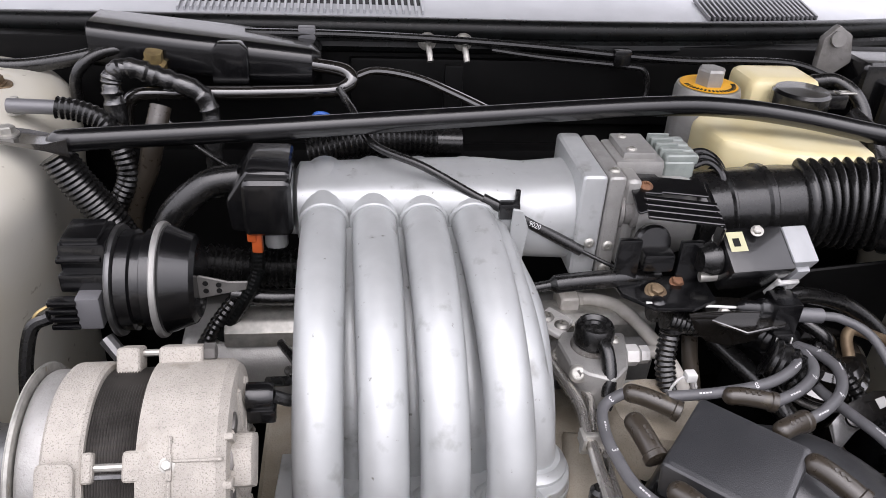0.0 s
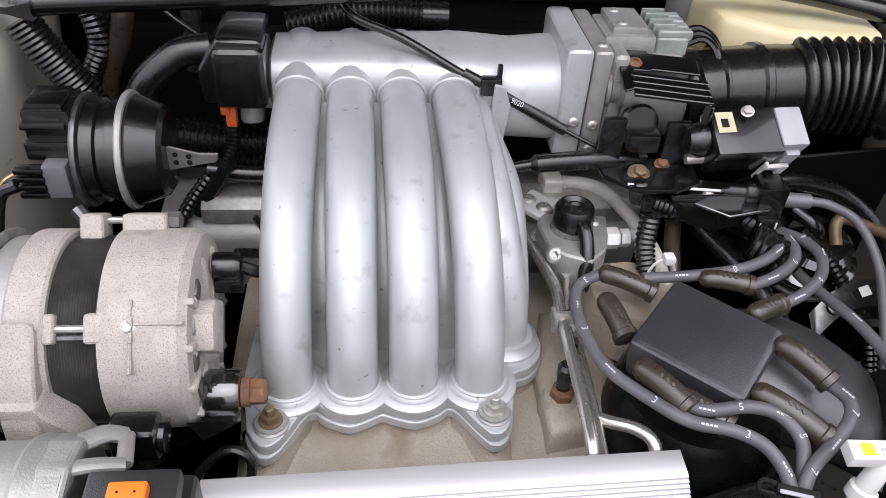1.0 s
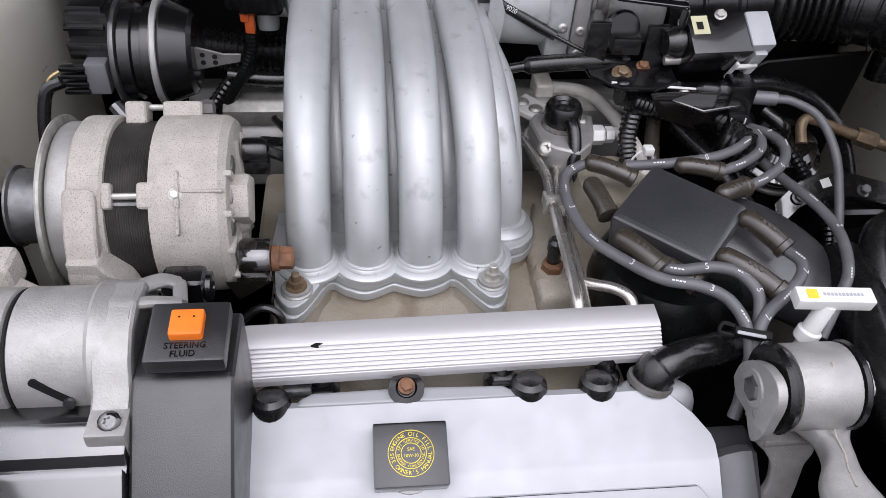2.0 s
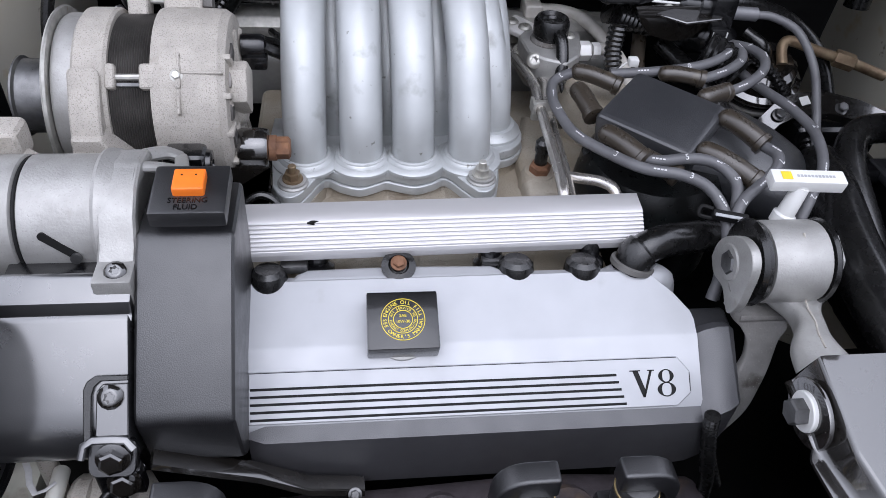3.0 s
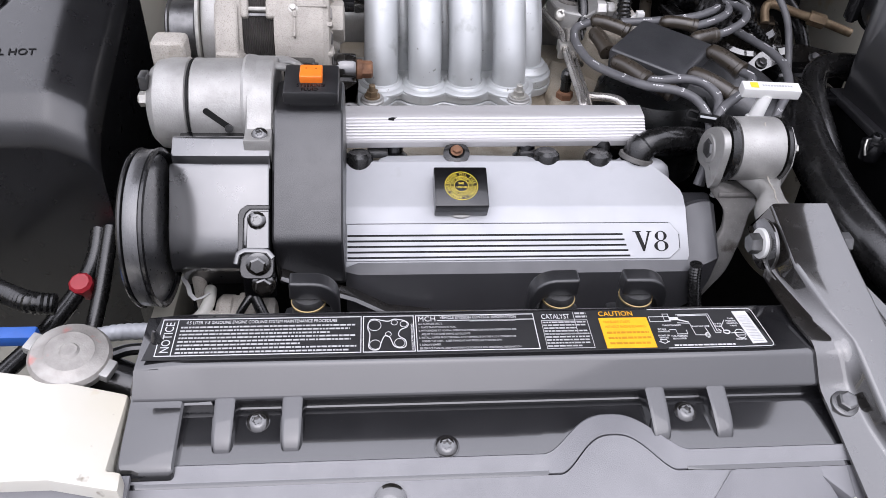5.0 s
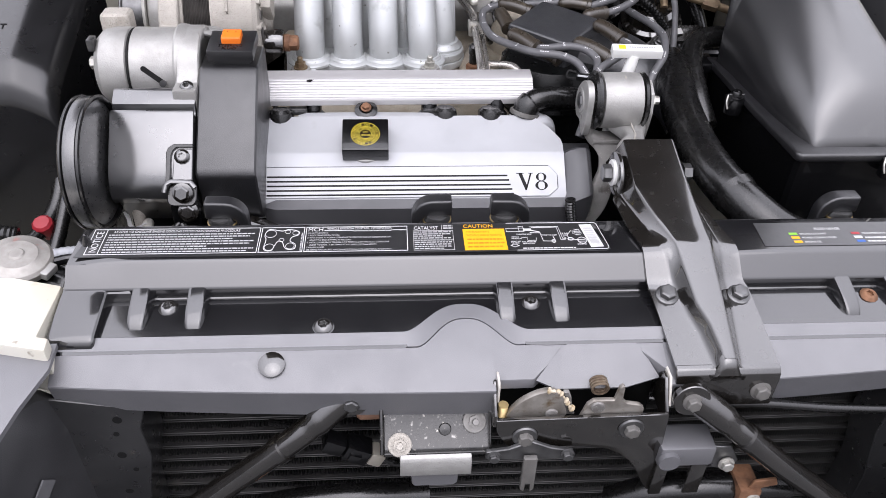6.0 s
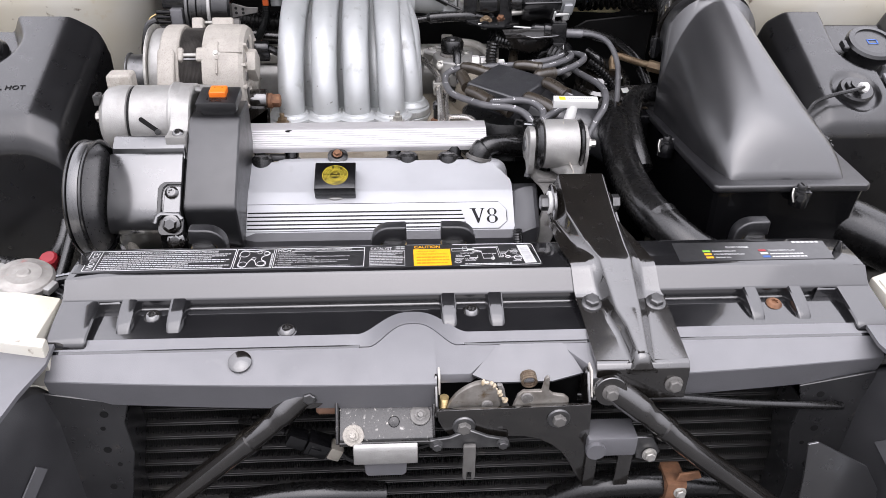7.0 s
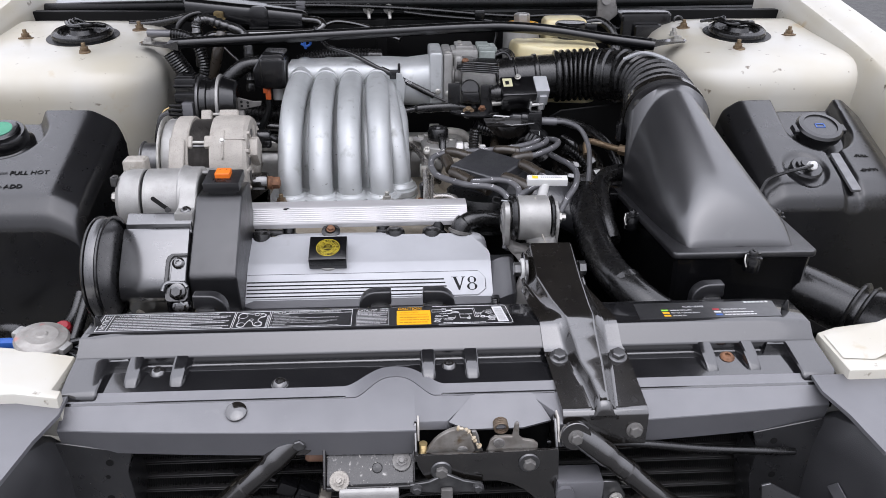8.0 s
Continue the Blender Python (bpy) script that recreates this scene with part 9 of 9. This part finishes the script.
pawl_line = [(0.335, 0.780), (0.3395, 0.796), (0.342, 0.806), (0.348, 0.8125), (0.370, 0.8125), (0.3725, 0.830), (0.3755, 0.834), (0.378, 0.832), (0.3785, 0.812), (0.384, 0.807), (0.398, 0.804), (0.4035, 0.799), (0.404, 0.788), (0.395, 0.782)]
part("pawl", prism(pawl_line, "y", -0.172, -0.166, 0.0015, 2), WORN_STEEL, latch, "worn steel pawl", angle=40)
part("guide", prism([(0.318, 0.776), (0.3225, 0.790), (0.324, 0.802), (0.320, 0.806), (0.3185, 0.812), (0.325, 0.812), (0.3285, 0.803), (0.331, 0.788), (0.3355, 0.776)], "y", -0.158, -0.153, 0.001, 1), CAST_MID, latch)
rng_grease = random.Random(12)
smear = [Vector((0.300 + 0.0042 * k + rng_grease.uniform(-0.001, 0.001), -0.165 + rng_grease.uniform(-0.002, 0.002), (0.823, 0.8235, 0.8225, 0.819, 0.812, 0.806, 0.799, 0.793)[k])) for k in range(8)]
part("grease", tube(smear, lambda s: 0.0022 + 0.0011 * math.sin(s * 420 + 1) + 0.0008 * math.sin(s * 1130), 10, 6), GREASE, latch, "smear of pale grease")
part("spring", joined(*[ribbon([Vector((0.357 + 0.0085 * math.cos(a), -0.1585 + 0.0035 * k, 0.8165 + 0.0080 * math.sin(a))) for a in (j * math.pi / 12 for j in range(25))], 0.0015, 6) for k in range(4)]), BRONZE, latch, "dull bronze coil spring")
part("cable_spring", ribbed_hose([(0.2555, -0.160, 0.782), (0.2560, -0.160, 0.790), (0.2563, -0.160, 0.798)], 0.0042, 0.0026, 0.0014, 12), BRASS, latch, "small brass spring")
part("rivet", lathe([(0.0075, 0), (0.007, 0.0025), (0, 0.003)], aim((0.353, -0.172, 0.804), (0, -1, 0)), 18), CAST_MID, latch)
part("rivet", lathe([(0.0070, 0), (0.0065, 0.0025), (0, 0.003)], aim((0.307, -0.167, 0.790), (0, -1, 0)), 18), CAST_MID, latch)
for p in ((0.279, -0.178, 0.768), (0.392, -0.178, 0.776)):
    part("flange_washer", lathe([(0.0135, 0), (0.0140, 0.0015), (0.0125, 0.003), (0.0, 0.003)], aim(p, (0, -1, 0.05)), 26), DARK_STEEL, latch)
    bolt(latch, p, (0, -1, 0.05), 0.0145, CAST_DARK)
tab = part("lower_plate", prism([(0.238, 0.752), (0.262, 0.756), (0.285, 0.768), (0.308, 0.756), (0.332, 0.750), (0.335, 0.738), (0.302, 0.738), (0.270, 0.738), (0.238, 0.740)], "y", -0.186, -0.181, 0.001, 1), DARK_STEEL, latch)
for p in ((0.247, -0.186, 0.7455), (0.326, -0.186, 0.7455)):
    bolt(latch, p, (0, -1, 0.05), 0.010, DARK_STEEL)
part("release_lever", prism([(0.278, 0.748), (0.293, 0.748), (0.2935, 0.695), (0.289, 0.690), (0.2885, 0.705), (0.2835, 0.705), (0.283, 0.690), (0.278, 0.695)], "y", -0.194, -0.187, 0.002, 2), CAST_DARK, latch)

bumper = thing("latch_support", "rust-speckled black steel support bracket with bolts", "bracket", (0.19, -0.17, 0.70))
SPECK = surface("stone_chipped_black_steel", (0.016, 0.016, 0.016), 0.28, 0.1, (0.026, 0.025, 0.024), 40, 0.2, 500, (0.34, 0.33, 0.31), 160, 0.63, speckle=((0.42, 0.40, 0.36), 210, 0.68), coat=0.35, coat_rough=0.12)
part("plate", prism([(-0.128, 0.790), (-0.130, 0.786), (-0.172, 0.744), (-0.178, 0.744), (-0.178, 0.738), (-0.170, 0.738), (-0.126, 0.782)], "x", 0.130, 0.245, 0.001, 1), SPECK, bumper)
part("side", prism([(-0.128, 0.800), (-0.145, 0.800), (-0.178, 0.742), (-0.172, 0.736), (-0.128, 0.78)], "x", 0.126, 0.130, 0.001, 1), SPECK, bumper)
part("lip", prism([(-0.179, 0.7440), (-0.1835, 0.7420), (-0.1860, 0.7370), (-0.1870, 0.7170), (-0.1850, 0.7150), (-0.1830, 0.7165), (-0.1822, 0.7360), (-0.179, 0.7395)], "x", 0.147, 0.224, 0.0008, 1), CAST_BRIGHT, bumper, "bare bright metal lip")
part("lower_tab", prism([(0.158, 0.724), (0.212, 0.724), (0.210, 0.694), (0.206, 0.690), (0.163, 0.690), (0.160, 0.694)], "y", -0.181, -0.178, 0.001, 1), GREY_PLASTIC, bumper)
part("side", prism([(-0.128, 0.795), (-0.145, 0.795), (-0.178, 0.742), (-0.172, 0.736), (-0.128, 0.775)], "x", 0.2425, 0.2455, 0.001, 1), SPECK, bumper)
for p, m in (((0.147, -0.170, 0.749), CAST), ((0.228, -0.154, 0.765), CAST_MID)):
    part("nut_washer", lathe([(0.0125, 0), (0.0130, 0.001), (0.0120, 0.002), (0.0, 0.002)], aim(p, (0, -0.7, 0.7)), 24), m, bumper)
    bolt(bumper, p, (0, -0.7, 0.7), 0.0125, m, "stud")
part("dome", lathe([(0.007, 0), (0.006, 0.002), (0, 0.003)], aim((0.196, -0.158, 0.758), (0, -0.7, 0.7)), 16), SPECK, bumper)
part("white_clip", box(0.117, 0.126, -0.150, -0.142, 0.782, 0.794, 0.002), WHITE_PLASTIC, bumper)
part("rubber_stop", lathe([(0.010, 0), (0.010, 0.02), (0.007, 0.024)], aim((0.125, -0.135, 0.765), (-1, -0.1, 0.1)), 14), surface("brown_rubber_stop", (0.20, 0.11, 0.07), 0.6), bumper)

for side, pts, flat_end in (("left", [(0.097, -0.137, 0.797), (0.080, -0.142, 0.784), (0.052, -0.150, 0.758), (0.017, -0.154, 0.727), (-0.053, -0.157, 0.664), (-0.153, -0.160, 0.574)], 0.05), ("right", [(0.4515, -0.1610, 0.811), (0.466, -0.165, 0.800), (0.490, -0.170, 0.782), (0.526, -0.178, 0.753), (0.585, -0.186, 0.703), (0.70, -0.19, 0.608)], 0.06)):
    rod = thing("radiator_support_rod", "black tubular diagonal support rod with a flattened bolted end", "support rod", pts[0], "support rods")
    part("rod", ribbon(resampled(pts, 0.008), lambda s, f=flat_end: 0.0145 if s > f else 0.0165, 16, True), BLACK_GLOSS, rod)
    p = Vector(pts[0])
    part("flat_end", lathe([(0.0185, -0.004), (0.0195, -0.003), (0.0195, 0.003), (0.0185, 0.004)], aim(p + Vector((0, -0.010, 0)), (0, -1, 0.15)), 28), BLACK_GLOSS, rod)
    bolt(rod, p + Vector((0, -0.014, 0)), (0, -1, 0.15), 0.0135, CAST_DARK if side == "right" else DARK_STEEL)
    c = Vector(pts[3])
    part("collar", ribbon([c + (Vector(pts[4]) - c) * t for t in (-0.08, -0.07, 0.03, 0.04)], 0.0165, 18), BLACK_GLOSS, rod)
sensor = thing("impact_sensor", "grey sensor block on a black bracket below the latch", "sensor", (0.465, -0.17, 0.66))
part("block", joined(box(0.430, 0.492, -0.186, -0.150, 0.716, 0.746, 0.004), lathe([(0.012, 0), (0.012, 0.006)], aim((0.44, -0.186, 0.73), (0, -1, 0)), 16)), GREY_PLASTIC, sensor)
part("leg", box(0.432, 0.446, -0.182, -0.178, 0.66, 0.718, 0.001), BLACK_GLOSS, sensor)
part("leg", box(0.472, 0.490, -0.182, -0.178, 0.66, 0.718, 0.001), BLACK_GLOSS, sensor)
part("bolt_tab", prism([(0.490, 0.742), (0.512, 0.740), (0.525, 0.715), (0.515, 0.700), (0.495, 0.705)], "y", -0.180, -0.175, 0.001, 1), DARK_STEEL, sensor)
bolt(sensor, (0.5105, -0.182, 0.714), (0, -1, 0.1), 0.012, STEEL)
horn = thing("front_pipe", "thick black pipe with a rusty clamp in front of the condenser", "pipe", (0.5, -0.14, 0.60))
part("pipe", tube([(0.41, -0.14, 0.585), (0.455, -0.15, 0.620), (0.505, -0.155, 0.632), (0.56, -0.155, 0.630), (0.62, -0.15, 0.62)], 0.019, 16), RUBBER, horn)
part("clamp", joined(box(0.545, 0.572, -0.180, -0.140, 0.610, 0.655, 0.004), prism([(0.555, 0.65), (0.59, 0.66), (0.585, 0.672), (0.56, 0.668)], "y", -0.176, -0.172, 0.001, 1)), RUST, horn)
bolt(horn, (0.563, -0.180, 0.640), (0, -1, 0.2), 0.011, STEEL)
part("pipe", tube([(0.18, -0.13, 0.60), (0.10, -0.14, 0.615), (0.04, -0.14, 0.612), (-0.02, -0.14, 0.60)], 0.016, 14), RUBBER, horn)
bolt(horn, (0.0, -0.157, 0.608), (0, -1, 0.3), 0.014, RUST)
hose("black release cable running across the condenser", [(0.425, -0.135, 0.772), (0.47, -0.15, 0.780), (0.54, -0.152, 0.779), (0.64, -0.15, 0.764), (0.765, -0.145, 0.750)], 0.0055)
plugs = thing("wiring_plug", "black wiring connector hanging before the condenser", "connector", (0.09, -0.13, 0.70))
PM = Matrix.Translation((0.085, -0.14, 0.712)) @ pose(0, 0, 0, 0, 26, 0)
part("plug", joined(box(-0.024, 0.0, -0.010, 0.010, -0.010, 0.010, 0.003, 2, PM), box(0.001, 0.030, -0.012, 0.012, -0.012, 0.012, 0.003, 2, PM), box(0.006, 0.020, -0.016, -0.010, -0.006, 0.006, 0.002, 2, PM)), BLACK, plugs)
part("shell", box(0.031, 0.048, -0.010, 0.010, -0.010, 0.010, 0.003, 2, PM), surface("pale_metal_shell", (0.45, 0.42, 0.36), 0.5, 0.6), plugs)
part("lead", tube([(0.06, -0.14, 0.728), (0.03, -0.13, 0.735), (0.0, -0.11, 0.72)], 0.004, 8), RUBBER, plugs)
part("lead", tube([(0.125, -0.14, 0.692), (0.145, -0.14, 0.676), (0.19, -0.13, 0.672), (0.24, -0.13, 0.69)], 0.004, 8), RUBBER, plugs)

def outer_side(bm, flip):
    """Like mirrored(), for pieces that sit a little further out on the far side."""
    bm = mirrored(bm, flip)
    if flip:
        bmesh.ops.translate(bm, verts=bm.verts, vec=(0.026, 0, 0))
    return bm


for flip in (0, 1):
    baffle = thing("headlamp_baffle", "dark grey plastic headlamp side baffle panel", "panel", (-0.3 if not flip else 0.86, -0.2, 0.5), "headlamp baffles")
    top = loft([[(x, y, z) for x, z in prof_] for y, prof_ in ((-0.106, ((-0.40, 0.848), (-0.202, 0.848), (-0.202, 0.843), (-0.40, 0.843))), (-0.140, ((-0.42, 0.848), (-0.200, 0.846), (-0.200, 0.841), (-0.42, 0.843))), (-0.185, ((-0.45, 0.838), (-0.215, 0.840), (-0.215, 0.834), (-0.45, 0.832))), (-0.235, ((-0.48, 0.815), (-0.235, 0.822), (-0.235, 0.816), (-0.48, 0.810))))])
    part("top_flap", outer_side(top, flip), GREY_PLASTIC, baffle)
    sec = []
    for y, z1, x1 in ((-0.125, 0.80, -0.196), (-0.150, 0.822, -0.206), (-0.185, 0.828, -0.222), (-0.24, 0.815, -0.243), (-0.32, 0.79, -0.268)):
        sec.append([(x1, y, 0.40), (x1 - 0.005, y, z1 - 0.06), (x1 - 0.014, y, z1 - 0.012), (x1 - 0.03, y, z1), (x1 - 0.20, y, z1 - 0.01), (x1 - 0.20, y, 0.40)])
    part("side_panel", outer_side(loft(sec), flip), BAFFLE, baffle, angle=40)
    part("pale_label", outer_side(box(-0.0010, 0.0012, -0.035, 0.035, -0.010, 0.010, 0.0003, 1, Matrix.Translation((-0.2310, -0.205, 0.70)) @ pose(0, 0, 0, 38, 0, -22)), flip), MOULDED, baffle)
    if flip:
        part("lower_flap", prism([(0.688, 0.754), (0.700, 0.757), (0.774, 0.712), (0.800, 0.672), (0.806, 0.640), (0.800, 0.560), (0.715, 0.560), (0.697, 0.700)], "y", -0.213, -0.209, 0.0015, 2), COVER_BLACK, baffle, "folded black plastic flap")
    lamp = thing("headlamp", "clear plastic headlamp at the front corner", "headlamp", (-0.45 if not flip else 1.01, -0.3, 0.62), "headlamps")
    part("lens", mirrored(loft([[(-0.27, -0.335, 0.62), (-0.27, -0.330, 0.78), (-0.27, -0.30, 0.785), (-0.27, -0.30, 0.62)], [(-0.48, -0.325, 0.62), (-0.48, -0.315, 0.785), (-0.48, -0.27, 0.795), (-0.48, -0.27, 0.62)], [(-0.68, -0.24, 0.62), (-0.68, -0.225, 0.785), (-0.68, -0.18, 0.79), (-0.68, -0.18, 0.62)]]), flip), LENS, lamp)
    part("housing", mirrored(box(-0.70, -0.28, -0.26, -0.14, 0.60, 0.80, 0.01), flip), BLACK, lamp)
valance = thing("front_valance", "black lower front panel below the condenser", "panel", (0.30, -0.20, 0.22))
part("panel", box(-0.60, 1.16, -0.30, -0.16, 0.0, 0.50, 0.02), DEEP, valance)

# raised hood over the bay, dark lined underneath
hood = thing("hood", "raised white hood with a dark lined underside", "hood", (0.28, 1.2, 1.25))
HM = Matrix.Translation((0.28, 1.22, 1.27)) @ pose(0, 0, 0, -56.5)
part("skin", box(-0.94, 0.94, -1.42, 0.0, 0.012, 0.03, 0.006, 2, HM), WHITE_BODY, hood)
part("lining", box(-0.91, 0.91, -1.37, -0.06, -0.012, 0.011, 0.008, 2, HM), LINING, hood, "black hood insulation")
